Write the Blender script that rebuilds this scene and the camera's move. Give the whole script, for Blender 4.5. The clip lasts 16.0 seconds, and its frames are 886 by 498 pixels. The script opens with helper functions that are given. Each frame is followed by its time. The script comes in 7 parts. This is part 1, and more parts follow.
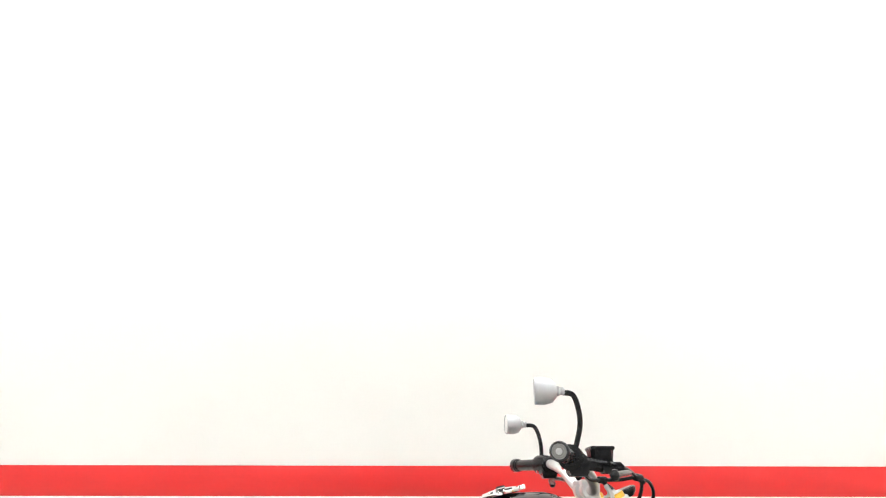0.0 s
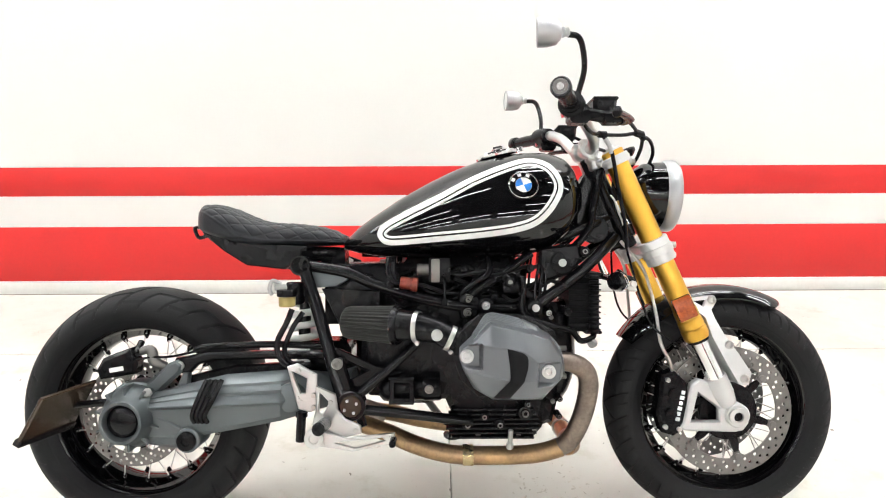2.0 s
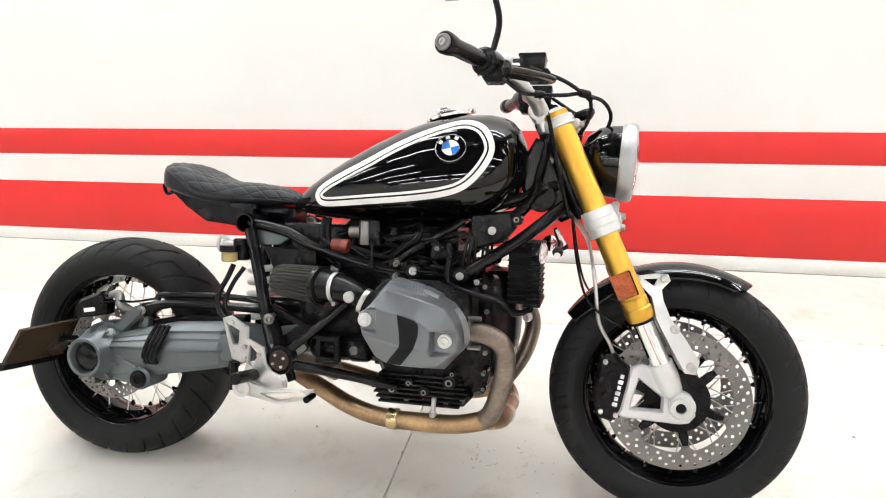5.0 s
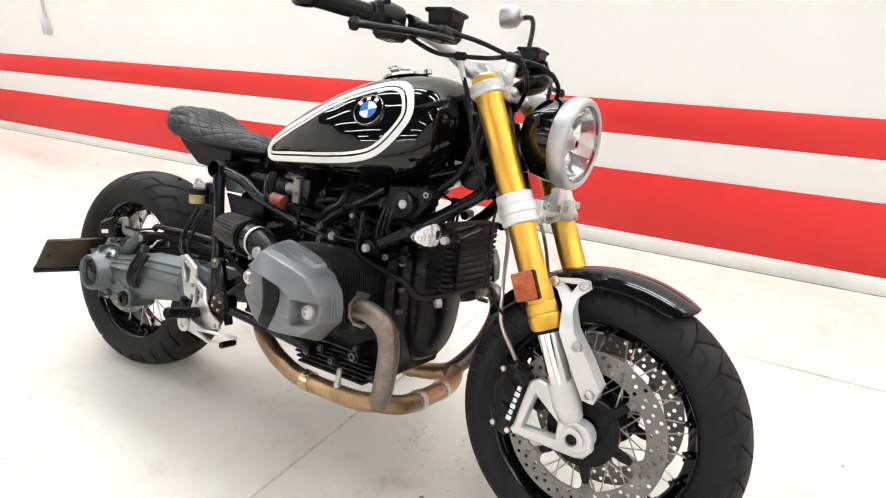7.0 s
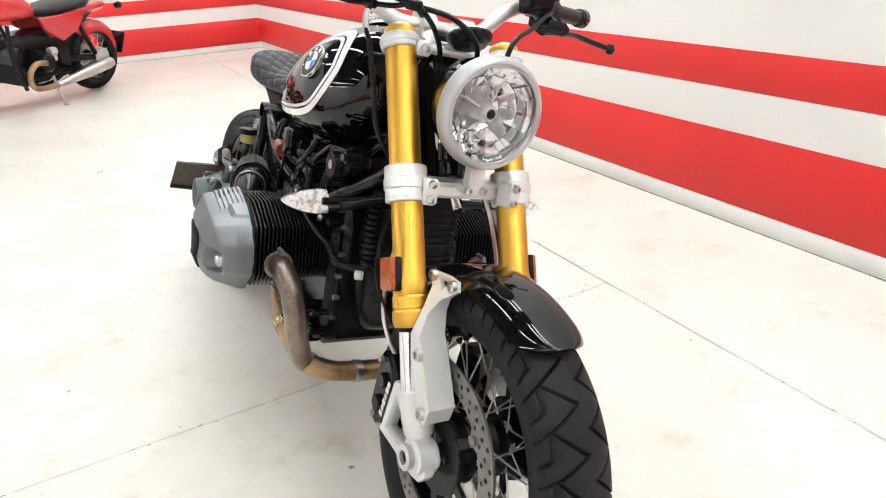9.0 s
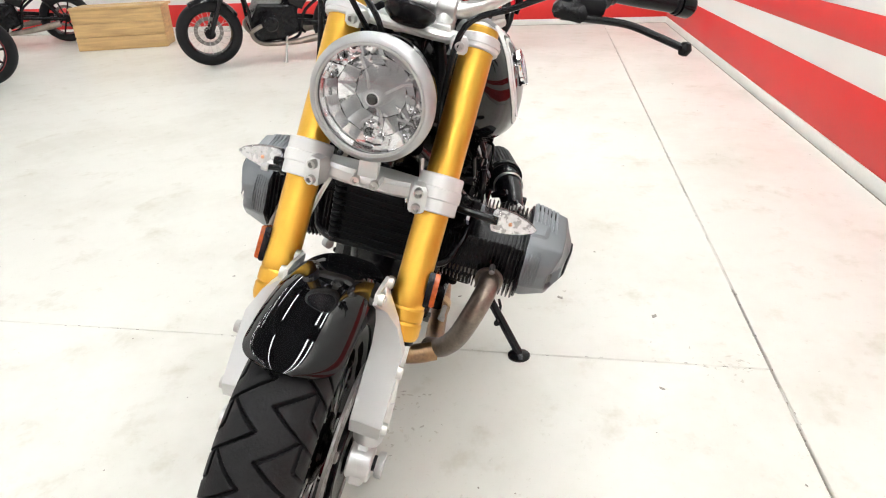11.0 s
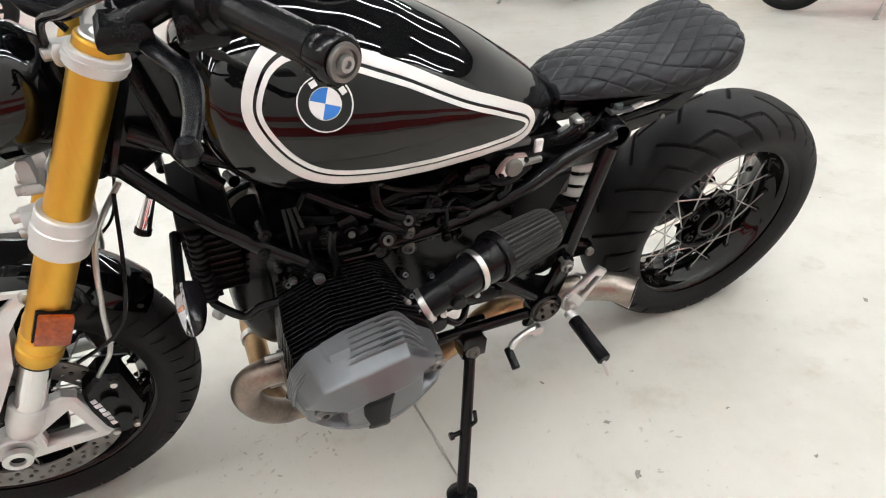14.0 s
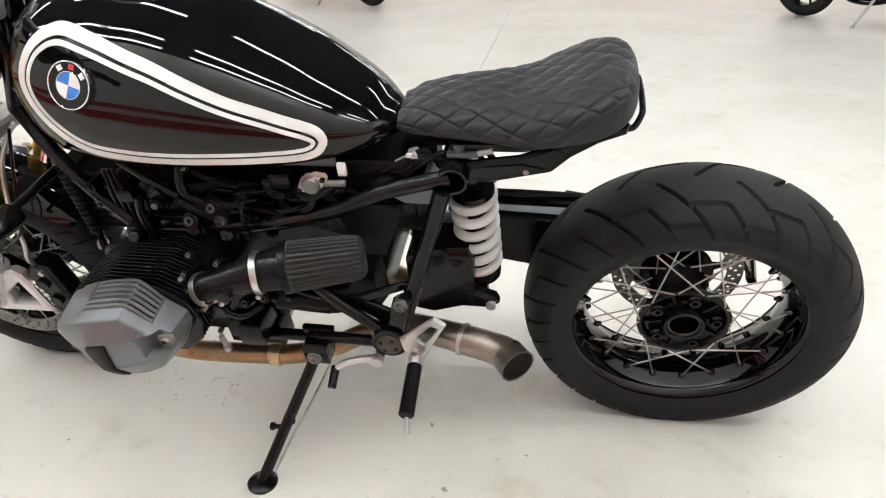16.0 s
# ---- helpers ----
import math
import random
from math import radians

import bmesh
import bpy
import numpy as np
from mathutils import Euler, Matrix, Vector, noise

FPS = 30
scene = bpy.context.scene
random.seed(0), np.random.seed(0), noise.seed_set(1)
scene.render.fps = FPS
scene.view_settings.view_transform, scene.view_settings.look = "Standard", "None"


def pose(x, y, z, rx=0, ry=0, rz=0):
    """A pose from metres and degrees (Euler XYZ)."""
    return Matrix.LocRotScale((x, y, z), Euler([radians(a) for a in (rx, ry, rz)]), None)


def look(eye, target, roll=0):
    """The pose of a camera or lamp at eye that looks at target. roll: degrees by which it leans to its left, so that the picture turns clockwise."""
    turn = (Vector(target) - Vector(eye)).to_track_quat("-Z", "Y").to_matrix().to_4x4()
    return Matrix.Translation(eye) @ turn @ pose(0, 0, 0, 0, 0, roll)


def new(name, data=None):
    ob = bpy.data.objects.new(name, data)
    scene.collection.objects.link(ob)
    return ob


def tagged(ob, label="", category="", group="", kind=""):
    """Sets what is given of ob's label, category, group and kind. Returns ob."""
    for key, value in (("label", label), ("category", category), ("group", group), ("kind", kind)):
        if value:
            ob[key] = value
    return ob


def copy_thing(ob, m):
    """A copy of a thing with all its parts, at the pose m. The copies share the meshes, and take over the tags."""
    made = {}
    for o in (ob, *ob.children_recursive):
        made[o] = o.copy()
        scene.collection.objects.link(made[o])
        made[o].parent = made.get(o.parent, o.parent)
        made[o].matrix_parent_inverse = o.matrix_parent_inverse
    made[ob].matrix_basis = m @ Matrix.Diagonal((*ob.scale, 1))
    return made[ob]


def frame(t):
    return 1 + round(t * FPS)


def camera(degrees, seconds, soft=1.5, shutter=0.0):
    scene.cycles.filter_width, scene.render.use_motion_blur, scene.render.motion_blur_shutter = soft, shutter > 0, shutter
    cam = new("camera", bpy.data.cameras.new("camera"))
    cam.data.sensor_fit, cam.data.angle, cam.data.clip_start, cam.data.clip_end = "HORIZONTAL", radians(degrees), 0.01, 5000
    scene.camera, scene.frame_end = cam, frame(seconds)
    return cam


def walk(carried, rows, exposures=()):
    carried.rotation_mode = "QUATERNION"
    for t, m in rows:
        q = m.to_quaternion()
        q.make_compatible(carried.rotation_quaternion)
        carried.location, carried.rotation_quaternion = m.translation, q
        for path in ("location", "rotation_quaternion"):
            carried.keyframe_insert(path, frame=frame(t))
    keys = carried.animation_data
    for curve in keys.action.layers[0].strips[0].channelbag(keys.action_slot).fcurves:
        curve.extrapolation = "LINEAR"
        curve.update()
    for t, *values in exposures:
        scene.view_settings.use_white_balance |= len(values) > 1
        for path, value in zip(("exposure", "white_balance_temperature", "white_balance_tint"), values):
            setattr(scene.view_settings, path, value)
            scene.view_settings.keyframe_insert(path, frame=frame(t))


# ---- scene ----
EXPOSURES = [(0, -0.02), (9.0, -0.17), (11.5, -0.32), (14.0, -0.48), (15.0, -0.44), (16.0, -0.40)]
cam = camera(69.2, 16.0, soft=1.1)
PATH = [
    (0, (-0.023, -1.544, 1.366), (0.008, 0.441, 1.609), 0.3),
    (0.5, (0.001, -1.441, 1.306), (0.028, 0.558, 1.366), 0.1),
    (1, (0.016, -1.456, 1.23), (0.019, 0.539, 1.088), -0.2),
    (1.5, (-0.004, -1.46, 1.172), (0.032, 0.502, 0.79), -0.1),
    (2, (-0.004, -1.463, 1.143), (0.02, 0.464, 0.608), -0.1),
    (2.5, (0.001, -1.463, 1.134), (0.016, 0.454, 0.564), -0.2),
    (3, (0.028, -1.46, 1.135), (0.029, 0.452, 0.551), -0.5),
    (3.5, (0.113, -1.458, 1.128), (0.044, 0.453, 0.54), -1.1),
    (4, (0.209, -1.42, 1.127), (0.08, 0.489, 0.542), -1.7),
    (5.25, (0.585, -1.37, 1.121), (0.077, 0.46, 0.472), -1.1),
    (6.5, (0.974, -1.132, 1.114), (0.057, 0.496, 0.403), -0.1),
    (7, (1.073, -1.031, 1.105), (0.071, 0.537, 0.371), -0.5),
    (7.5, (1.217, -0.883, 1.099), (0.024, 0.534, 0.346), -0.8),
    (8, (1.322, -0.736, 1.09), (-0.012, 0.544, 0.328), -1.8),
    (8.5, (1.403, -0.544, 1.082), (-0.069, 0.531, 0.258), -2.0),
    (9, (1.492, -0.371, 1.076), (-0.107, 0.477, 0.225), -3.1),
    (10.25, (1.6, 0.156, 1.046), (-0.197, 0.281, 0.165), -2.5),
    (11.5, (1.348, 0.633, 1.016), (-0.331, 0.015, 0.122), -1.8),
    (12, (1.147, 0.77, 1.013), (-0.366, -0.107, 0.042), -1.1),
    (12.5, (0.977, 0.911, 1.004), (-0.353, -0.226, 0.035), -2.2),
    (13, (0.775, 1.064, 1.012), (-0.3, -0.316, 0.042), -2.8),
    (13.5, (0.573, 1.134, 1.01), (-0.301, -0.382, 0.04), -3.3),
    (14, (0.386, 1.171, 1.014), (-0.288, -0.444, 0.046), -3.3),
    (14.5, (0.144, 1.253, 1.02), (-0.223, -0.471, 0.074), -4.1),
    (15, (-0.05, 1.279, 1.001), (-0.219, -0.488, 0.079), -4.1),
    (15.5, (-0.287, 1.241, 1.006), (-0.199, -0.508, 0.04), -3.4),
    (16, (-0.489, 1.23, 1.003), (-0.169, -0.509, 0.069), -2.1),
]
walk(cam, [(t, look(eye, target, roll)) for t, eye, target, roll in PATH], EXPOSURES)

# ---- light ----
world = bpy.data.worlds.new("world")
scene.world = world
world.use_nodes = True
world.node_tree.nodes["Background"].inputs[0].default_value = (0.9, 0.95, 1.0, 1)
world.node_tree.nodes["Background"].inputs[1].default_value = 0.1
LAMP = 69.0


# ---- materials ----
def mat(name, col, rough=0.5, metal=0.0, var=0.12, scale=9.0, bump=0.0, bscale=60.0, coat=0.0, spec=0.5, col2=None, rvar=0.12, stretch=None):
    """A node material: base colour that wanders at two scales, a roughness that wanders with it, fine relief."""
    m = bpy.data.materials.new(name)
    m.use_nodes = True
    nt = m.node_tree
    b = nt.nodes["Principled BSDF"]
    b.inputs["Metallic"].default_value = metal
    b.inputs["Coat Weight"].default_value = coat
    b.inputs["Coat Roughness"].default_value = 0.03
    b.inputs["Specular IOR Level"].default_value = spec
    co = nt.nodes.new("ShaderNodeTexCoord")
    vec = co.outputs["Object"]
    if stretch:
        mp = nt.nodes.new("ShaderNodeMapping")
        mp.inputs["Scale"].default_value = stretch
        nt.links.new(vec, mp.inputs[0])
        vec = mp.outputs[0]
    big = nt.nodes.new("ShaderNodeTexNoise")
    big.inputs["Scale"].default_value = scale
    big.inputs["Detail"].default_value = 6
    fine = nt.nodes.new("ShaderNodeTexNoise")
    fine.inputs["Scale"].default_value = bscale
    fine.inputs["Detail"].default_value = 3
    nt.links.new(vec, big.inputs[0])
    nt.links.new(vec, fine.inputs[0])
    add = nt.nodes.new("ShaderNodeMath")
    add.operation = "MULTIPLY_ADD"
    nt.links.new(fine.outputs[0], add.inputs[0])
    add.inputs[1].default_value = 0.4
    nt.links.new(big.outputs[0], add.inputs[2])
    ramp = nt.nodes.new("ShaderNodeValToRGB")
    lo = col2 or [c * (1 - var) for c in col]
    hi = [min(1, c * (1 + var)) for c in col]
    ramp.color_ramp.elements[0].position, ramp.color_ramp.elements[1].position = 0.45, 0.95
    ramp.color_ramp.elements[0].color, ramp.color_ramp.elements[1].color = (*lo, 1), (*hi, 1)
    nt.links.new(add.outputs[0], ramp.inputs[0])
    nt.links.new(ramp.outputs[0], b.inputs["Base Color"])
    rr = nt.nodes.new("ShaderNodeMapRange")
    rr.inputs[1].default_value, rr.inputs[2].default_value = 0.4, 1.0
    rr.inputs[3].default_value, rr.inputs[4].default_value = max(0.02, rough - rvar * rough), min(1, rough + rvar * rough)
    nt.links.new(add.outputs[0], rr.inputs[0])
    nt.links.new(rr.outputs[0], b.inputs["Roughness"])
    if bump:
        bp = nt.nodes.new("ShaderNodeBump")
        bp.inputs["Strength"].default_value = bump
        bp.inputs["Distance"].default_value = 0.002
        nt.links.new(fine.outputs[0], bp.inputs["Height"])
        nt.links.new(bp.outputs[0], b.inputs["Normal"])
    return m


def glow(name, col, strength):
    m = bpy.data.materials.new(name)
    m.use_nodes = True
    b = m.node_tree.nodes["Principled BSDF"]
    b.inputs["Base Color"].default_value = (*col, 1)
    b.inputs["Emission Color"].default_value = (*col, 1)
    b.inputs["Emission Strength"].default_value = strength
    return m


def glass(name, col, rough=0.02):
    m = mat(name, col, rough, var=0.02)
    b = m.node_tree.nodes["Principled BSDF"]
    b.inputs["Transmission Weight"].default_value = 1.0
    b.inputs["IOR"].default_value = 1.45
    return m


def floor_mat():
    m = mat("sealed_concrete", (0.70, 0.688, 0.638), 0.30, var=0.03, scale=0.9, bscale=9, bump=0.006, rvar=0.04, spec=0.32)
    nt = m.node_tree
    b = nt.nodes["Principled BSDF"]
    base = b.inputs["Base Color"].links[0].from_socket
    co = [n for n in nt.nodes if n.type == "TEX_COORD"][0].outputs["Object"]

    def blotch(scale, lo, hi, col, amount, src):
        n = nt.nodes.new("ShaderNodeTexNoise")
        n.inputs["Scale"].default_value, n.inputs["Detail"].default_value = scale, 5
        n.inputs["Roughness"].default_value = 0.7
        nt.links.new(co, n.inputs[0])
        r = nt.nodes.new("ShaderNodeMapRange")
        r.inputs[1].default_value, r.inputs[2].default_value = lo, hi
        r.inputs[4].default_value = amount
        nt.links.new(n.outputs[0], r.inputs[0])
        mx = nt.nodes.new("ShaderNodeMix")
        mx.data_type = "RGBA"
        nt.links.new(r.outputs[0], mx.inputs["Factor"])
        nt.links.new(src, mx.inputs[6])
        mx.inputs[7].default_value = (*col, 1)
        return mx.outputs[2]

    out = blotch(1.3, 0.46, 0.78, (0.55, 0.525, 0.46), 0.85, base)
    out = blotch(5.0, 0.56, 0.80, (0.46, 0.42, 0.325), 0.75, out)
    out = blotch(21.0, 0.64, 0.78, (0.34, 0.31, 0.24), 0.5, out)
    out = blotch(70.0, 0.60, 0.76, (0.42, 0.39, 0.32), 0.4, out)
    nt.links.new(out, b.inputs["Base Color"])
    return m


WALL = mat("white_wall_paint", (0.83, 0.83, 0.81), 0.6, var=0.02, scale=1.2, bump=0.08, bscale=90)
SOCKET = mat("grey_socket_plastic", (0.50, 0.50, 0.49), 0.45, var=0.05)
BASE = mat("white_base_paint", (0.72, 0.72, 0.69), 0.5, var=0.08, scale=3, bump=0.1)
RED = mat("red_wall_paint", (0.60, 0.013, 0.012), 0.50, var=0.07, scale=1.6, bump=0.12, bscale=70)
FLOOR = floor_mat()
SCUFF = mat("floor_scuff", (0.56, 0.535, 0.475), 0.7, var=0.25, scale=30)
GAP = mat("joint_filler", (0.30, 0.28, 0.25), 0.9, var=0.4, scale=20)
CEIL = mat("ceiling_paint", (0.035, 0.035, 0.037), 0.85, var=0.03, scale=1)
TUBE = glow("lamp_tube", (0.975, 0.98, 0.972), LAMP)
LAMPBODY = mat("lamp_body", (0.8, 0.8, 0.8), 0.5)
PAINT = mat("gloss_black_paint", (0.003, 0.003, 0.0035), 0.10, coat=0.85, spec=0.0, var=0.1)
STRIPE = mat("white_pinstripe", (0.80, 0.80, 0.78), 0.22, coat=0.6, var=0.02)
SATIN = mat("satin_black_metal", (0.005, 0.005, 0.006), 0.15, spec=0.25, var=0.35, scale=25, bump=0.05, bscale=300)
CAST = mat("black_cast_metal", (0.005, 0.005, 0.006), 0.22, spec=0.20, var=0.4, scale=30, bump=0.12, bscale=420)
PLASTIC = mat("black_plastic", (0.005, 0.005, 0.006), 0.24, spec=0.19, var=0.25, scale=20, bump=0.12, bscale=500)
RUBBER = mat("tyre_rubber", (0.009, 0.009, 0.010), 0.58, spec=0.20, var=0.3, scale=12, bump=0.25, bscale=260)
LEATHER = mat("black_leather", (0.012, 0.013, 0.0165), 0.40, spec=0.30, var=0.25, scale=18, bump=0.35, bscale=500)
GOLD = mat("gold_anodised", (0.70, 0.405, 0.065), 0.40, metal=1.0, var=0.08, scale=10, bscale=200, stretch=(1, 1, 0.05))
ALU = mat("machined_aluminium", (0.62, 0.62, 0.61), 0.30, metal=0.9, var=0.08, scale=20, bump=0.06, bscale=400)
SILVER = mat("silver_paint", (0.66, 0.66, 0.655), 0.36, metal=0.42, var=0.05, scale=15, bump=0.04, bscale=900)
CHROME = mat("chrome", (0.88, 0.88, 0.88), 0.06, metal=1.0, var=0.02)
MIRROR = mat("reflector", (0.92, 0.93, 0.94), 0.05, metal=1.0, var=0.01)
SIGNAL = mat("signal_reflector", (0.86, 0.85, 0.85), 0.28, metal=0.4, var=0.18, scale=90, bump=0.45, bscale=150)
HLRIM = mat("brushed_silver_rim", (0.46, 0.465, 0.475), 0.46, metal=0.9, var=0.05, scale=20)
FACET = mat("headlight_reflector", (0.95, 0.95, 0.96), 0.075, metal=1.0, var=0.01)
STEEL = mat("bare_steel", (0.55, 0.54, 0.52), 0.32, metal=1.0, var=0.12, scale=40)
COOLER = mat("dull_black_core", (0.006, 0.006, 0.007), 0.55, spec=0.16, var=0.3, scale=40)
ENGINE = mat("grey_engine_paint", (0.160, 0.170, 0.182), 0.36, metal=0.65, var=0.05, scale=18, bump=0.05, bscale=700)
ARM = mat("blue_grey_metal", (0.115, 0.130, 0.136), 0.36, metal=0.65, var=0.05, scale=10, bump=0.04, bscale=600)
PIPE = mat("heat_tinted_steel", (0.40, 0.26, 0.13), 0.34, metal=0.9, var=0.3, scale=11, col2=(0.20, 0.135, 0.09), bscale=120)
SLEEVE = mat("bright_pipe_sleeve", (0.60, 0.47, 0.26), 0.28, metal=0.95, var=0.1, scale=20)
HEADER = mat("stained_header_steel", (0.245, 0.20, 0.165), 0.36, metal=0.9, var=0.3, scale=13, col2=(0.12, 0.095, 0.082), bscale=140)
PIPE2 = mat("brushed_grey_steel", (0.30, 0.265, 0.235), 0.32, metal=0.95, var=0.25, scale=9, col2=(0.17, 0.14, 0.115), bscale=160)
DISC = mat("brake_disc_steel", (0.20, 0.193, 0.183), 0.40, metal=0.9, var=0.12, scale=30, bscale=300)
SPRING = mat("white_spring_paint", (0.72, 0.72, 0.70), 0.4, var=0.05)
AMBER = mat("amber_reflector", (0.34, 0.062, 0.008), 0.25, var=0.35, scale=160, coat=0.15)
AMBERLENS = mat("amber_bulb", (0.62, 0.30, 0.16), 0.3)
CLEAR = glass("clear_lens", (0.97, 0.97, 0.97))
ORANGE = mat("orange_plastic", (0.20, 0.034, 0.018), 0.35, var=0.3, scale=60)
BORE_DARK = mat("bore_dark", (0.004, 0.004, 0.004), 0.9, var=0.3, scale=60)
GASKET = mat("pink_gasket", (0.36, 0.25, 0.235), 0.5, var=0.15, scale=80)
FLUID = mat("amber_fluid_pot", (0.36, 0.28, 0.10), 0.3, var=0.2, scale=40)
PLATE = mat("brown_backing_plate", (0.036, 0.023, 0.014), 0.22, var=0.3, scale=8, bump=0.08, bscale=200)
BLUE = mat("badge_blue", (0.03, 0.19, 0.62), 0.2, coat=0.5)
BWHITE = mat("badge_white", (0.82, 0.82, 0.82), 0.25, coat=0.5)
BRED = mat("badge_red", (0.55, 0.04, 0.05), 0.3)
FOAM = mat("ribbed_filter_gauze", (0.010, 0.0095, 0.009), 0.6, var=0.3, scale=60, bump=0.3, bscale=600)
GREY = mat("zinc_grey", (0.45, 0.45, 0.44), 0.4, metal=0.6)
WOOD = mat("pine_timber", (0.52, 0.34, 0.15), 0.6, var=0.25, scale=3, stretch=(2, 1, 12), bump=0.2)
BIKERED = mat("red_gloss_paint", (0.50, 0.012, 0.018), 0.15, coat=1.0, var=0.06)
BIKEBLUE = mat("dark_blue_paint", (0.02, 0.02, 0.10), 0.2, coat=1.0)


# ---- geometry ----
def rot_to(axis):
    """The turn that takes z to axis."""
    return Vector(axis).normalized().to_track_quat("Z", "Y").to_matrix().to_4x4()


def move(geo, m):
    return [([m @ Vector(v) for v in vs], fs) for vs, fs in geo]


def at(geo, o, axis=(0, 0, 1)):
    return move(geo, Matrix.Translation(o) @ rot_to(axis))


def curve(pts, k=6, closed=False):
    """A smooth line through points (Catmull-Rom)."""
    p = [Vector(q) for q in pts]
    n, out = len(p), []
    for i in range(n if closed else n - 1):
        a, b, c, d = (p[(i + j) % n] if closed else p[min(max(i + j, 0), n - 1)] for j in (-1, 0, 1, 2))
        for j in range(k):
            t = j / k
            out.append(0.5 * ((2 * b) + (c - a) * t + (2 * a - 5 * b + 4 * c - d) * t * t + (3 * b - a - 3 * c + d) * t ** 3))
    if not closed:
        out.append(p[-1])
    return out


def tube(pts, r, n=10, k=6, hollow=0.0):
    """A round bar swept along a smooth line; r is one radius or one for each given point."""
    line = curve(pts, k) if k > 1 else [Vector(q) for q in pts]
    if isinstance(r, (int, float)):
        rad = [r] * len(line)
    else:
        rad = [r[min(int(i / max(k, 1)), len(r) - 1)] * (1 - (i / max(k, 1)) % 1) + r[min(int(i / max(k, 1)) + 1, len(r) - 1)] * ((i / max(k, 1)) % 1) for i in range(len(line))]
    vs, fs, up = [], [], None
    for i, q in enumerate(line):
        d = (line[min(i + 1, len(line) - 1)] - line[max(i - 1, 0)]).normalized()
        if up is None:
            up = d.orthogonal().normalized()
        up = (up - d * up.dot(d)).normalized()
        side = d.cross(up)
        for j in range(n):
            a = 2 * math.pi * j / n
            vs.append(q + (up * math.cos(a) + side * math.sin(a)) * rad[i])
    m = len(line)
    for i in range(m - 1):
        for j in range(n):
            fs.append((i * n + j, i * n + (j + 1) % n, (i + 1) * n + (j + 1) % n, (i + 1) * n + j))
    fs.append(tuple(range(n))[::-1])
    if hollow:
        d = (line[-1] - line[-2]).normalized()
        for inset, back in ((1 - hollow, 0), (1 - hollow, 0.04)):
            s = len(vs)
            for j in range(n):
                v = vs[(m - 1) * n + j]
                vs.append(line[-1] + (v - line[-1]) * inset - d * back)
            o = (m - 1) * n if back == 0 else s - n
            for j in range(n):
                fs.append((o + j, o + (j + 1) % n, s + (j + 1) % n, s + j))
        fs.append(tuple(range(len(vs) - n, len(vs))))
    else:
        fs.append(tuple(range((m - 1) * n, m * n)))
    return [(vs, fs)]


def lathe(prof, n=32, caps=True):
    """Turned about z: prof holds (radius, height)."""
    vs, fs = [], []
    for r, z in prof:
        for j in range(n):
            a = 2 * math.pi * j / n
            vs.append(Vector((r * math.cos(a), r * math.sin(a), z)))
    for i in range(len(prof) - 1):
        for j in range(n):
            fs.append((i * n + j, i * n + (j + 1) % n, (i + 1) * n + (j + 1) % n, (i + 1) * n + j))
    if caps:
        fs.append(tuple(range(n))[::-1])
        fs.append(tuple(range((len(prof) - 1) * n, len(prof) * n)))
    return [(vs, fs)]


def cyl(r, h, n=20, b=0.15):
    """A short bar along z with chamfered ends, its middle at the origin."""
    c = min(r, h / 2) * b
    return lathe([(r - c, -h / 2), (r, -h / 2 + c), (r, h / 2 - c), (r - c, h / 2)], n)


def bar(a, b, r, n=12):
    a, b = Vector(a), Vector(b)
    return at(cyl(r, (b - a).length, n), (a + b) / 2, b - a)


def ring(r, w, h, n=32):
    """A hollow band along z."""
    c = min(w, h) * 0.2
    p = [(r - w, -h / 2 + c), (r - w + c, -h / 2), (r - c, -h / 2), (r, -h / 2 + c), (r, h / 2 - c), (r - c, h / 2), (r - w + c, h / 2), (r - w, h / 2 - c), (r - w, -h / 2 + c)]
    return lathe(p, n, caps=False)


def shrink(loop, d):
    n, out = len(loop), []
    area = sum(loop[i][0] * loop[(i + 1) % n][1] - loop[(i + 1) % n][0] * loop[i][1] for i in range(n))
    s = 1 if area > 0 else -1
    for i in range(n):
        p, a, b = Vector(loop[i]), Vector(loop[i - 1]), Vector(loop[(i + 1) % n])
        e, f = (p - a).normalized(), (b - p).normalized()
        nrm = Vector((-(e.y + f.y), e.x + f.x))
        if nrm.length < 1e-6:
            nrm = Vector((-e.y, e.x))
        nrm.normalize()
        out.append(tuple(p + nrm * d * s))
    return out


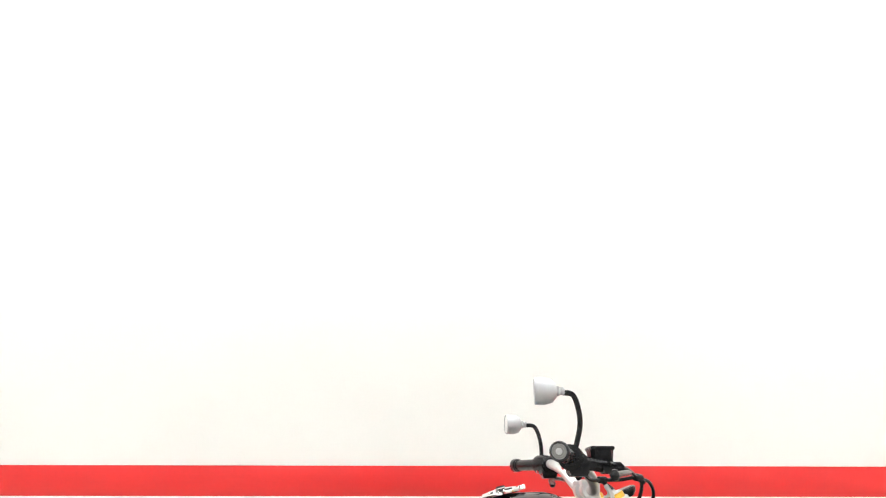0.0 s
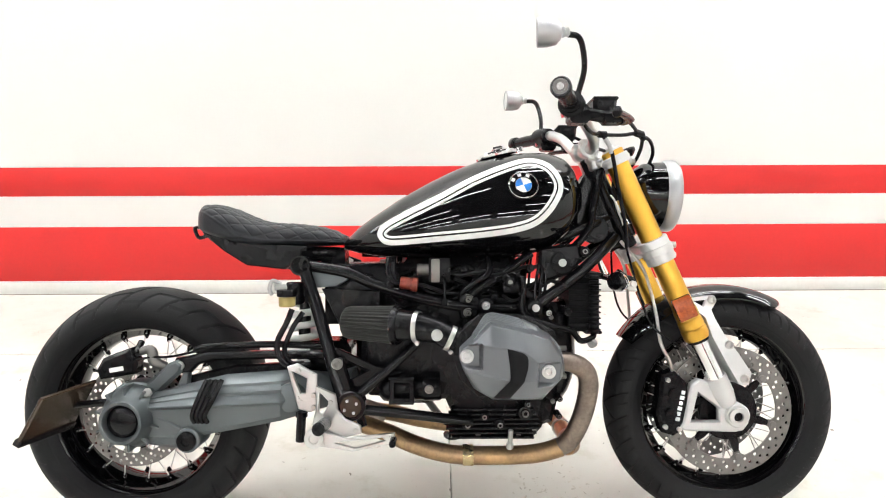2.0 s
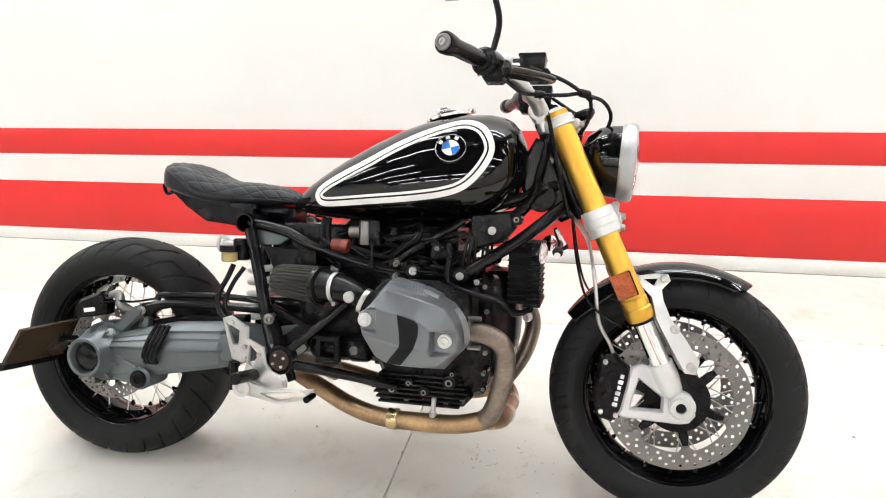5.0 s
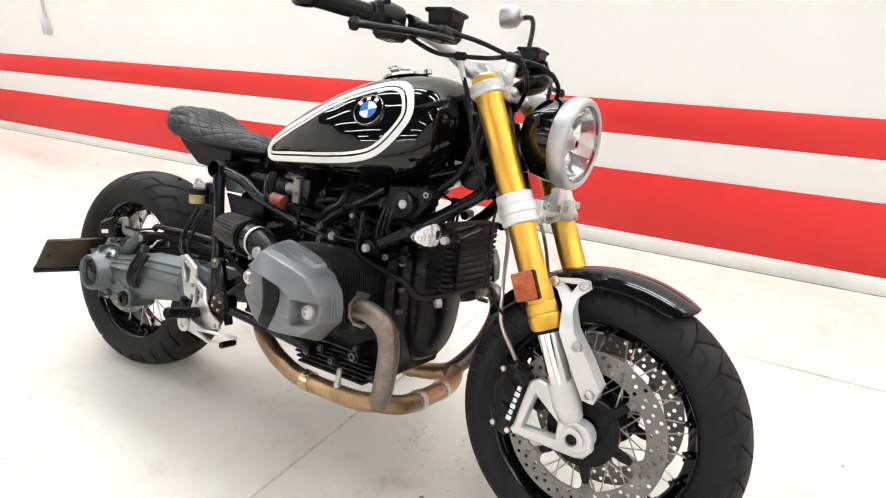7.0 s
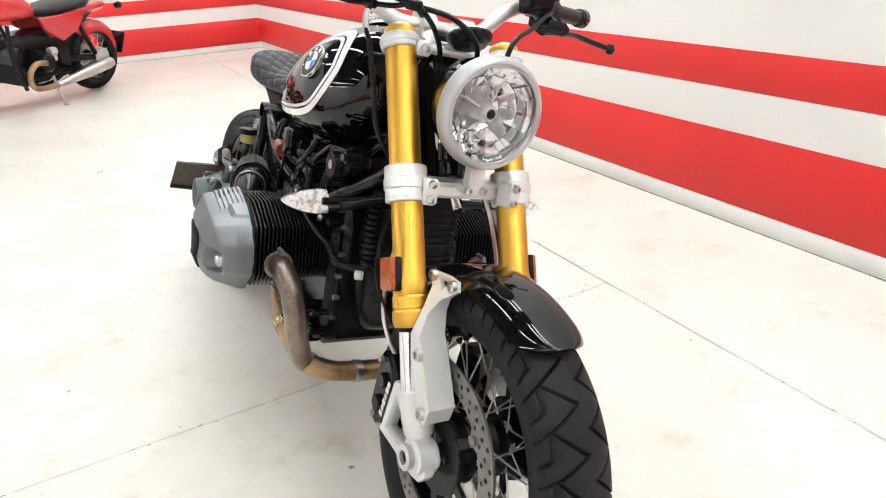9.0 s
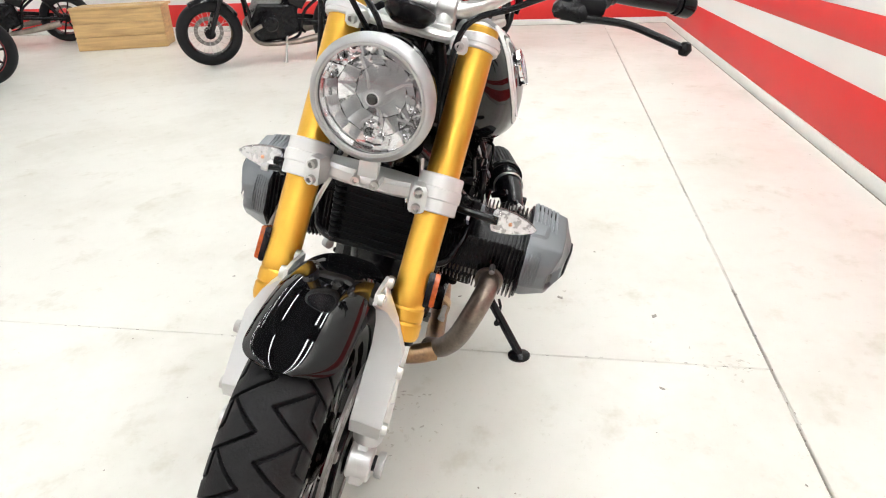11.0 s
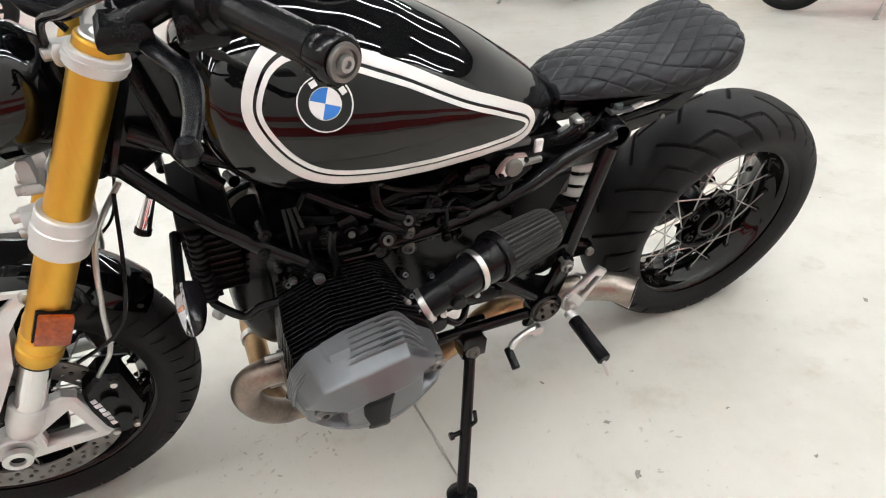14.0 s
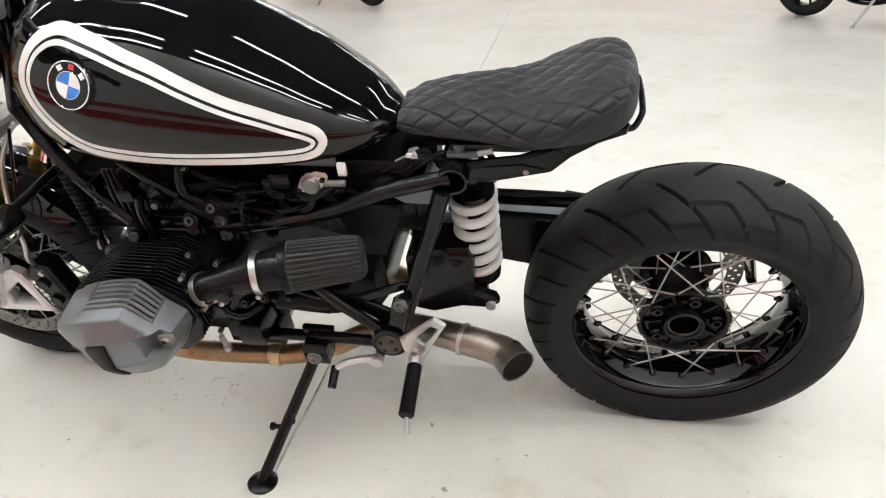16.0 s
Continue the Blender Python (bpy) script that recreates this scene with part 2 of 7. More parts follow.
def prism(outer, t0, t1, holes=(), bevel=0.002, plane="xz"):
    """A plate: an outline with holes, drawn in a plane, given thickness and chamfered edges."""
    from mathutils.geometry import tessellate_polygon
    loops = [list(outer)] + [list(h) for h in holes]
    ins = [shrink(loops[0], bevel)] + [shrink(h, -bevel) for h in loops[1:]]
    put = {"xz": lambda u, v, t: Vector((u, t, v)), "xy": lambda u, v, t: Vector((u, v, t)), "yz": lambda u, v, t: Vector((t, u, v))}[plane]
    e = min(bevel, abs(t1 - t0) * 0.4) * (1 if t1 > t0 else -1)
    vs, fs, off = [], [], []
    for lv, (ls, t) in enumerate(((ins, t0), (loops, t0 + e), (loops, t1 - e), (ins, t1))):
        for lp in ls:
            off.append(len(vs))
            vs += [put(u, v, t) for u, v in lp]
    k = len(loops)
    for lv in range(3):
        for i, lp in enumerate(loops):
            a, b, n = off[lv * k + i], off[(lv + 1) * k + i], len(lp)
            for j in range(n):
                fs.append((a + j, a + (j + 1) % n, b + (j + 1) % n, b + j))
    tris = tessellate_polygon([[Vector((u, v, 0)) for u, v in lp] for lp in ins])
    for tri in tris:
        fs.append(tuple(tri))
        fs.append(tuple(off[3 * k] + q for q in reversed(tri)))
    return [(vs, fs)]


def box(c, size, bevel=0.004, m=None):
    x, y, z = (s / 2 for s in size)
    g = prism([(-x, -y), (x, -y), (x, y), (-x, y)], -z, z, bevel=bevel, plane="xy")
    return move(g, Matrix.Translation(c) @ (m or Matrix()))


def loft(rings, caps=True):
    n = len(rings[0])
    vs = [Vector(v) for r in rings for v in r]
    fs = [(i * n + j, i * n + (j + 1) % n, (i + 1) * n + (j + 1) % n, (i + 1) * n + j) for i in range(len(rings) - 1) for j in range(n)]
    if caps:
        fs += [tuple(range(n))[::-1], tuple(range((len(rings) - 1) * n, len(rings) * n))]
    return [(vs, fs)]


def circle(r, n=24, c=(0, 0), ph=0.0):
    return [(c[0] + r * math.cos(ph + 2 * math.pi * i / n), c[1] + r * math.sin(ph + 2 * math.pi * i / n)) for i in range(n)]


def mesh(name, geo, material, angle=38):
    vs, fs = [], []
    for v, f in geo:
        o = len(vs)
        vs += [tuple(p) for p in v]
        fs += [tuple(o + i for i in q) for q in f]
    me = bpy.data.meshes.new(name)
    me.from_pydata(vs, [], fs)
    bm = bmesh.new()
    bm.from_mesh(me)
    bmesh.ops.recalc_face_normals(bm, faces=bm.faces)
    bm.to_mesh(me)
    bm.free()
    me.materials.append(material)
    if angle:
        me.polygons.foreach_set("use_smooth", [True] * len(me.polygons))
        me.set_sharp_from_angle(angle=radians(angle))
    return me


def part(name, geo, material, parent=None, label="", angle=38):
    ob = new(name, mesh(name, geo, material, angle))
    ob.parent = parent
    if label:
        ob["label"] = label
    return ob


def again(ob, m, parent):
    """One more of an alike part, on the same mesh."""
    o = new(ob.name.split(".")[0], ob.data)
    o.parent, o.matrix_basis = parent, m
    return o


# ---- the room ----
WY, BX, FX, SY, CH = 1.80, -7.34, 7.5, -11.0, 4.3
JX, JY = 0.037, 1.034


def slabbox(lo, hi):
    return prism([(lo[0], lo[1]), (hi[0], lo[1]), (hi[0], hi[1]), (lo[0], hi[1])], lo[2], hi[2], bevel=0.003, plane="xy")


floor = part("floor", slabbox((BX - .3, SY - .3, -0.25), (FX + .3, WY + .3, -0.012)), GAP, label="polished off-white sealed concrete floor with saw joints")
tagged(floor, category="floor", kind="structure")


def wall_with_bands(name, axis, at0, lo, hi, sign, label):
    """A wall of plain boxes with its painted red bands a hair proud of it and a white base strip."""
    def bx(d0, d1, z0, z1, a=lo, b=hi):
        d0, d1 = sorted((at0 + d0 * sign, at0 + d1 * sign))
        return slabbox((a, d0, z0), (b, d1, z1)) if axis == "y" else slabbox((d0, a, z0), (d1, b, z1))
    w = part(name, bx(0, 0.2, -0.2, CH), WALL)
    tagged(w, label, "wall", kind="structure")
    for z0, z1 in ((0.072, 0.365), (0.527, 0.675)):
        part("painted_band", bx(-0.003, 0.0, z0, z1), RED, w, "flat red painted band")
    b = part("baseboard", bx(-0.012, 0.0, 0.0, 0.0715), BASE, None)
    tagged(b, "low scuffed white base strip along the wall", "baseboard", kind="structure")
    # dark strip: the dirty gap, and contact shade put into its colour
    part("wall_joint_shade", bx(-0.017, -0.012, -0.008, 0.004), GAP, b, "dark strip for the dirty gap and contact shade at the wall foot")
    return w


wall_with_bands("wall_north", "y", WY, BX, FX, 1, "white painted wall with two red bands")
wall_with_bands("wall_west", "x", BX, SY, WY, -1, "white painted end wall with two red bands")
wall_with_bands("wall_south", "y", SY, BX, FX, -1, "white painted far wall with two red bands")
wall_with_bands("wall_east", "x", FX, SY, WY, 1, "white painted end wall with two red bands")
tagged(part("ceiling", slabbox((BX - .2, SY - .2, CH), (FX + .2, WY + .2, CH + 0.2)), CEIL), "dark painted ceiling with rows of strip lights", "ceiling", kind="structure")


# ---- ceiling lamps ----
def strip_light():
    root = new("strip_light")
    part("lamp_body", box((0, 0, 0.03), (1.3, 0.16, 0.06), 0.008), LAMPBODY, root)
    part("tube", box((0, 0, -0.012), (1.24, 0.07, 0.02), 0.004), TUBE, root, "glowing white light tube")
    return tagged(root, "white ceiling strip light with a glowing tube", "ceiling light", "ceiling strip lights")


first = strip_light()
LAMPS = [(x, y) for y in (-10.2, -8.0, -0.9, 0.9, 1.5) for x in (-5.7, -4.4, -2.4, -1.1, 0.9, 2.2, 4.2, 5.5)]
# two outer rows added as fill light, clear of the tank's reflections
LAMPS += [(x, y) for y in (-5.6, -3.2) for x in (-5.7, -4.4, -3.0, 3.0, 4.2, 5.5)]
first.matrix_basis = pose(LAMPS[0][0], LAMPS[0][1], CH - 0.065)
for lx, ly in LAMPS[1:]:
    copy_thing(first, pose(lx, ly, CH - 0.065))

# ---- the black custom motorcycle: x ahead, y to its left, z up, then leant on its stand ----
bike = new("motorcycle")
tagged(bike, "black custom roadster motorcycle with gold fork on side stand", "motorcycle")
LEAN = pose(0, 0, 0, 0, 0, -0.5) @ pose(0, 0, 0, -14.75, 0, 0)
bike.matrix_basis = LEAN
Y = Vector((0, 1, 0))


def tyre(R, w, rim, pitch, name, parent, way, c):
    """A road tyre with cut grooves: a fine grid bent round the wheel (axle along y, centre at the origin).
    Long raked grooves run from crown to shoulder, crossed by links that step from one to the next."""
    nu, nv = 1440, 110
    sec = R - rim
    u = np.arange(nu) * 2 * math.pi / nu
    s = way * (u / (2 * math.pi)) * pitch
    co, si = np.cos(u), np.sin(u)
    vs = []

    def groove(ph, wid):
        ph = ph % 1.0
        return np.clip((wid - np.minimum(ph, 1 - ph)) / 0.014, 0, 1)

    for j in range(nv + 1):
        a = -1 + 2 * j / nv
        th = a * radians(128)
        y = w / 2 * math.sin(th)
        up = (math.cos(th) + 0.62) / 1.62
        r = rim - 0.004 + (sec + 0.004) * max(up, 0) ** 0.9
        av = abs(a) / 0.70
        d = np.zeros(nu)
        if av < 0.98:
            ph = s + (0.0 if a >= 0 else 0.5) + 1.15 * av - 0.40 * av * av
            d = np.maximum(d, groove(ph, 0.034 if way > 0 else 0.036) * (av > 0.04))
            if way < 0:
                if 0.40 < av:
                    d = np.maximum(d, groove(ph - 0.5, 0.032))
                if 0.38 < av < 0.425:
                    d = np.maximum(d, np.where((ph % 1.0) > 0.5, 0.9, 0.0))
                if 0.695 < av < 0.73:
                    d = np.maximum(d, np.where((ph % 1.0) < 0.5, 0.8, 0.0))
            elif 0.06 < av < 0.56:
                d = np.maximum(d, 0.8 * groove(ph - (av - 0.06) / 0.50, 0.042))
            if way > 0 and 0.60 < av < 0.97:
                d = np.maximum(d, groove(ph - 0.52 + 0.10 * av, 0.042))
            if way > 0 and 0.575 < av < 0.625:
                d = np.maximum(d, np.where((ph % 1.0) > 0.46, 1.0, 0.0))
        rr = r - 0.0085 * d * min(1.0, max(0.25, (1.0 - av) / 0.15))
        if 0.985 < av < 1.01 or 1.20 < av < 1.225:
            rr = rr + 0.0012
        vs.append(np.stack([rr * co, np.full(nu, y), rr * si], axis=1))
    vs = np.concatenate(vs)
    # the tyre flattens where it stands on the floor
    stand = np.array(LEAN.to_3x3())
    low = (vs + np.array(c)) @ stand.T
    press = np.clip(0.001 - low[:, 2], 0, None)
    vs = (vs + np.outer(press, stand.T @ np.array((0, 0, 1.0)))).tolist()
    fs = [(j * nu + q, j * nu + (q + 1) % nu, (j + 1) * nu + (q + 1) % nu, (j + 1) * nu + q) for j in range(nv) for q in range(nu)]
    me = bpy.data.meshes.new(name)
    me.from_pydata(vs, [], fs)
    me.materials.append(RUBBER)
    me.polygons.foreach_set("use_smooth", [True] * len(me.polygons))
    me.set_sharp_from_angle(angle=radians(50))
    ob = new(name, me)
    ob.parent = parent
    return ob


def drilled_disc(ro, ri, rows, bobbins):
    holes = []
    for n, r, ph in rows:
        for i in range(n):
            a = 2 * math.pi * (i + ph) / n
            holes.append(circle(0.0042, 8, (r * math.cos(a), r * math.sin(a))))
    g = prism(circle(ro, 72), -0.0025, 0.0025, [circle(ri, 60)] + holes, 0.0006)
    return g


def wheel(name, c, R, w, rim, discs, nspoke, label):
    root = part(name, [], SATIN, bike, label)
    hw = w * 0.36
    half = [(rim + 0.004, hw * 0.93), (rim + 0.011, hw * 0.97), (rim + 0.012, hw * 1.02), (rim + 0.008, hw * 1.05), (rim + 0.002, hw * 1.03), (rim - 0.003, hw * 0.96), (rim - 0.008, hw * 0.80), (rim - 0.012, hw * 0.60), (rim - 0.024, hw * 0.42), (rim - 0.028, hw * 0.20)]
    prof = [(r, -y) for r, y in half] + half[::-1] + [(rim + 0.004, -hw * 0.93)]
    rootmesh = mesh(name, at(lathe(prof, 96, False), (0, 0, 0), Y), PAINT)
    root.data = rootmesh
    root.location = c
    tyre(R, w, rim + 0.004, 27 if w < .15 else 15, "tyre", root, 1 if w < .15 else -1, c)
    fl = 0.060 if w < .15 else 0.088
    if w > .15:
        hub = at(lathe([(0.026, -hw * 0.9), (0.056, -hw * 0.9), (0.060, -hw * 0.75), (0.046, -hw * 0.55), (0.042, 0), (0.050, hw * 0.40), (fl - 0.004, hw * 0.56), (fl, hw * 0.60), (fl, hw * 0.70), (fl - 0.003, hw * 0.74), (fl - 0.009, hw * 0.74), (fl - 0.012, hw * 0.70), (fl - 0.016, hw * 0.58), (0.046, hw * 0.50), (0.041, hw * 0.54), (0.040, hw * 0.86), (0.038, hw * 0.90), (0.032, hw * 0.90), (0.030, hw * 0.86), (0.029, hw * 0.30), (0.0, hw * 0.28)], 56), (0, 0, 0), Y)
    else:
        hub = at(lathe([(0.026, -hw * 0.9), (0.056, -hw * 0.9), (0.060, -hw * 0.75), (0.046, -hw * 0.55), (0.042, 0), (0.046, hw * 0.50), (fl - 0.006, hw * 0.60), (fl, hw * 0.66), (fl, hw * 0.78), (fl - 0.006, hw * 0.86), (fl * 0.62, hw * 0.90), (fl * 0.52, hw * 0.96), (fl * 0.46, hw * 0.94), (fl * 0.40, hw * 0.40), (0.0, hw * 0.38)], 44), (0, 0, 0), Y)
    hb = part("hub", hub, CAST, root, "black cast wheel hub")
    if w > .15:
        part("bearing_ring", at(ring(0.0305, 0.0025, 0.004), (0, hw * 0.80, 0), Y), PIPE2, hb, "dull brass ring in the hub bore")
        for i in range(5):
            a = 2 * math.pi * i / 5 + 0.5
            part("wheel_bolt", at(lathe([(0.0, 0.004), (0.005, 0.004), (0.006, 0.012), (0.0095, 0.012), (0.011, 0.006), (0.0135, 0.004), (0.014, -0.012)], 14), (0.060 * math.cos(a), hw * 0.62, 0.060 * math.sin(a)), Y), SATIN, hb)
            for q in (-0.30, 0.30):
                part("hub_web", move(box((0.060, 0, 0), (0.044, hw * 0.30, 0.006), 0.002), Matrix.Translation((0, hw * 0.52, 0)) @ Matrix.Rotation(-a + q + 0.315, 4, "Y")), CAST, hb)
    sp = None
    for i in range(nspoke):
        side = 1 if i % 2 else -1
        lead = 1 if (i // 2) % 2 else -1
        a = 2 * math.pi * i / nspoke
        b = a + lead * (0.62 if w < .15 else 0.75)
        hr = (fl if side > 0 else 0.058) - 0.004
        p = Vector((hr * math.cos(b), side * hw * 0.74, hr * math.sin(b)))
        q = Vector(((rim - 0.020) * math.cos(a), side * hw * 0.46, (rim - 0.020) * math.sin(a)))
        m = Matrix.Translation((p + q) / 2) @ rot_to(q - p)
        if sp is None:
            sp = part("spoke", cyl(0.0016, 1.0, 6, 0.0) + at(cyl(0.0025, 0.070, 6), (0, 0, 0.465)), STEEL, root, "thin bare steel spoke")
            sp.matrix_basis = m @ Matrix.Diagonal((1, 1, (q - p).length, 1))
        else:
            again(sp, m @ Matrix.Diagonal((1, 1, (q - p).length, 1)), root)
    seat0 = None
    for i in range(nspoke):
        a = 2 * math.pi * i / nspoke
        m = Matrix.Translation(((rim - 0.0255) * math.cos(a), (1 if i % 2 else -1) * hw * 0.44, (rim - 0.0255) * math.sin(a))) @ rot_to((-math.cos(a), 0, -math.sin(a)))
        if seat0 is None:
            seat0 = part("nipple_seat", lathe([(0.0, 0.009), (0.0034, 0.008), (0.0042, 0.005), (0.0060, 0.002), (0.0078, -0.004)], 10), PAINT, root)
            seat0.matrix_basis = m
        else:
            again(seat0, m, root)
    for y, ro in discs:
        for i in range(6):
            a = 2 * math.pi * i / 6 + 0.3
            part("disc_tab", move(prism([(ro * 0.775, -0.026), (ro * 0.70, -0.010), (ro * 0.64, -0.008), (ro * 0.62, 0.0), (ro * 0.64, 0.008), (ro * 0.70, 0.010), (ro * 0.775, 0.026)], y - 0.0022, y + 0.0022, bevel=0.0006), Matrix.Rotation(a, 4, "Y")), DISC, root)
        part("brake_disc", move(drilled_disc(ro, ro * 0.755, ((30, ro * 0.945, 0), (30, ro * 0.88, 0.5), (30, ro * 0.81, 0.2)), 6), Matrix.Translation((0, y, 0))), DISC, root, "drilled steel brake disc")
        for i in range(6):
            a = 2 * math.pi * i / 6 + 0.3
            car = move(prism([(0.03, -0.012), (ro * 0.56, -0.010), (ro * 0.66, -0.006), (ro * 0.66, 0.006), (ro * 0.56, 0.010), (0.03, 0.012)], y - 0.004, y + 0.004), Matrix.Rotation(a, 4, "Y"))
            part("disc_arm", car, CAST, root)
            part("disc_bobbin", at(cyl(0.0085, 0.014, 10), (ro * 0.735 * math.cos(a), y, -ro * 0.735 * math.sin(a)), Y), DISC, root)
        part("disc_hub", at(ring(0.074, 0.044, 0.012), (0, y, 0), Y), CAST, root)
    return root


FC, RC = Vector((0.739, -0.001, 0.297)), Vector((-0.759, 0.001, 0.299))
front_wheel = wheel("front_wheel", FC, 0.2977, 0.1245, 0.214, ((-0.072, 0.164), (0.072, 0.164)), 40, "spoked front wheel with black rim and tyre")
rear_wheel = wheel("rear_wheel", RC, 0.313, 0.192, 0.214, ((-0.094, 0.132),), 40, "wide spoked rear wheel with black rim")
part("wheel_axle", bar((FC.x, -0.135, FC.z), (FC.x, 0.135, FC.z), 0.013, 20), CAST, bike)
for s in (-1, 1):
    part("axle_cap", at(lathe([(0.0, 0), (0.020, 0), (0.022, 0.004), (0.022, 0.012), (0.012, 0.013), (0.011, 0.004), (0, 0.004)], 24), (FC.x, s * 0.128, FC.z), Y * s), ALU, bike)

# fork
FD = Vector((0.462, 0, -1)).normalized()
FT = Vector((0.4338, 0, 0.950))


def fork(y):
    top = Vector((FT.x, y, FT.z))

    def on(d):
        return top + FD * d
    g = at(lathe([(0.021, -0.004), (0.0262, -0.003), (0.0275, 0), (0.0275, 0.425), (0.0295, 0.432), (0.0295, 0.452), (0.0285, 0.455), (0.0305, 0.459), (0.0310, 0.476), (0.0295, 0.479), (0.0320, 0.483), (0.0320, 0.500), (0.0290, 0.509), (0.0235, 0.511)], 36), top, FD)
    leg = part("fork_tube", g, GOLD, bike, "gold anodised upper fork tube", angle=22)
    part("fork_cap", at(lathe([(0.0, 0.013), (0.0100, 0.013), (0.0110, 0.011), (0.0125, 0.008), (0.0215, 0.0075), (0.0235, 0.005), (0.0235, -0.002)], 24), top, -FD), ALU, leg)
    part("fork_slider", bar(on(0.50), on(0.630), 0.0225, 24), CHROME, bike, "polished lower fork slider")
    part("dust_seal", at(ring(0.026, 0.006, 0.008), on(0.513), FD), PLASTIC, leg)
    return leg


SIDE = (-1, 1)
SHIFT = Matrix.Translation((0, -0.003, 0))
before = set(bpy.data.objects)
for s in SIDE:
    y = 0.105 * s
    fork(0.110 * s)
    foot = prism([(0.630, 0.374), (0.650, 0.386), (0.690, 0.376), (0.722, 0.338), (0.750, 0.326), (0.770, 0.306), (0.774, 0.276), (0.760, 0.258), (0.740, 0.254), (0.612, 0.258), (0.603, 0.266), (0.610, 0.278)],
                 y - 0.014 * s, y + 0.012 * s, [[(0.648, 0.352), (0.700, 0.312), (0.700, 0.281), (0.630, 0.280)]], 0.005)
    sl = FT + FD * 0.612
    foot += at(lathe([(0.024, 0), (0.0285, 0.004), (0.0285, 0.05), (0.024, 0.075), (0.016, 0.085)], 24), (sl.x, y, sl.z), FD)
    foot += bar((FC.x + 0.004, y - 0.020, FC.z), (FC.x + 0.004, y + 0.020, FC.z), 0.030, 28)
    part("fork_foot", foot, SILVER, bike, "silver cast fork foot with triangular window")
    # caliper
    cal = prism([(0.560, 0.395), (0.592, 0.405), (0.622, 0.375), (0.628, 0.330), (0.618, 0.262), (0.590, 0.243), (0.560, 0.252), (0.546, 0.300)], s * 0.058, s * 0.112, bevel=0.008)
    cal += at(cyl(0.014, 0.012, 16), (0.580, s * 0.114, 0.300), Y) + at(cyl(0.014, 0.012, 16), (0.588, s * 0.114, 0.350), Y)
    cp = part("brake_caliper", cal, CAST, bike, "black radial brake caliper")
    mark = []
    for k in range(6):
        mark += box((-0.034 + k * 0.0135, s * 0.0008, 0.0), (0.0095, 0.0016, 0.011 if k in (0, 2, 4) else 0.0085), 0.0004)
    part("caliper_mark", move(mark, Matrix.Translation((0.604, s * 0.1125, 0.320)) @ Matrix.Rotation(radians(-78), 4, "Y")), BWHITE, cp, "row of plain white bars")
    for bx, bz in ((0.572, 0.385), (0.600, 0.262), (0.566, 0.268)):
        part("bolt", at(cyl(0.006, 0.012, 8), (bx, s * 0.114, bz), Y), STEEL, cp)
    # mudguard stay
    st = prism([(0.622, 0.582), (0.672, 0.591), (0.698, 0.591), (0.704, 0.576), (0.684, 0.556), (0.686, 0.535), (0.700, 0.500), (0.736, 0.452), (0.768, 0.404), (0.760, 0.374), (0.738, 0.376), (0.712, 0.420), (0.672, 0.492), (0.662, 0.540), (0.640, 0.562), (0.620, 0.570)],
               s * 0.086, s * 0.098, [[(0.645, 0.577), (0.676, 0.580), (0.668, 0.562)]], 0.003)
    vs = st[0][0]
    for v in vs:
        k = min(max((0.572 - v.z) / 0.055, 0), 1)
        out = abs(v.y) > 0.092
        v.y = s * (0.074 + 0.054 * k if out else 0.068 + 0.010 * k)
        v.x += 0.006 - (0 if out else 0.004 * k)
    stay = part("mudguard_stay", st, SILVER, bike, "silver cast mudguard stay")
    for bx, by, bz in ((0.756, 0.128, 0.390), (0.718, 0.128, 0.474), (0.696, 0.074, 0.580), (0.634, 0.074, 0.576)):
        part("bolt", at(lathe([(0.0, 0.004), (0.005, 0.004), (0.006, 0.009), (0.010, 0.008), (0.011, 0.0)], 16), (bx, s * by, bz), Y * s), STEEL, stay)
    part("reflector_backing", move(box((0, 0, 0), (0.046, 0.010, 0.058), 0.003), Matrix.Translation((0.604, s * 0.138, 0.566)) @ Matrix.Rotation(radians(3 * s), 4, "Z") @ Matrix.Rotation(radians(-24), 4, "Y")), PLASTIC, bike)
    part("side_reflector", move(box((0, 0, 0), (0.044, 0.009, 0.056), 0.003), Matrix.Translation((0.6015, s * 0.1465, 0.566)) @ Matrix.Rotation(radians(3 * s), 4, "Z") @ Matrix.Rotation(radians(-24), 4, "Y")), AMBER, bike, "dark amber side reflector")


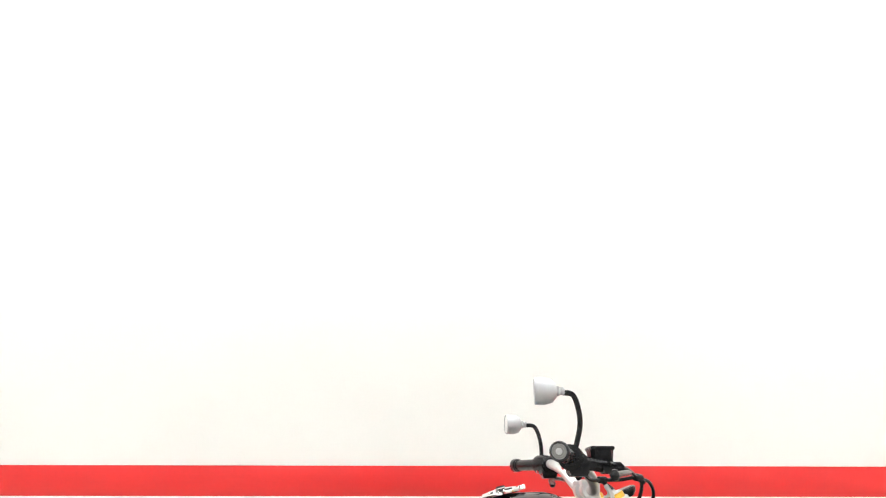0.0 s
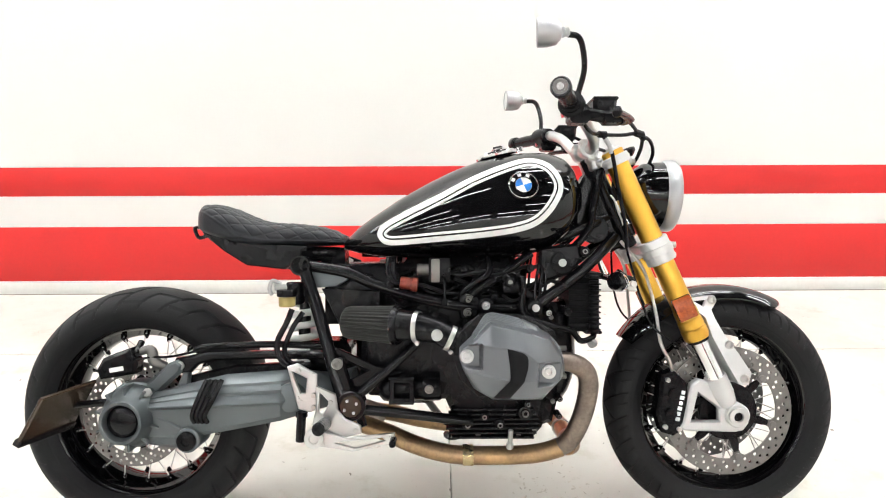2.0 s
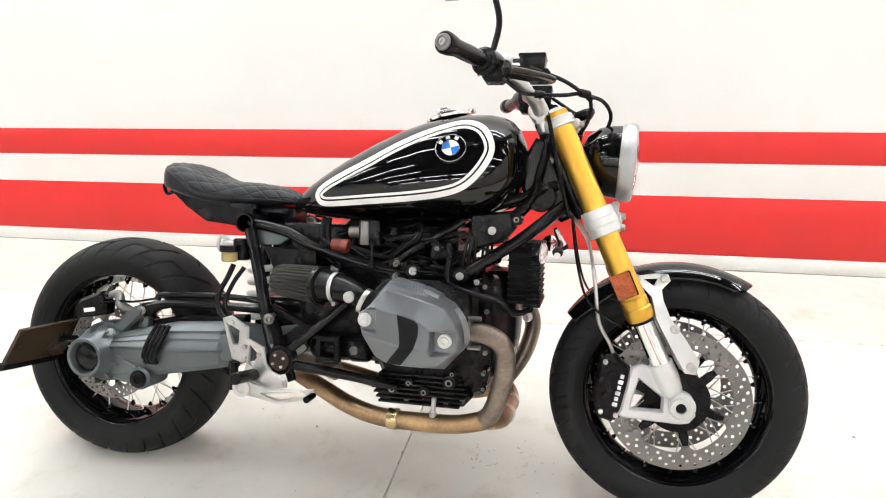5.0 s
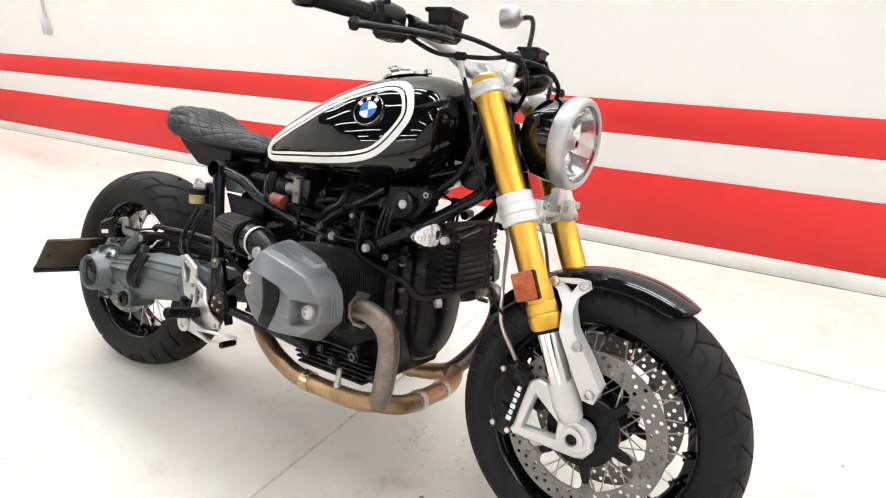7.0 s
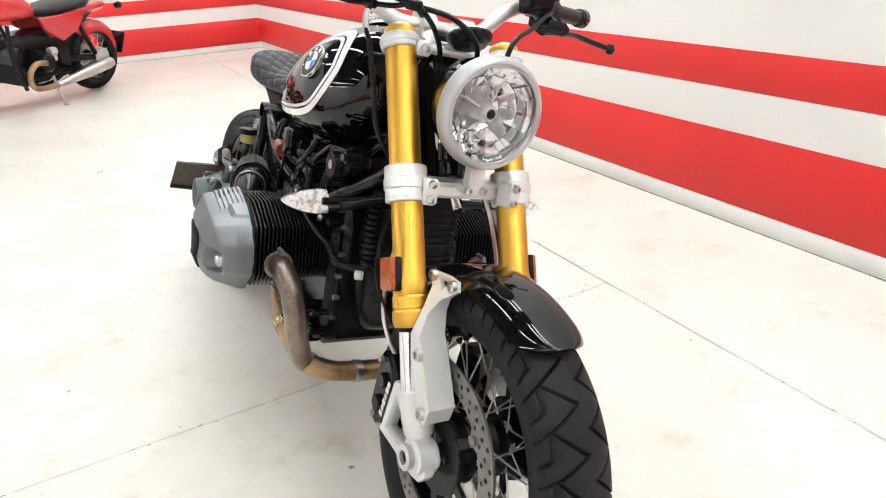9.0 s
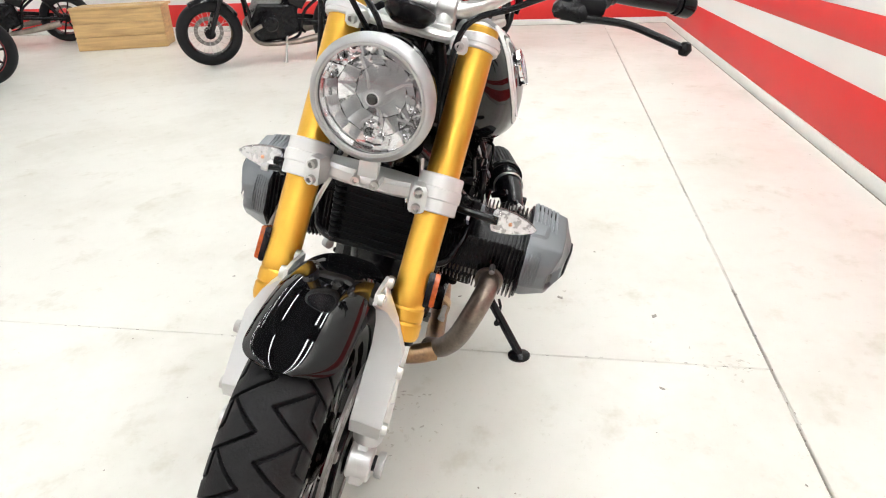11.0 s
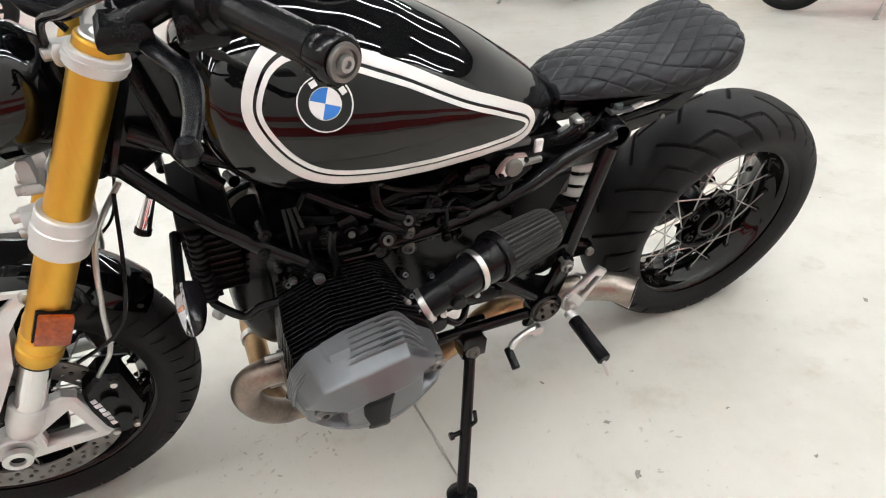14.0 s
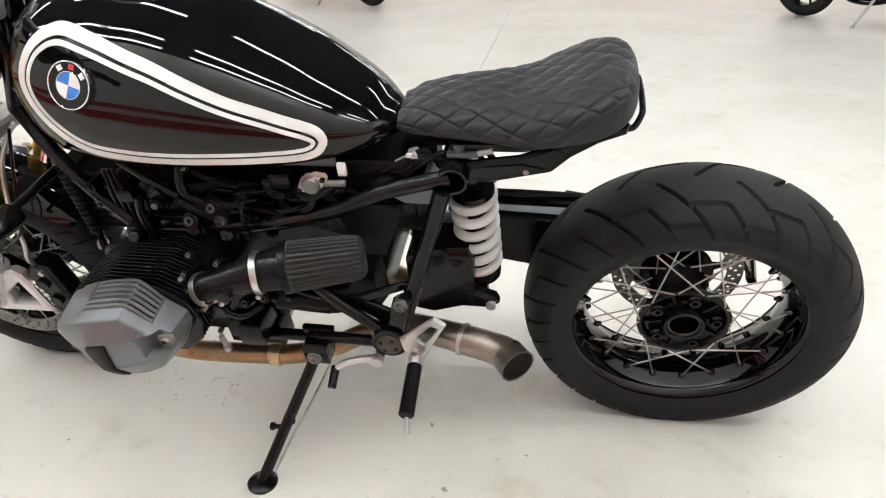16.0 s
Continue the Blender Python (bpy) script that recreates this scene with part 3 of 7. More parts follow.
def clamp(d, h, r, name, label, fwd):
    """A fork yoke: two split rings and the bridge between them."""
    c = FT + FD * d
    g = []
    for s in SIDE:
        g += box((c.x + 0.032, s * 0.083, c.z), (0.030, 0.026, min(0.046, h * 1.1)), 0.006, Matrix.Rotation(radians(s * 14), 4, "Z"))
    x0 = c.x + fwd
    g += prism([(x0 - 0.028, -0.092), (x0 - 0.035, -0.03), (x0 - 0.035, 0.03), (x0 - 0.028, 0.092), (x0 + 0.010, 0.092), (x0 + 0.020, 0.04), (x0 + 0.020, -0.04), (x0 + 0.010, -0.092)], c.z - h * (0.35 if h < 0.04 else 0.27), c.z + h * (0.35 if h < 0.04 else 0.17), bevel=0.006, plane="xy")
    yk = part(name, g, SILVER, bike, label)
    for s in SIDE:
        part("yoke_ring", at(lathe([(0.0276, -h / 2), (r - 0.002, -h / 2), (r, -h / 2 + 0.002), (r, -h * 0.16), (r + 0.002, -h * 0.14), (r + 0.002, h * 0.14), (r, h * 0.16), (r, h / 2 - 0.002), (r - 0.002, h / 2), (0.0276, h / 2)], 40, False), (c.x, s * 0.110, c.z), FD), SILVER, yk)
        for dz in ((-0.012, 0.014) if h > 0.04 else (0.0,)):
            p = Vector((c.x + 0.046, s * 0.085, c.z + dz))
            part("bolt", at(lathe([(0.0, 0.003), (0.0035, 0.003), (0.0045, 0.010), (0.0075, 0.009), (0.008, -0.01)], 12), p, (0.95, s * 0.25, 0)), STEEL, yk)
    return yk


clamp(0.268, 0.062, 0.0365, "lower_yoke", "silver lower fork yoke", 0.002)
clamp(0.022, 0.024, 0.034, "upper_yoke", "silver upper fork yoke", -0.006)
lc = FT + FD * 0.258
hb = part("headlight_bracket", box((lc.x + 0.040, 0, lc.z + 0.020), (0.018, 0.030, 0.040), 0.005) + box((lc.x + 0.038, 0, lc.z - 0.002), (0.028, 0.046, 0.015), 0.004), SILVER, bike)
for q in (-0.018, 0.018):
    part("bolt", at(lathe([(0.0, 0.001), (0.003, 0.001), (0.004, 0.006), (0.0075, 0.006), (0.008, -0.006)], 12), (lc.x + 0.053, q * 0.85, lc.z - 0.002), (1, 0, 0)), STEEL, hb)
part("steering_stem", bar(FT + FD * 0.0 + Vector((-0.035, 0, 0)), FT + FD * 0.26 + Vector((-0.035, 0, 0)), 0.024, 24), SATIN, bike)

# headlight
HL = Vector((0.574, -0.006, 0.850))
HX = Vector((1, -0.052, -0.06)).normalized()
bowl = [(0.0, -0.085), (0.030, -0.082), (0.060, -0.066), (0.080, -0.040), (0.086, -0.010), (0.088, 0.016)]
bowl += [(0.085, 0.016), (0.083, -0.010), (0.076, -0.038), (0.056, -0.062), (0.0, -0.078)]
hl = part("headlight", at(lathe(bowl, 48, False), HL, HX), PAINT, bike, "round headlight with black shell and silver rim")
part("headlight_rim", at(lathe([(0.082, 0.011), (0.0885, 0.012), (0.0920, 0.017), (0.0940, 0.026), (0.0942, 0.034), (0.0932, 0.041), (0.0905, 0.0455), (0.0868, 0.0485), (0.0835, 0.0490), (0.0818, 0.0470), (0.0812, 0.042), (0.0812, 0.016), (0.082, 0.014)], 64, False), HL, HX), HLRIM, hl, "matt silver headlight rim")
part("headlight_bezel", at(ring(0.0825, 0.004, 0.005, 56), HL + HX * 0.0465, HX), GREY, hl)
refl = []
tilt = random.Random(12)
for r0, r1, n, ph in ((0.016, 0.042, 9, 0.0), (0.042, 0.063, 13, 0.3), (0.063, 0.0808, 17, 0.1)):
    for k in range(n):
        a0, a1 = 2 * math.pi * (k + ph) / n, 2 * math.pi * (k + 1 + ph) / n
        w = tilt.uniform(-0.0022, 0.0022)
        quad = [(r * math.cos(a), r * math.sin(a), -0.034 + 0.073 * (r / 0.0808) ** 2 + q) for r, a, q in ((r0, a0, w), (r0, a1, -w), (r1, a1, -w), (r1, a0, w))]
        refl.append(([Vector(v) for v in quad], [(0, 1, 2, 3)]))
refl += lathe([(0.016, -0.037), (0.042, -0.018), (0.063, 0.006), (0.0815, 0.038)], 48, False)
HT = Matrix.Translation(HL) @ rot_to(HX)
part("reflector_bowl", move(refl, HT) + at(lathe([(0.0, -0.034), (0.018, -0.033)], 24, False), HL, HX), FACET, hl, "faceted mirror reflector", angle=2)
part("bulb_shield", at(lathe([(0.0, 0.030), (0.0115, 0.030), (0.0135, 0.028), (0.0150, 0.018), (0.0142, 0.016), (0.0150, 0.012), (0.0142, 0.009), (0.0152, 0.004), (0.0180, -0.002), (0.0200, -0.032)], 24), HL, HX), HLRIM, hl)
for i in range(3):
    a = 2 * math.pi * i / 3 + 0.5
    part("shield_arm", at(bar((0.014 * math.cos(a), 0.014 * math.sin(a), 0.014), (0.034 * math.cos(a), 0.034 * math.sin(a), -0.020), 0.0022, 6), HL, HX), SILVER, hl)
part("bulb_badge", at(cyl(0.0092, 0.003, 20), HL + HX * 0.0312, HX), CAST, hl)
part("badge_ring", at(ring(0.0100, 0.0012, 0.003, 24), HL + HX * 0.0316, HX), SILVER, hl)
part("parking_bulb", at(lathe([(0.0, 0.004), (0.006, 0.004), (0.008, 0.0), (0.013, -0.004), (0.014, -0.012)], 20), HL + Vector((0.004, 0, -0.052)) + HX * 0.012, HX), CHROME, hl)
part("parking_bulb_eye", at(cyl(0.0065, 0.003, 16), HL + Vector((0.004, 0, -0.052)) + HX * 0.0175, HX), CAST, hl)
ln = part("headlight_lens", at(lathe([(0.080, 0.046), (0.078, 0.052), (0.055, 0.059), (0.028, 0.0625), (0.0, 0.063), (0.0, 0.061), (0.028, 0.0605), (0.055, 0.057), (0.077, 0.049), (0.080, 0.046)], 48, False), HL - HX * 0.006, HX), CLEAR, hl, "clear domed headlight glass")
ln.visible_shadow = False

# front mudguard
rings = []
FA = [radians(a) for a in np.concatenate([np.linspace(145, 70, 34), np.linspace(69.5, 59.5, 22)])]
for i, a in enumerate(FA):
    t = i / (len(FA) - 1)
    hw = 0.069 * max(0.07, 1 - min(1, max(0, (radians(70) - a) / radians(10.5))) ** 2.6) ** 0.5 * (1 - 0.20 * max(0, (0.12 - t) / 0.12) ** 2)
    outer, inner = [], []
    for j in range(15):
        v = -1 + 2 * j / 14
        drop = 0.030 * abs(v) ** 3.2 * (hw / 0.069) ** 1.5
        r = 0.3135 - drop + 0.004
        outer.append((FC.x + r * math.cos(a), hw * v, FC.z + r * math.sin(a)))
        inner.append((FC.x + (r - 0.004) * math.cos(a), hw * v * 0.97, FC.z + (r - 0.004) * math.sin(a)))
    rings.append(outer + inner[::-1])
part("front_mudguard", loft(rings), PAINT, bike, "short gloss black front mudguard")

# handlebar
END = {1: Vector((0.260, 0.416, 1.051)), -1: Vector((0.249, -0.436, 1.031))}
for q in END:
    END[q] = SHIFT.inverted() @ END[q]


GRIP = {1: Vector((0.306, 0.310, 1.047)), -1: Vector((0.297, -0.290, 1.030))}


def bar_half(s):
    if s > 0:
        pts = [(0.390, 0, 0.966), (0.390, 0.045, 0.966), (0.382, 0.085, 0.976), (0.362, 0.140, 1.016), (0.348, 0.180, 1.034), (0.332, 0.235, 1.046)]
    else:
        pts = [(0.390, 0, 0.966), (0.391, -0.050, 0.965), (0.390, -0.100, 0.968), (0.380, -0.135, 0.985), (0.358, -0.170, 1.006), (0.327, -0.230, 1.024)]
    return tube(pts + [tuple(GRIP[s]), tuple(END[s] - (END[s] - GRIP[s]).normalized() * 0.015)], 0.0140, 18, 6)


part("handlebar", bar_half(1) + bar_half(-1), ALU, bike, "wide silver handlebar")
ris = []
for s in SIDE:
    ris += bar((0.412, s * 0.042, 0.915), (0.394, s * 0.042, 0.964), 0.018, 20) + at(cyl(0.0245, 0.034, 24), (0.390, s * 0.042, 0.966), Y) + box((0.383, s * 0.042, 0.984), (0.030, 0.034, 0.014), 0.003)
part("bar_clamp", ris + box((0.412, 0, 0.940), (0.05, 0.12, 0.012), 0.003), ALU, bike, "polished handlebar clamp")
for s in SIDE:
    e = END[s]
    d = (e - GRIP[s]).normalized()
    up = e.z - 1.031
    a = e - d * 0.135
    gp = part("grip", at(lathe([(0.013, 0), (0.021, 0.002), (0.021, 0.008), (0.0165, 0.012), (0.0175, 0.06), (0.0165, 0.122), (0.019, 0.125), (0.019, 0.130), (0.013, 0.132)], 24), a, d), PLASTIC, bike, "black rubber handlebar grip")
    part("bar_end_weight", at(lathe([(0.014, 0), (0.0205, 0.002), (0.0215, 0.022), (0.019, 0.026), (0.015, 0.026)], 28), e - d * 0.004, d), SATIN, gp)
    part("bar_end_cap", at(lathe([(0.0, 0.002), (0.0105, 0.002), (0.0115, 0.005), (0.015, 0.005), (0.016, 0)], 24), e + d * 0.021, d), DISC, gp, "grey bar end cap")
    part("bar_end_bolt", at(lathe([(0.0, 0.001), (0.003, 0.001), (0.0035, 0.005), (0.0065, 0.005), (0.007, 0.0)], 12), e + d * 0.0235, d), GREY, gp)
    # switch housing, lever, reservoir
    h = e - d * 0.165
    sw = part("switch_housing", at(lathe([(0.020, -0.03), (0.026, -0.026), (0.030, 0.0), (0.029, 0.026), (0.022, 0.032)], 20), h, d) + box(h + Vector((0.012, 0, -0.024)), (0.045, 0.05, 0.034), 0.008), PLASTIC, bike, "black handlebar switch housing")
    part("starter_button", at(cyl(0.006, 0.006, 12), h + Vector((-0.022, 0, -0.02)), (1, 0, 0.2)), BRED, sw, "small red switch")
    lv = [(0.424, s * 0.235, 1.000), (0.428, s * 0.275, 0.998), (0.408, s * 0.33, 0.995), (0.380 + up * 0.6, s * 0.39, 0.990 + up * 0.5), (0.358 + up * 0.8, s * 0.432, 0.986 + up * 0.5)]
    if s > 0:
        lv = [(0.390, 0.225, 0.998), (0.376, 0.280, 1.004), (0.360, 0.335, 1.007), (0.362, 0.385, 1.001), (0.374, 0.432, 0.994)]
    line = curve(lv, 6)
    blade = []
    for i, q in enumerate(line):
        d2 = (line[min(i + 1, len(line) - 1)] - line[max(i - 1, 0)]).normalized()
        side = d2.cross(Vector((0, 0, 1))).normalized()
        w = 0.0125 - 0.0045 * i / (len(line) - 1)
        blade.append([tuple(q + side * (w * math.cos(a)) + d2.cross(side) * (0.0062 * math.sin(a))) for a in (2 * math.pi * k / 14 for k in range(14))])
    part("lever", loft(blade) + at(lathe([(0.0, -0.012), (0.007, -0.010), (0.0115, 0), (0.007, 0.010), (0.0, 0.012)], 14), lv[-1]), PLASTIC, bike, "black brake or clutch lever with ball end")
    on_bar = Vector((0.327, -0.235, 1.024)) if s < 0 else Vector((0.332, 0.235, 1.046))
    part("lever_perch", box((0.402, s * 0.235, 1.010), (0.050, 0.055, 0.026), 0.009) + bar(on_bar, (0.41, s * 0.235, 1.010), 0.015) + at(cyl(0.021, 0.030, 20), on_bar, Y), PLASTIC, bike)
    rz = 1.040 if s < 0 else 1.048
    rx = 0.386 if s < 0 else 0.380
    rv = part("brake_reservoir", loft([[(rx + k * u, s * 0.205 + k * v, z) for u, v in ((-0.020, -0.032), (0.020, -0.032), (0.028, -0.022), (0.028, 0.022), (0.020, 0.032), (-0.020, 0.032), (-0.028, 0.022), (-0.028, -0.022))] for z, k in ((rz - 0.022, 0.80), (rz - 0.019, 0.88), (rz, 0.96), (rz + 0.012, 1.0))]), PLASTIC, bike, "black tapered fluid reservoir")
    part("reservoir_lid", box((rx, s * 0.205, rz + 0.016), (0.058, 0.066, 0.009), 0.0035), PLASTIC, rv)
    # mirror on its stem
    b0 = Vector((0.318, 0.290, 1.046)) if s > 0 else Vector((0.305, -0.290, 1.036))
    ms = tube([b0, (0.322, s * 0.300, 1.10), (0.316, s * 0.316, 1.145), (0.304, s * 0.324, 1.168), (0.282, s * 0.330, 1.171)], 0.0065, 10, 6)
    mr = part("mirror_stem", ms + at(cyl(0.010, 0.022, 12), b0), SATIN, bike, "curved black mirror stem")
    mo = Vector((0.238, s * 0.335, 1.174))
    md = Vector((-1, s * -0.10, 0.0))
    part("mirror_cup", at(lathe([(0.0, -0.028), (0.015, -0.027), (0.027, -0.017), (0.0310, 0.0), (0.0310, 0.022), (0.0290, 0.024), (0.0280, 0.020)], 32), mo, md) + at(lathe([(0.006, 0.0), (0.010, 0.003), (0.009, 0.010), (0.012, 0.014), (0.010, 0.022)], 16), mo + Vector((0.046, 0, 0)), (-1, 0, 0)), HLRIM, mr, "small round brushed mirror cup")
    part("mirror_glass", at(cyl(0.0280, 0.002, 28), mo + md.normalized() * 0.0215, md), MIRROR, mr, "round mirror glass")

part("steering_head", prism([(0.355, 0.775), (0.455, 0.700), (0.485, 0.715), (0.415, 0.895), (0.385, 0.905), (0.360, 0.860)], -0.032, 0.032, bevel=0.010), SATIN, bike, "black frame head behind the fork")
for s in SIDE:
    part("head_loom", tube([(0.43, s * 0.04, 0.93), (0.415, s * 0.055, 0.88), (0.40, s * 0.06, 0.82), (0.385, s * 0.07, 0.76), (0.34, s * 0.09, 0.71)], 0.010, 10), PLASTIC, bike)

# speedometer
ck = part("instrument", at(lathe([(0.0, -0.014), (0.028, -0.013), (0.039, -0.003), (0.041, 0.005), (0.039, 0.009), (0.035, 0.010)], 36), (0.486, 0.0, 0.957), (-0.40, 0, 1)), PLASTIC, bike, "flat round black instrument pod")
part("dial", at(cyl(0.034, 0.003, 32), (0.4825, 0, 0.9658), (-0.40, 0, 1)), CAST, ck)

# the whole front end stands a hair to the right of the frame
for ob in list(bpy.data.objects):
    if ob not in before and ob.parent == bike:
        ob.matrix_basis = SHIFT

# tank
TX = [-0.240, -0.225, -0.200, -0.160, -0.097, -0.022, 0.053, 0.127, 0.202, 0.276, 0.322, 0.348, 0.362, 0.368]
TT = [0.728, 0.750, 0.772, 0.800, 0.842, 0.884, 0.920, 0.946, 0.960, 0.962, 0.950, 0.928, 0.895, 0.850]
TB = [0.712, 0.704, 0.698, 0.692, 0.688, 0.686, 0.686, 0.688, 0.692, 0.704, 0.732, 0.768, 0.800, 0.826]
TW = [0.036, 0.063, 0.091, 0.120, 0.149, 0.171, 0.187, 0.196, 0.197, 0.185, 0.165, 0.139, 0.104, 0.055]


def tank_at(x):
    return [float(np.interp(x, TX, q)) for q in (TT, TB, TW)]


def smooth_tank(x):
    o = np.array([0.0, 0.0, 0.0])
    for dx, wt in ((-0.016, 0.25), (0, 0.5), (0.016, 0.25)):
        o += wt * np.array(tank_at(min(max(x + dx, TX[0]), TX[-1])))
    return o


def tank_y(x, z):
    zt, zb, w = smooth_tank(x)
    zc = zb + 0.36 * (zt - zb)
    if z >= zc:
        return w * max(0.0, 1 - ((z - zc) / (zt - zc)) ** 2.3) ** (1 / 2.1)
    return w * max(0.0, 1 - ((zc - z) / (zc - zb)) ** 3.0) ** (1 / 2.4)


rings = []
for x in np.concatenate([np.linspace(-0.240, -0.2, 8)[:-1], np.linspace(-0.2, 0.30, 46)[:-1], np.linspace(0.30, 0.368, 16)]):
    zt, zb, w = smooth_tank(x)
    zc = zb + 0.36 * (zt - zb)
    rg = []
    for j in range(64):
        a = 2 * math.pi * j / 64
        c, s = math.cos(a), math.sin(a)
        if s >= 0:
            rg.append((x, w * math.copysign(abs(c) ** (2 / 2.1), c), zc + (zt - zc) * abs(s) ** (2 / 2.3)))
        else:
            rg.append((x, w * math.copysign(abs(c) ** (2 / 2.4), c), zc - (zc - zb) * abs(s) ** (2 / 3.0)))
    rings.append(rg)
tank = part("fuel_tank", loft(rings), PAINT, bike, "teardrop gloss black fuel tank with white pinstripes", angle=60)
part("tank_seam", tube([(-0.20, 0, 0.694), (0.0, 0.0, 0.690), (0.20, 0.0, 0.700)], 0.004, 8), PAINT, tank)


def skin(x, z, s, lift):
    """A point on the tank's side, lifted off it along its normal."""
    e = 0.004
    y = tank_y(x, z)
    gx, gz = (tank_y(x + e, z) - tank_y(x - e, z)) / (2 * e), (tank_y(x, z + e) - tank_y(x, z - e)) / (2 * e)
    n = Vector((-gx, 1, -gz)).normalized()
    p = Vector((x, y, z)) + n * lift
    return Vector((p.x, s * p.y, p.z)), Vector((n.x, s * n.y, n.z))


LOOP = [(-0.140, 0.734), (-0.146, 0.752), (-0.130, 0.774), (-0.075, 0.804), (-0.005, 0.838), (0.085, 0.886), (0.170, 0.921), (0.228, 0.935), (0.272, 0.921), (0.298, 0.886), (0.301, 0.850), (0.277, 0.805), (0.240, 0.770), (0.190, 0.752), (0.110, 0.740), (0.0, 0.730), (-0.095, 0.722), (-0.125, 0.724)]
for s in SIDE:
    loop = [(p.x, p.y) for p in curve([(x, z, 0) for x, z in LOOP], 9, True)]
    for d0, d1 in ((0.0, 0.0125), (0.0165, 0.0225)):
        a, b = shrink(loop, d0), shrink(loop, d1)
        vs, fs, n = [], [], len(loop)
        for q in range(n):
            for (u, v), lf in ((a[q], 0.0), (a[q], 0.0014), (b[q], 0.0014), (b[q], 0.0)):
                vs.append(skin(u, v, s, lf)[0])
        for q in range(n):
            o, w = q * 4, ((q + 1) % n) * 4
            fs += [(o + i, w + i, w + i + 1, o + i + 1) for i in range(3)]
        part("pinstripe", [(vs, fs)], STRIPE, tank, "white painted pinstripe")
    o, nrm = skin(0.205, 0.862 if s < 0 else 0.868, s, 0.002)
    fr = Matrix.Translation(o) @ rot_to(nrm)
    up = (fr.to_3x3().inverted() @ Vector((-0.30, 0, 1)))
    spin = math.atan2(up.y, up.x)
    fr = fr @ Matrix.Rotation(spin, 4, "Z")
    em = part("tank_badge", move(cyl(0.0345, 0.005, 40), fr), PAINT, tank, "round badge with blue and white quarters")
    part("badge_rim", move(ring(0.0355, 0.0022, 0.007, 48), fr), CHROME, em)
    part("badge_inner_rim", move(at(ring(0.0205, 0.0012, 0.007, 40), (0, 0, 0.0004)), fr), CHROME, em)
    for qd in range(4):
        seg = [(0, 0)] + [(0.0195 * math.cos(qd * math.pi / 2 + k * math.pi / 16), 0.0195 * math.sin(qd * math.pi / 2 + k * math.pi / 16)) for k in range(9)]
        part("badge_quarter", move(prism(seg, 0.0022, 0.0036, bevel=0.0003, plane="xy"), fr), BLUE if qd % 2 == 0 else BWHITE, em)
    for k, ang in enumerate((0.75, 0.0, -0.75)):
        mk = Matrix.Rotation(ang, 4, "Z") @ Matrix.Translation((0.0272, 0, 0.003))
        part("badge_bar", move(box((0, 0, 0), (0.008, 0.009, 0.001), 0.0003), fr @ mk), BWHITE if s < 0 else (BRED if k == 1 else BWHITE), em, "small plain bar on the badge")
cp = part("filler_cap", at(lathe([(0.050, 0.0), (0.056, 0.002), (0.057, 0.007), (0.053, 0.010), (0.050, 0.010), (0.048, 0.014), (0.020, 0.018), (0.0, 0.018)], 40), (0.160, 0.0, 0.951), (-0.24, 0, 1)), CHROME, tank, "chrome fuel filler cap")
part("cap_latch", at(box((0.035, 0, 0.019), (0.036, 0.026, 0.010), 0.004), (0.160, 0.0, 0.951), (-0.24, 0, 1)) , CHROME, cp)
part("cap_hinge", at(cyl(0.010, 0.012, 16), (0.218, 0, 0.973), (-0.24, 0, 1)), CHROME, cp)

# seat
SX = [-0.616, -0.6145, -0.610, -0.602, -0.590, -0.570, -0.535, -0.500, -0.465, -0.430, -0.360, -0.300, -0.260, -0.240]
ST = [0.793, 0.805, 0.815, 0.822, 0.826, 0.826, 0.815, 0.799, 0.785, 0.778, 0.775, 0.767, 0.755, 0.741]
SB = [0.778, 0.769, 0.762, 0.757, 0.752, 0.745, 0.735, 0.727, 0.720, 0.717, 0.716, 0.718, 0.720, 0.724]
SW = [0.020, 0.042, 0.064, 0.086, 0.104, 0.117, 0.123, 0.120, 0.113, 0.103, 0.087, 0.077, 0.067, 0.053]
nx, nr = 300, 240
rings = []
ang = np.linspace(0, 2 * math.pi, 3001) + math.pi / 2
ca, sa = np.cos(ang), np.sin(ang)
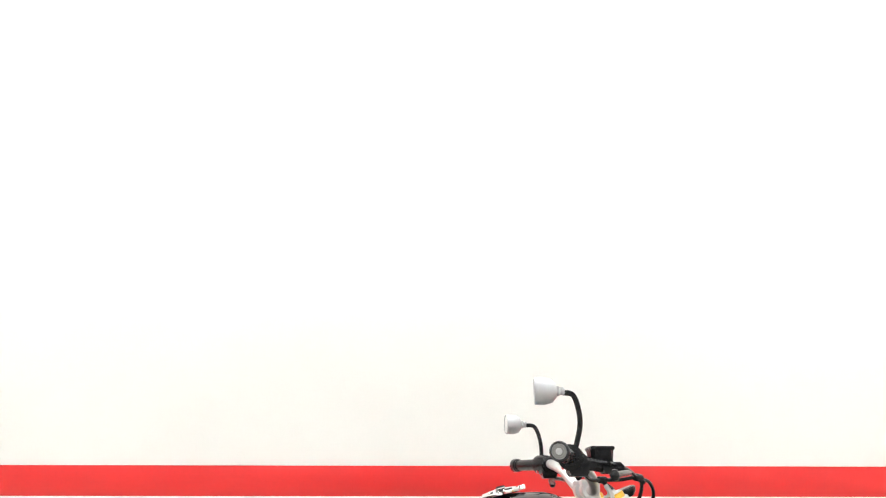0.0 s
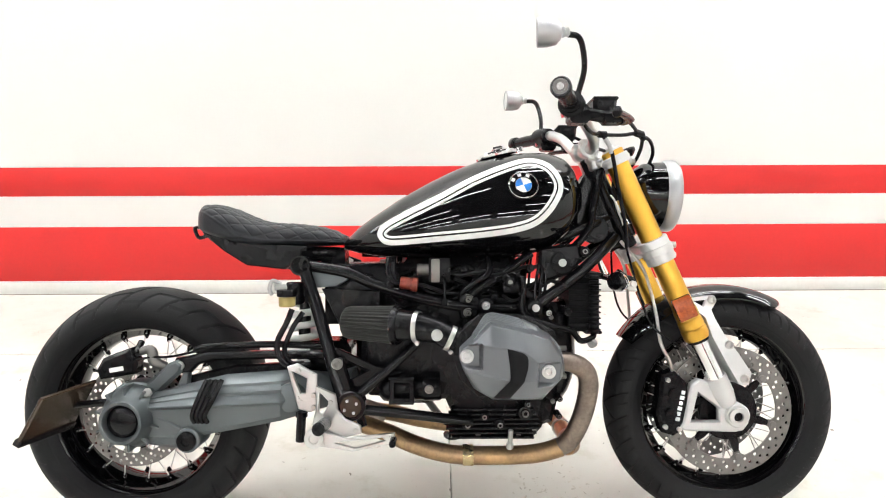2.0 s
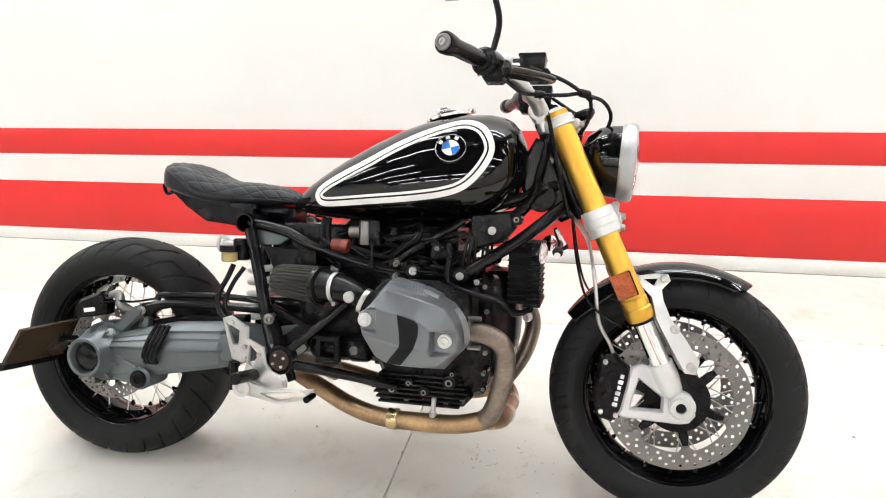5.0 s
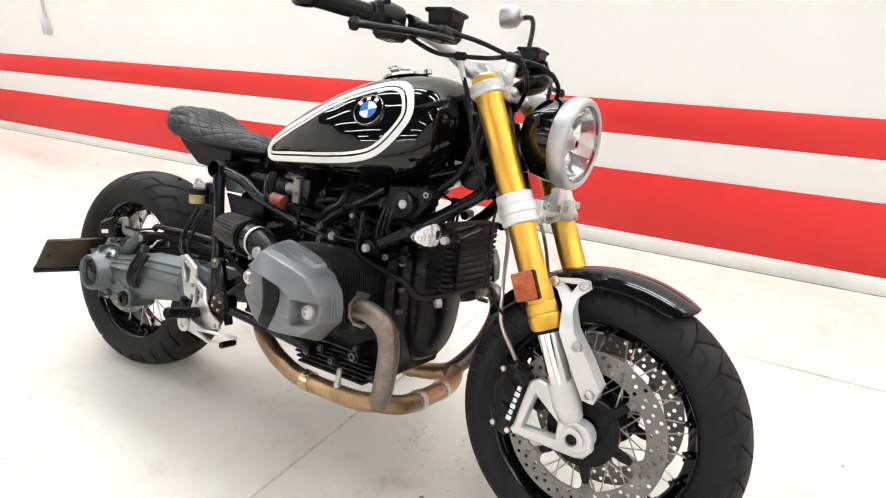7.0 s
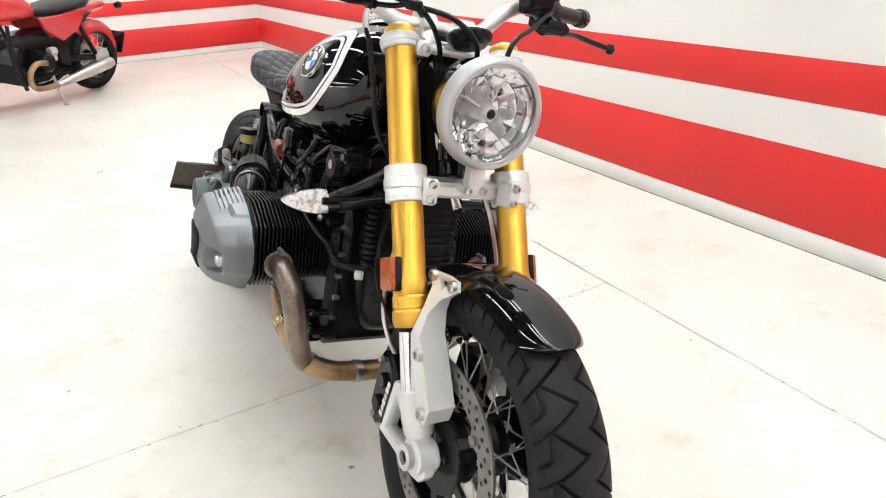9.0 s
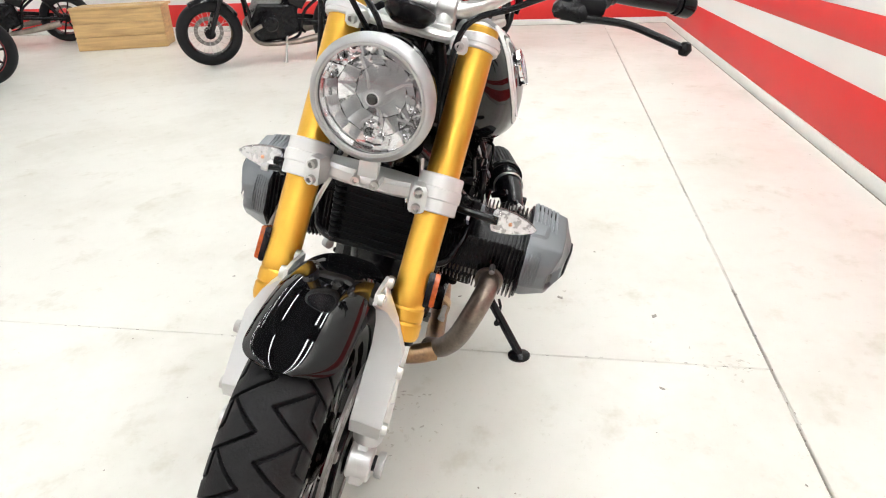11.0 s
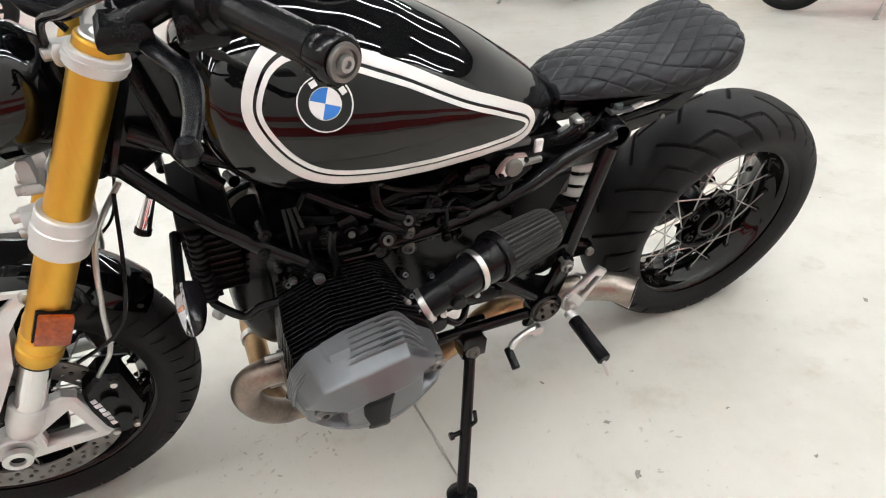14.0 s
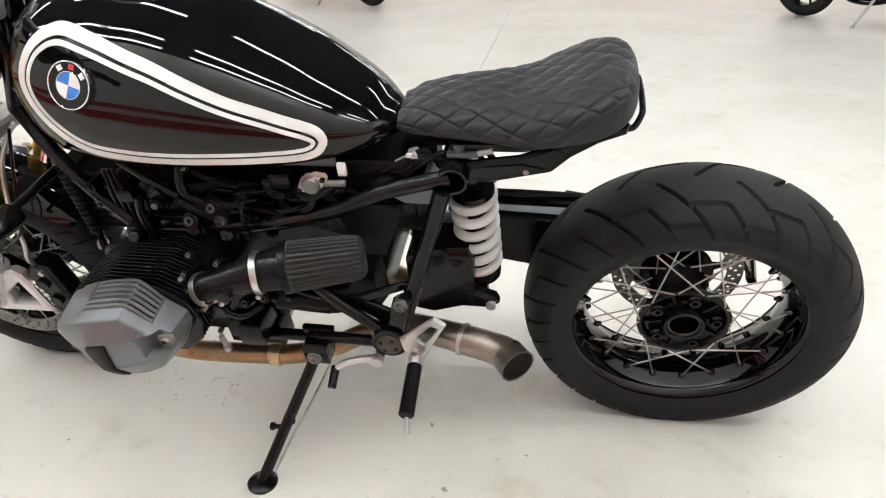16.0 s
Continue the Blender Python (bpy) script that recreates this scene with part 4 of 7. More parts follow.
for i in range(nx):
    x = -0.616 + 0.376 * (i / (nx - 1)) ** 1.35
    zt, zb, w = (float(np.mean([np.interp(min(max(x + dx * min(1, (x + 0.617) / 0.03), -0.616), -0.240), SX, q) for dx in (-0.012, -0.006, 0, 0.006, 0.012)])) for q in (ST, SB, SW))
    bun = min(1, max(0, (-0.41 - x) / 0.09))
    py = w * np.sign(ca) * np.abs(ca) ** (0.68 - 0.10 * bun)
    zw = zb + 0.30 * (zt - zb)
    pz = zw + np.where(sa > 0, zt - zw, zw - zb) * np.sign(sa) * np.abs(sa) ** (0.85 - 0.20 * bun)
    way = np.concatenate([[0], np.cumsum(np.hypot(np.diff(py), np.diff(pz)))])
    even = np.arange(nr) / nr * way[-1]
    yy, zz, sn = np.interp(even, way, py), np.interp(even, way, pz), np.interp(even, way, sa)
    step = np.hypot(np.diff(yy), np.diff(zz))
    run = np.concatenate([[0], np.cumsum(step)])
    total = run[-1] + math.hypot(yy[0] - yy[-1], zz[0] - zz[-1])
    run = np.minimum(run, total - run) * np.where(np.arange(nr) < nr / 2, 1, -1)
    ty, tz = np.roll(yy, -1) - np.roll(yy, 1), np.roll(zz, -1) - np.roll(zz, 1)
    ln = np.hypot(ty, tz) + 1e-9
    ny, nz = tz / ln, -ty / ln
    g1, g2 = (x / 0.054 + run / 0.037) % 1.0, (x / 0.054 - run / 0.037) % 1.0
    e1, e2 = np.minimum(g1, 1 - g1), np.minimum(g2, 1 - g2)
    near = np.minimum(e1, e2)
    seam = 0.02 + 0.5 * min(1, max(0, (-0.50 - x) / 0.09))
    low = np.clip((sn - seam) / 0.12, 0, 1) * min(1, max(0, (x + 0.608) / 0.010))
    h = low * (0.0034 * np.sqrt(np.clip(4 * e1 * e2, 0, 1)) - 0.0030 * np.clip(1 - near / 0.060, 0, 1)) + 0.0022 * np.exp(-((sn - seam + 0.05) / 0.05) ** 2)
    rings.append([(x, float(b), float(c)) for b, c in zip(yy + ny * h, zz + nz * h)])
part("seat_base", box((-0.345, 0, 0.702), (0.17, 0.09, 0.030), 0.008) + box((-0.27, 0, 0.690), (0.06, 0.07, 0.05), 0.008), PLASTIC, bike)
lk = part("seat_lock", box((-0.352, 0.086, 0.705), (0.050, 0.020, 0.008), 0.002) + at(cyl(0.009, 0.014, 14), (-0.346, 0.086, 0.712), (0, 0, 1)), ARM, bike, "dull metal seat latch")
part("latch_pin", bar((-0.375, 0.088, 0.706), (-0.400, 0.088, 0.712), 0.005), GREY, lk)
fb = part("fuse_block", box((-0.270, 0.078, 0.690), (0.018, 0.022, 0.024), 0.003, Matrix.Rotation(0.35, 4, "Y")) + box((-0.250, 0.080, 0.672), (0.022, 0.016, 0.028), 0.003, Matrix.Rotation(0.5, 4, "Y")), GREY, bike, "small grey electrical connector")
part("connector_clip", box((-0.264, 0.090, 0.700), (0.010, 0.006, 0.006), 0.001), BWHITE, fb)
for k in range(4):
    part("wire_loom", tube([(-0.215, 0.070 + 0.008 * k, 0.655 + 0.006 * k), (-0.250, 0.090, 0.662 + 0.008 * k), (-0.290, 0.094 - 0.006 * k, 0.690 + 0.004 * k), (-0.318, 0.080, 0.700 - 0.010 * k), (-0.350, 0.060, 0.690)], 0.0042 + 0.001 * (k % 2), 8), PLASTIC, bike)
seat = part("seat", loft(rings), LEATHER, bike, "black quilted leather solo seat", angle=80)
tb = part("tail_arm", prism([(-0.345, 0.652), (-0.3875, 0.648), (-0.491, 0.673), (-0.520, 0.702), (-0.560, 0.729), (-0.600, 0.746), (-0.602, 0.762), (-0.560, 0.752), (-0.500, 0.724), (-0.440, 0.700), (-0.350, 0.686)], 0.074, 0.090, bevel=0.005), PLASTIC, bike, "black subframe arm under the seat")
part("arm_web", prism([(-0.360, 0.664), (-0.388, 0.660), (-0.480, 0.682), (-0.445, 0.690), (-0.360, 0.678)], 0.089, 0.0925, bevel=0.001), SATIN, tb)
part("arm_screw", at(cyl(0.005, 0.006, 10), (-0.452, 0.092, 0.676), Y), DISC, tb)
part("tail_panel", prism([(-0.606, 0.774), (-0.575, 0.762), (-0.401, 0.724), (-0.345, 0.716), (-0.345, 0.690), (-0.387, 0.660), (-0.486, 0.671), (-0.542, 0.706), (-0.596, 0.750)], -0.056, -0.070, bevel=0.004), PLASTIC, bike)
part("seat_pan", loft([[(x, y * w, z) for y, z in ((-1, zz + 0.012), (1, zz + 0.012), (1, zz), (-1, zz))] for x, w, zz in ((-0.604, 0.06, 0.765), (-0.57, 0.088, 0.748), (-0.45, 0.09, 0.712), (-0.33, 0.085, 0.708))]), PLASTIC, bike)
part("tail_bar", tube([(-0.575, -0.062, 0.752), (-0.600, -0.062, 0.742), (-0.612, -0.060, 0.744), (-0.620, -0.058, 0.762), (-0.622, -0.045, 0.767), (-0.623, 0.0, 0.768), (-0.622, 0.045, 0.767), (-0.620, 0.058, 0.762), (-0.612, 0.060, 0.744), (-0.600, 0.062, 0.742), (-0.575, 0.062, 0.752)], 0.005, 10), SATIN, bike)

# frame
def pair(name, pts, r, material, label="", n=12, k=6):
    for s in SIDE:
        part(name, tube([(x, s * y, z) for x, y, z in pts], r, n, k), material, bike, label)


ct = part("cross_tube", [], SATIN, bike, "open-ended black frame cross tube")
ct.data = mesh("cross_tube", at(lathe([(0.0, -0.09), (0.020, -0.09), (0.0205, -0.132), (0.0245, -0.132), (0.025, -0.128), (0.025, 0.117), (0.0245, 0.121), (0.0205, 0.121), (0.020, 0.085), (0.0, 0.09)], 28, False), (-0.337, 0, 0.672), Y), SATIN)
pair("frame_rail", [(-0.330, 0.108, 0.672), (-0.223, 0.130, 0.655), (-0.141, 0.140, 0.622), (-0.032, 0.142, 0.590), (0.080, 0.135, 0.570), (0.20, 0.13, 0.565)], 0.014, SATIN, "bent black frame rail")
part("frame_downtube", tube([(-0.325, -0.122, 0.655), (-0.280, -0.150, 0.531), (-0.247, -0.170, 0.421), (-0.222, -0.180, 0.345)], 0.0155, 12), SATIN, bike, "straight black rear frame tube")
part("frame_downtube", tube([(-0.320, 0.122, 0.655), (-0.281, 0.139, 0.531), (-0.246, 0.156, 0.421), (-0.222, 0.172, 0.345)], 0.0155, 12), SATIN, bike, "straight black rear frame tube")
pair("frame_strut", [(-0.205, 0.178, 0.350), (-0.120, 0.172, 0.420), (-0.045, 0.160, 0.490)], 0.011, SATIN, k=1)
pair("lower_rail", [(-0.200, 0.180, 0.332), (-0.061, 0.165, 0.314), (0.085, 0.150, 0.292)], 0.012, SATIN)
pair("head_tube_brace", [(0.462, 0.045, 0.742), (0.360, 0.105, 0.655), (0.235, 0.150, 0.572)], 0.0145, SATIN, "diagonal black frame tube to the steering head", k=3)
pair("upper_brace", [(0.440, 0.040, 0.790), (0.30, 0.085, 0.735), (0.16, 0.10, 0.700)], 0.013, SATIN, k=3)
pair("tank_brace", [(0.075, 0.140, 0.596), (0.150, 0.135, 0.645), (0.230, 0.120, 0.700)], 0.010, SATIN, k=1)
for s in SIDE:
    pv = part("pivot_plate", at(lathe([(0.0, 0.016), (0.0335, 0.016), (0.0360, 0.013), (0.0360, -0.016), (0.0, -0.016)], 36), (-0.205, s * 0.178, 0.341), Y * s) + prism([(-0.256, 0.448), (-0.238, 0.456), (-0.222, 0.444), (-0.200, 0.372), (-0.236, 0.362)], s * 0.160, s * 0.184, bevel=0.006) + prism([(-0.200, 0.320), (-0.176, 0.322), (-0.168, 0.292), (-0.186, 0.284)], s * 0.168, s * 0.184, bevel=0.004), SATIN, bike, "black frame pivot with a round cap")
    part("pivot_cap", at(lathe([(0.0, 0.003), (0.024, 0.003), (0.0265, 0.0), (0.027, -0.01)], 32), (-0.205, s * 0.195, 0.341), Y * s), PLATE, pv, "round dark pivot cap")
    for i in range(4):
        a = i * math.pi / 2 + 0.5
        part("bolt", at(cyl(0.0035, 0.006, 8), (-0.205 + 0.016 * math.cos(a), s * 0.199, 0.341 + 0.016 * math.sin(a)), Y), GREY if s < 0 else CAST, pv)
    part("bolt", at(lathe([(0.0, 0.002), (0.004, 0.002), (0.005, 0.006), (0.008, 0.006), (0.009, 0.001), (0.0135, 0.0), (0.014, -0.02)], 18), (-0.238, s * 0.186, 0.440), Y * s), DISC, pv)
    part("frame_web", prism([(-0.262, 0.470), (-0.240, 0.474), (-0.150, 0.432), (-0.118, 0.424), (-0.128, 0.408), (-0.190, 0.362), (-0.228, 0.372)], s * 0.150, s * 0.160, [[(-0.240, 0.455), (-0.165, 0.420), (-0.215, 0.395), (-0.228, 0.398)]], 0.003), SATIN, bike)
    part("engine_mount", at(lathe([(0.0, 0.008), (0.009, 0.008), (0.010, 0.004), (0.017, 0.003), (0.022, -0.02)], 20), (0.235, s * 0.168, 0.571), Y * s), CAST, bike)
    part("mount_bolt", at(cyl(0.009, 0.012, 12), (0.235, s * 0.178, 0.571), Y), GREY if s < 0 else ARM, bike)
    part("frame_gusset", prism([(-0.325, 0.652), (-0.300, 0.662), (-0.215, 0.640), (-0.250, 0.618), (-0.305, 0.616)], s * 0.10, s * 0.112, bevel=0.003), ARM, bike)

# head cover: a cast shell with flat facets, a raised band and two bolt pockets
EDGE = [(0.052, 0.500), (0.0757, 0.517), (0.114, 0.5555), (0.156, 0.5465), (0.198, 0.5365), (0.239, 0.5225), (0.2615, 0.488), (0.268, 0.462), (0.264, 0.432), (0.226, 0.398), (0.172, 0.397), (0.119, 0.399), (0.090, 0.411), (0.068, 0.445), (0.053, 0.468)]
RIM = [(0.050, 0.497), (0.0774, 0.5225), (0.110, 0.5685), (0.150, 0.5655), (0.1848, 0.557), (0.2465, 0.527), (0.2712, 0.4955), (0.2785, 0.462), (0.2775, 0.435), (0.231, 0.3825), (0.175, 0.3815), (0.1223, 0.383), (0.080, 0.408), (0.058, 0.447), (0.0483, 0.475)]


def smooth01(v):
    v = min(max(v, 0.0), 1.0)
    return v * v * (3 - 2 * v)


def cover_depth(x, z):
    """How far the head cover stands out at a place of its face."""
    zc = float(np.interp(x, (0.05, 0.0757, 0.1466, 0.1835, 0.2172, 0.24), (0.516, 0.515, 0.509, 0.500, 0.473, 0.462)))
    zl = float(np.interp(x, (0.05, 0.0754, 0.154, 0.2132, 0.26), (0.458, 0.4557, 0.4435, 0.441, 0.441)))
    zt = float(np.interp(x, (0.05, 0.0757, 0.114, 0.198, 0.239, 0.262), (0.500, 0.517, 0.5555, 0.5365, 0.5225, 0.488)))
    yt = float(np.interp(x, (0.05, 0.0757, 0.114, 0.198, 0.239, 0.262), (0.345, 0.352, 0.3555, 0.356, 0.3545, 0.343)))
    b = 0.377 - 3.4 * (x - 0.155) ** 2
    if z >= zc:
        h = b + (yt - b) * min((z - zc) / max(zt - zc, 0.004), 1.2)
    elif z >= zl:
        h = b - 0.0012 * smooth01((zc - z) / 0.004) - 0.0012 * (zc - z) / max(zc - zl, 0.01)
    else:
        t = (zl - z) / 0.045
        h = b - 0.0024 + 0.0024 * smooth01(t / 0.06) - 0.019 * t
    for d in (max(0.217 - x, abs(z - 0.4495) - 0.0205), max(x - 0.0905, abs(z - 0.4875) - 0.0215)):
        h = min(h, 0.336 + max(h - 0.336, 0) * smooth01(d / 0.006))
    return h


def cover_shell(dx, s):
    fine = 10
    edge, rim = [], []
    for lp, out in ((EDGE, edge), (RIM, rim)):
        for i in range(len(lp)):
            a, b = lp[i], lp[(i + 1) % len(lp)]
            out += [(a[0] + (b[0] - a[0]) * k / fine, a[1] + (b[1] - a[1]) * k / fine) for k in range(fine)]
    cx, cz = 0.158, 0.472
    rings = [[(x + dx, s * 0.280, z) for x, z in rim], [(x + dx, s * 0.292, z) for x, z in rim]]
    tops = [cover_depth(x, z) for x, z in edge]
    rings.append([(x + (u - x) * 0.10 + dx, s * (0.292 + (h - 0.292) * 0.10 + 0.002), z + (v - z) * 0.10) for (x, z), (u, v), h in zip(rim, edge, tops)])
    rings.append([(x + (u - x) * 0.95 + dx, s * (h - 0.007), z + (v - z) * 0.95) for (x, z), (u, v), h in zip(rim, edge, tops)])
    for k in (1.0, 0.985, 0.965, *np.linspace(0.94, 0.03, 42)):
        ring_now = []
        for x, z in edge:
            u, v = cx + (x - cx) * k, cz + (z - cz) * k
            ring_now.append((u + dx, s * (cover_depth(u, v) - (0.0035 if k == 1.0 else 0.0008 if k > 0.98 else 0.0)), v))
        rings.append(ring_now)
    return loft(rings)


# engine
block = prism([(-0.150, 0.560), (-0.02, 0.600), (0.16, 0.610), (0.255, 0.585), (0.275, 0.540), (0.276, 0.330), (0.262, 0.265), (0.240, 0.240), (0.06, 0.242), (0.02, 0.335), (-0.170, 0.345), (-0.195, 0.385), (-0.190, 0.480)], -0.118, 0.118, bevel=0.020)
block += prism([(0.22, 0.590), (0.280, 0.582), (0.300, 0.545), (0.302, 0.330), (0.288, 0.275), (0.22, 0.255)], -0.103, 0.103, bevel=0.014)
engine = part("engine", block, CAST, bike, "black air-cooled flat twin engine with grey head covers")
shell = []
for z, xf, hw in ((0.575, 0.362, 0.080), (0.560, 0.374, 0.088), (0.520, 0.384, 0.094), (0.480, 0.390, 0.097), (0.440, 0.392, 0.097), (0.405, 0.390, 0.094), (0.370, 0.384, 0.088), (0.340, 0.373, 0.078), (0.318, 0.358, 0.066), (0.304, 0.340, 0.052), (0.298, 0.322, 0.036)):
    a0, b0 = 0.075 * (xf - 0.315) / 0.077, 0.086 * hw / 0.097
    shell.append([(0.290 + (a0 if math.cos(a) > 0 else 0.03) * math.cos(a), 0.010 + b0 * math.copysign(abs(math.sin(a)) ** 0.9, math.sin(a)), z) for a in (2 * math.pi * i / 40 for i in range(40))])
part("front_cover", loft(shell), PLASTIC, engine, "smooth rounded black front engine cover", angle=50)
for s in SIDE:
    for bx, bz, by in ((0.284, 0.540, 0.103), (0.290, 0.480, 0.103), (0.290, 0.430, 0.103), (0.290, 0.380, 0.103), (0.288, 0.330, 0.103), (0.24, 0.262, 0.118), (0.20, 0.25, 0.118), (0.10, 0.25, 0.118)):
        part("case_bolt", at(cyl(0.006, 0.014, 8), (bx, s * by, bz), Y), DISC, engine)
    for i in range(7 if s < 0 else 0):
        part("sump_fin", box((0.135, s * 0.122, 0.248 + i * 0.0115), (0.24 - 0.012 * abs(i - 3), 0.030, 0.0055), 0.001), CAST, engine)
    if s < 0:
        sc = part("starter_cover", at(lathe([(0.0, -0.075), (0.020, -0.075), (0.030, -0.066), (0.033, -0.050), (0.033, 0.030), (0.036, 0.034), (0.036, 0.070), (0.033, 0.074), (0.0, 0.074)], 32), (-0.066, -0.136, 0.374), (1, 0, 0.05)), PLASTIC, engine, "black round starter housing")
        for z in (0.404, 0.346):
            part("starter_flange", box((-0.086, -0.172, z), (0.060, 0.024, 0.008), 0.002), PLASTIC, sc)
        part("cover_bolt", at(lathe([(0.0, 0.003), (0.005, 0.003), (0.0065, 0.006), (0.010, 0.006), (0.011, 0.0)], 16), (-0.020, s * 0.170, 0.376), Y * s), DISC, engine)
        part("starter_bracket", prism([(-0.115, 0.405), (-0.055, 0.405), (-0.055, 0.345), (-0.115, 0.345)], s * 0.165, s * 0.182, [[(-0.102, 0.392), (-0.068, 0.392), (-0.068, 0.358), (-0.102, 0.358)]], 0.003), PLASTIC, engine)
    else:
        part("sump_lug", box((0.075, 0.150, 0.330), (0.05, 0.09, 0.06), 0.008) + box((0.10, 0.118, 0.275), (0.12, 0.05, 0.07), 0.010), CAST, engine)
        sm = part("starter_motor", at(lathe([(0.0, -0.066), (0.016, -0.066), (0.019, -0.062), (0.0195, -0.048), (0.022, -0.046), (0.022, 0.040), (0.0235, 0.042), (0.0235, 0.058), (0.020, 0.062), (0.0, 0.062)], 28), (-0.045, 0.150, 0.402), (1, 0, 0.06)), PLASTIC, engine, "black round starter motor")
        part("starter_lug", at(cyl(0.0065, 0.022, 12), (0.012, 0.166, 0.424), Y), CAST, sm)
        part("starter_lug", at(cyl(0.0065, 0.022, 12), (-0.020, 0.166, 0.428), Y), CAST, sm)
        part("starter_wire", tube([(-0.100, 0.155, 0.405), (-0.085, 0.165, 0.425), (-0.050, 0.162, 0.432), (-0.020, 0.155, 0.440), (0.020, 0.140, 0.470)], 0.0045, 8), PLASTIC, sm)
    dx = 0.0 if s < 0 else 0.045
    # barrel fins
    cx, cz = 0.158 + dx, 0.480 if s < 0 else 0.487
    oc = [(0.049, 0.524), (0.092, 0.565), (0.148, 0.568), (0.228, 0.545), (0.265, 0.506), (0.279, 0.440), (0.256, 0.404), (0.203, 0.386), (0.091, 0.388), (0.054, 0.424), (0.036, 0.474)]
    fo = [(0.060, 0.535), (0.100, 0.563), (0.190, 0.563), (0.262, 0.530), (0.275, 0.430), (0.245, 0.395), (0.085, 0.395), (0.052, 0.425)]
    for i in range(20):
        y = 0.120 + i * (0.0083 if s < 0 else 0.0086)
        k = 0.88 + 0.12 * min(1, i / 12)
        part("cooling_fin", prism([(cx + (x - 0.158) * k, cz + (z - 0.48) * k * (1.0 if s < 0 else 0.93)) for x, z in fo], s * y, s * (y + 0.0034), bevel=0.0008), CAST, engine)
    part("cylinder_barrel", prism([(cx + (x - 0.158) * 0.72, cz + (z - 0.48) * 0.72) for x, z in fo], s * 0.10, s * 0.282, bevel=0.002), CAST, engine, "black finned cylinder barrel")
    part("head_flange", prism([(x + dx, z if s < 0 else 0.489 + (z - 0.478) * 0.90) for x, z in shrink(oc, -0.002)], s * (0.2805 if s < 0 else 0.2865), s * (0.2865 if s < 0 else 0.2925), bevel=0.002), CAST, engine)
    # head cover: a lofted shell with a raised centre
    cov = part("head_cover", cover_shell(dx, s), ENGINE, engine, "grey painted cylinder head cover", angle=40)
    foot = 0.401 if s < 0 else 0.405
    rows = []
    for k in range(17):
        t = k / 16
        z = 0.5085 + (foot - 0.5085) * t
        xl = float(np.interp(z, (0.398, 0.443, 0.471, 0.509), (0.116 if s < 0 else 0.146, 0.153, 0.1515, 0.146)))
        xr = float(np.interp(z, (0.398, 0.439, 0.470, 0.490, 0.500, 0.509), (0.150 if s < 0 else 0.180, 0.181, 0.190, 0.190, 0.186, 0.162)))
        zr = z - 0.004 * (1 - t)
        cols = [(xl + (xr - xl) * q / 6, z + (zr - z) * q / 6) for q in range(7)]
        face = [(x + dx, s * (cover_depth(x, zz) + (0.0056 if 0 < q < 6 and 0 < k < 16 else 0.0036)), zz) for q, (x, zz) in enumerate(cols)]
        rows.append(face + [(x + dx, s * (cover_depth(x, zz) - 0.008), zz) for x, zz in cols[::-1]])
    pg = loft(rows)
    part("plug_cover", pg, COOLER, cov, "black plug cover")
    seats = ((0.064, 0.486, 0.338), (0.2385, 0.4525, 0.339))
    def roof(y, lift):
        k = min(max((y - 0.290) / 0.066, 0), 1)
        up = [(a[0] + (b[0] - a[0]) * k, a[1] + (b[1] - a[1]) * k) for a, b in zip(RIM[1:5], EDGE[1:5])]
        up[0] = (up[0][0] + 0.4 * (up[1][0] - up[0][0]) * 0.4, up[0][1] + 0.4 * (up[1][1] - up[0][1]) * 0.4)
        return [(x + dx, s * y, z + lift - 0.0025) for x, z in up]
    for i in range(6):
        line = curve(roof(0.2850 + i * 0.0092, 0.0), 5)
        line[0], line[-1] = line[0] - Vector((0.004, 0, 0.004)), line[-1] + Vector((0.006, 0, -0.006))
        part("cover_rib", loft([[(q.x, q.y + s * 0.0035, q.z - 0.008), (q.x, q.y + s * 0.0033, q.z + 0.0035), (q.x, q.y + s * 0.0025, q.z + 0.0052), (q.x, q.y - s * 0.0025, q.z + 0.0052), (q.x, q.y - s * 0.0033, q.z + 0.0035), (q.x, q.y - s * 0.0035, q.z - 0.008)] for q in line]), ENGINE, cov, angle=25)
    # thin black bars put the shade of the grooves between the ribs
    for i in range(5):
        part("rib_shade", tube(roof(0.2896 + i * 0.0092, -0.0005), 0.0022, 8, 3), CAST, cov, "thin black bar for the shade between cover ribs")
    part("cover_step", loft([[(0.188 + dx, s * 0.282, 0.559), (0.222 + dx, s * 0.282, 0.544), (0.236 + dx, s * 0.282, 0.525), (0.19 + dx, s * 0.282, 0.525)], [(0.188 + dx, s * 0.312, 0.556), (0.218 + dx, s * 0.308, 0.543), (0.232 + dx, s * 0.306, 0.525), (0.19 + dx, s * 0.312, 0.525)], [(0.192 + dx, s * 0.328, 0.541), (0.216 + dx, s * 0.324, 0.533), (0.228 + dx, s * 0.322, 0.520), (0.19 + dx, s * 0.328, 0.520)]]), ENGINE, cov, angle=20)
    for i in range(6):
        y = 0.284 + i * 0.0054
        front = ((0.2560, 0.517), (0.2690, 0.497), (0.2775, 0.472), (0.2810, 0.440))
        part("cover_ridge", tube([(x + dx - 0.0006 - max(0, y - 0.290) * 0.16, s * y, z) for x, z in front], [0.0006, 0.0021, 0.0022, 0.0006], 10, 4), ENGINE, cov)
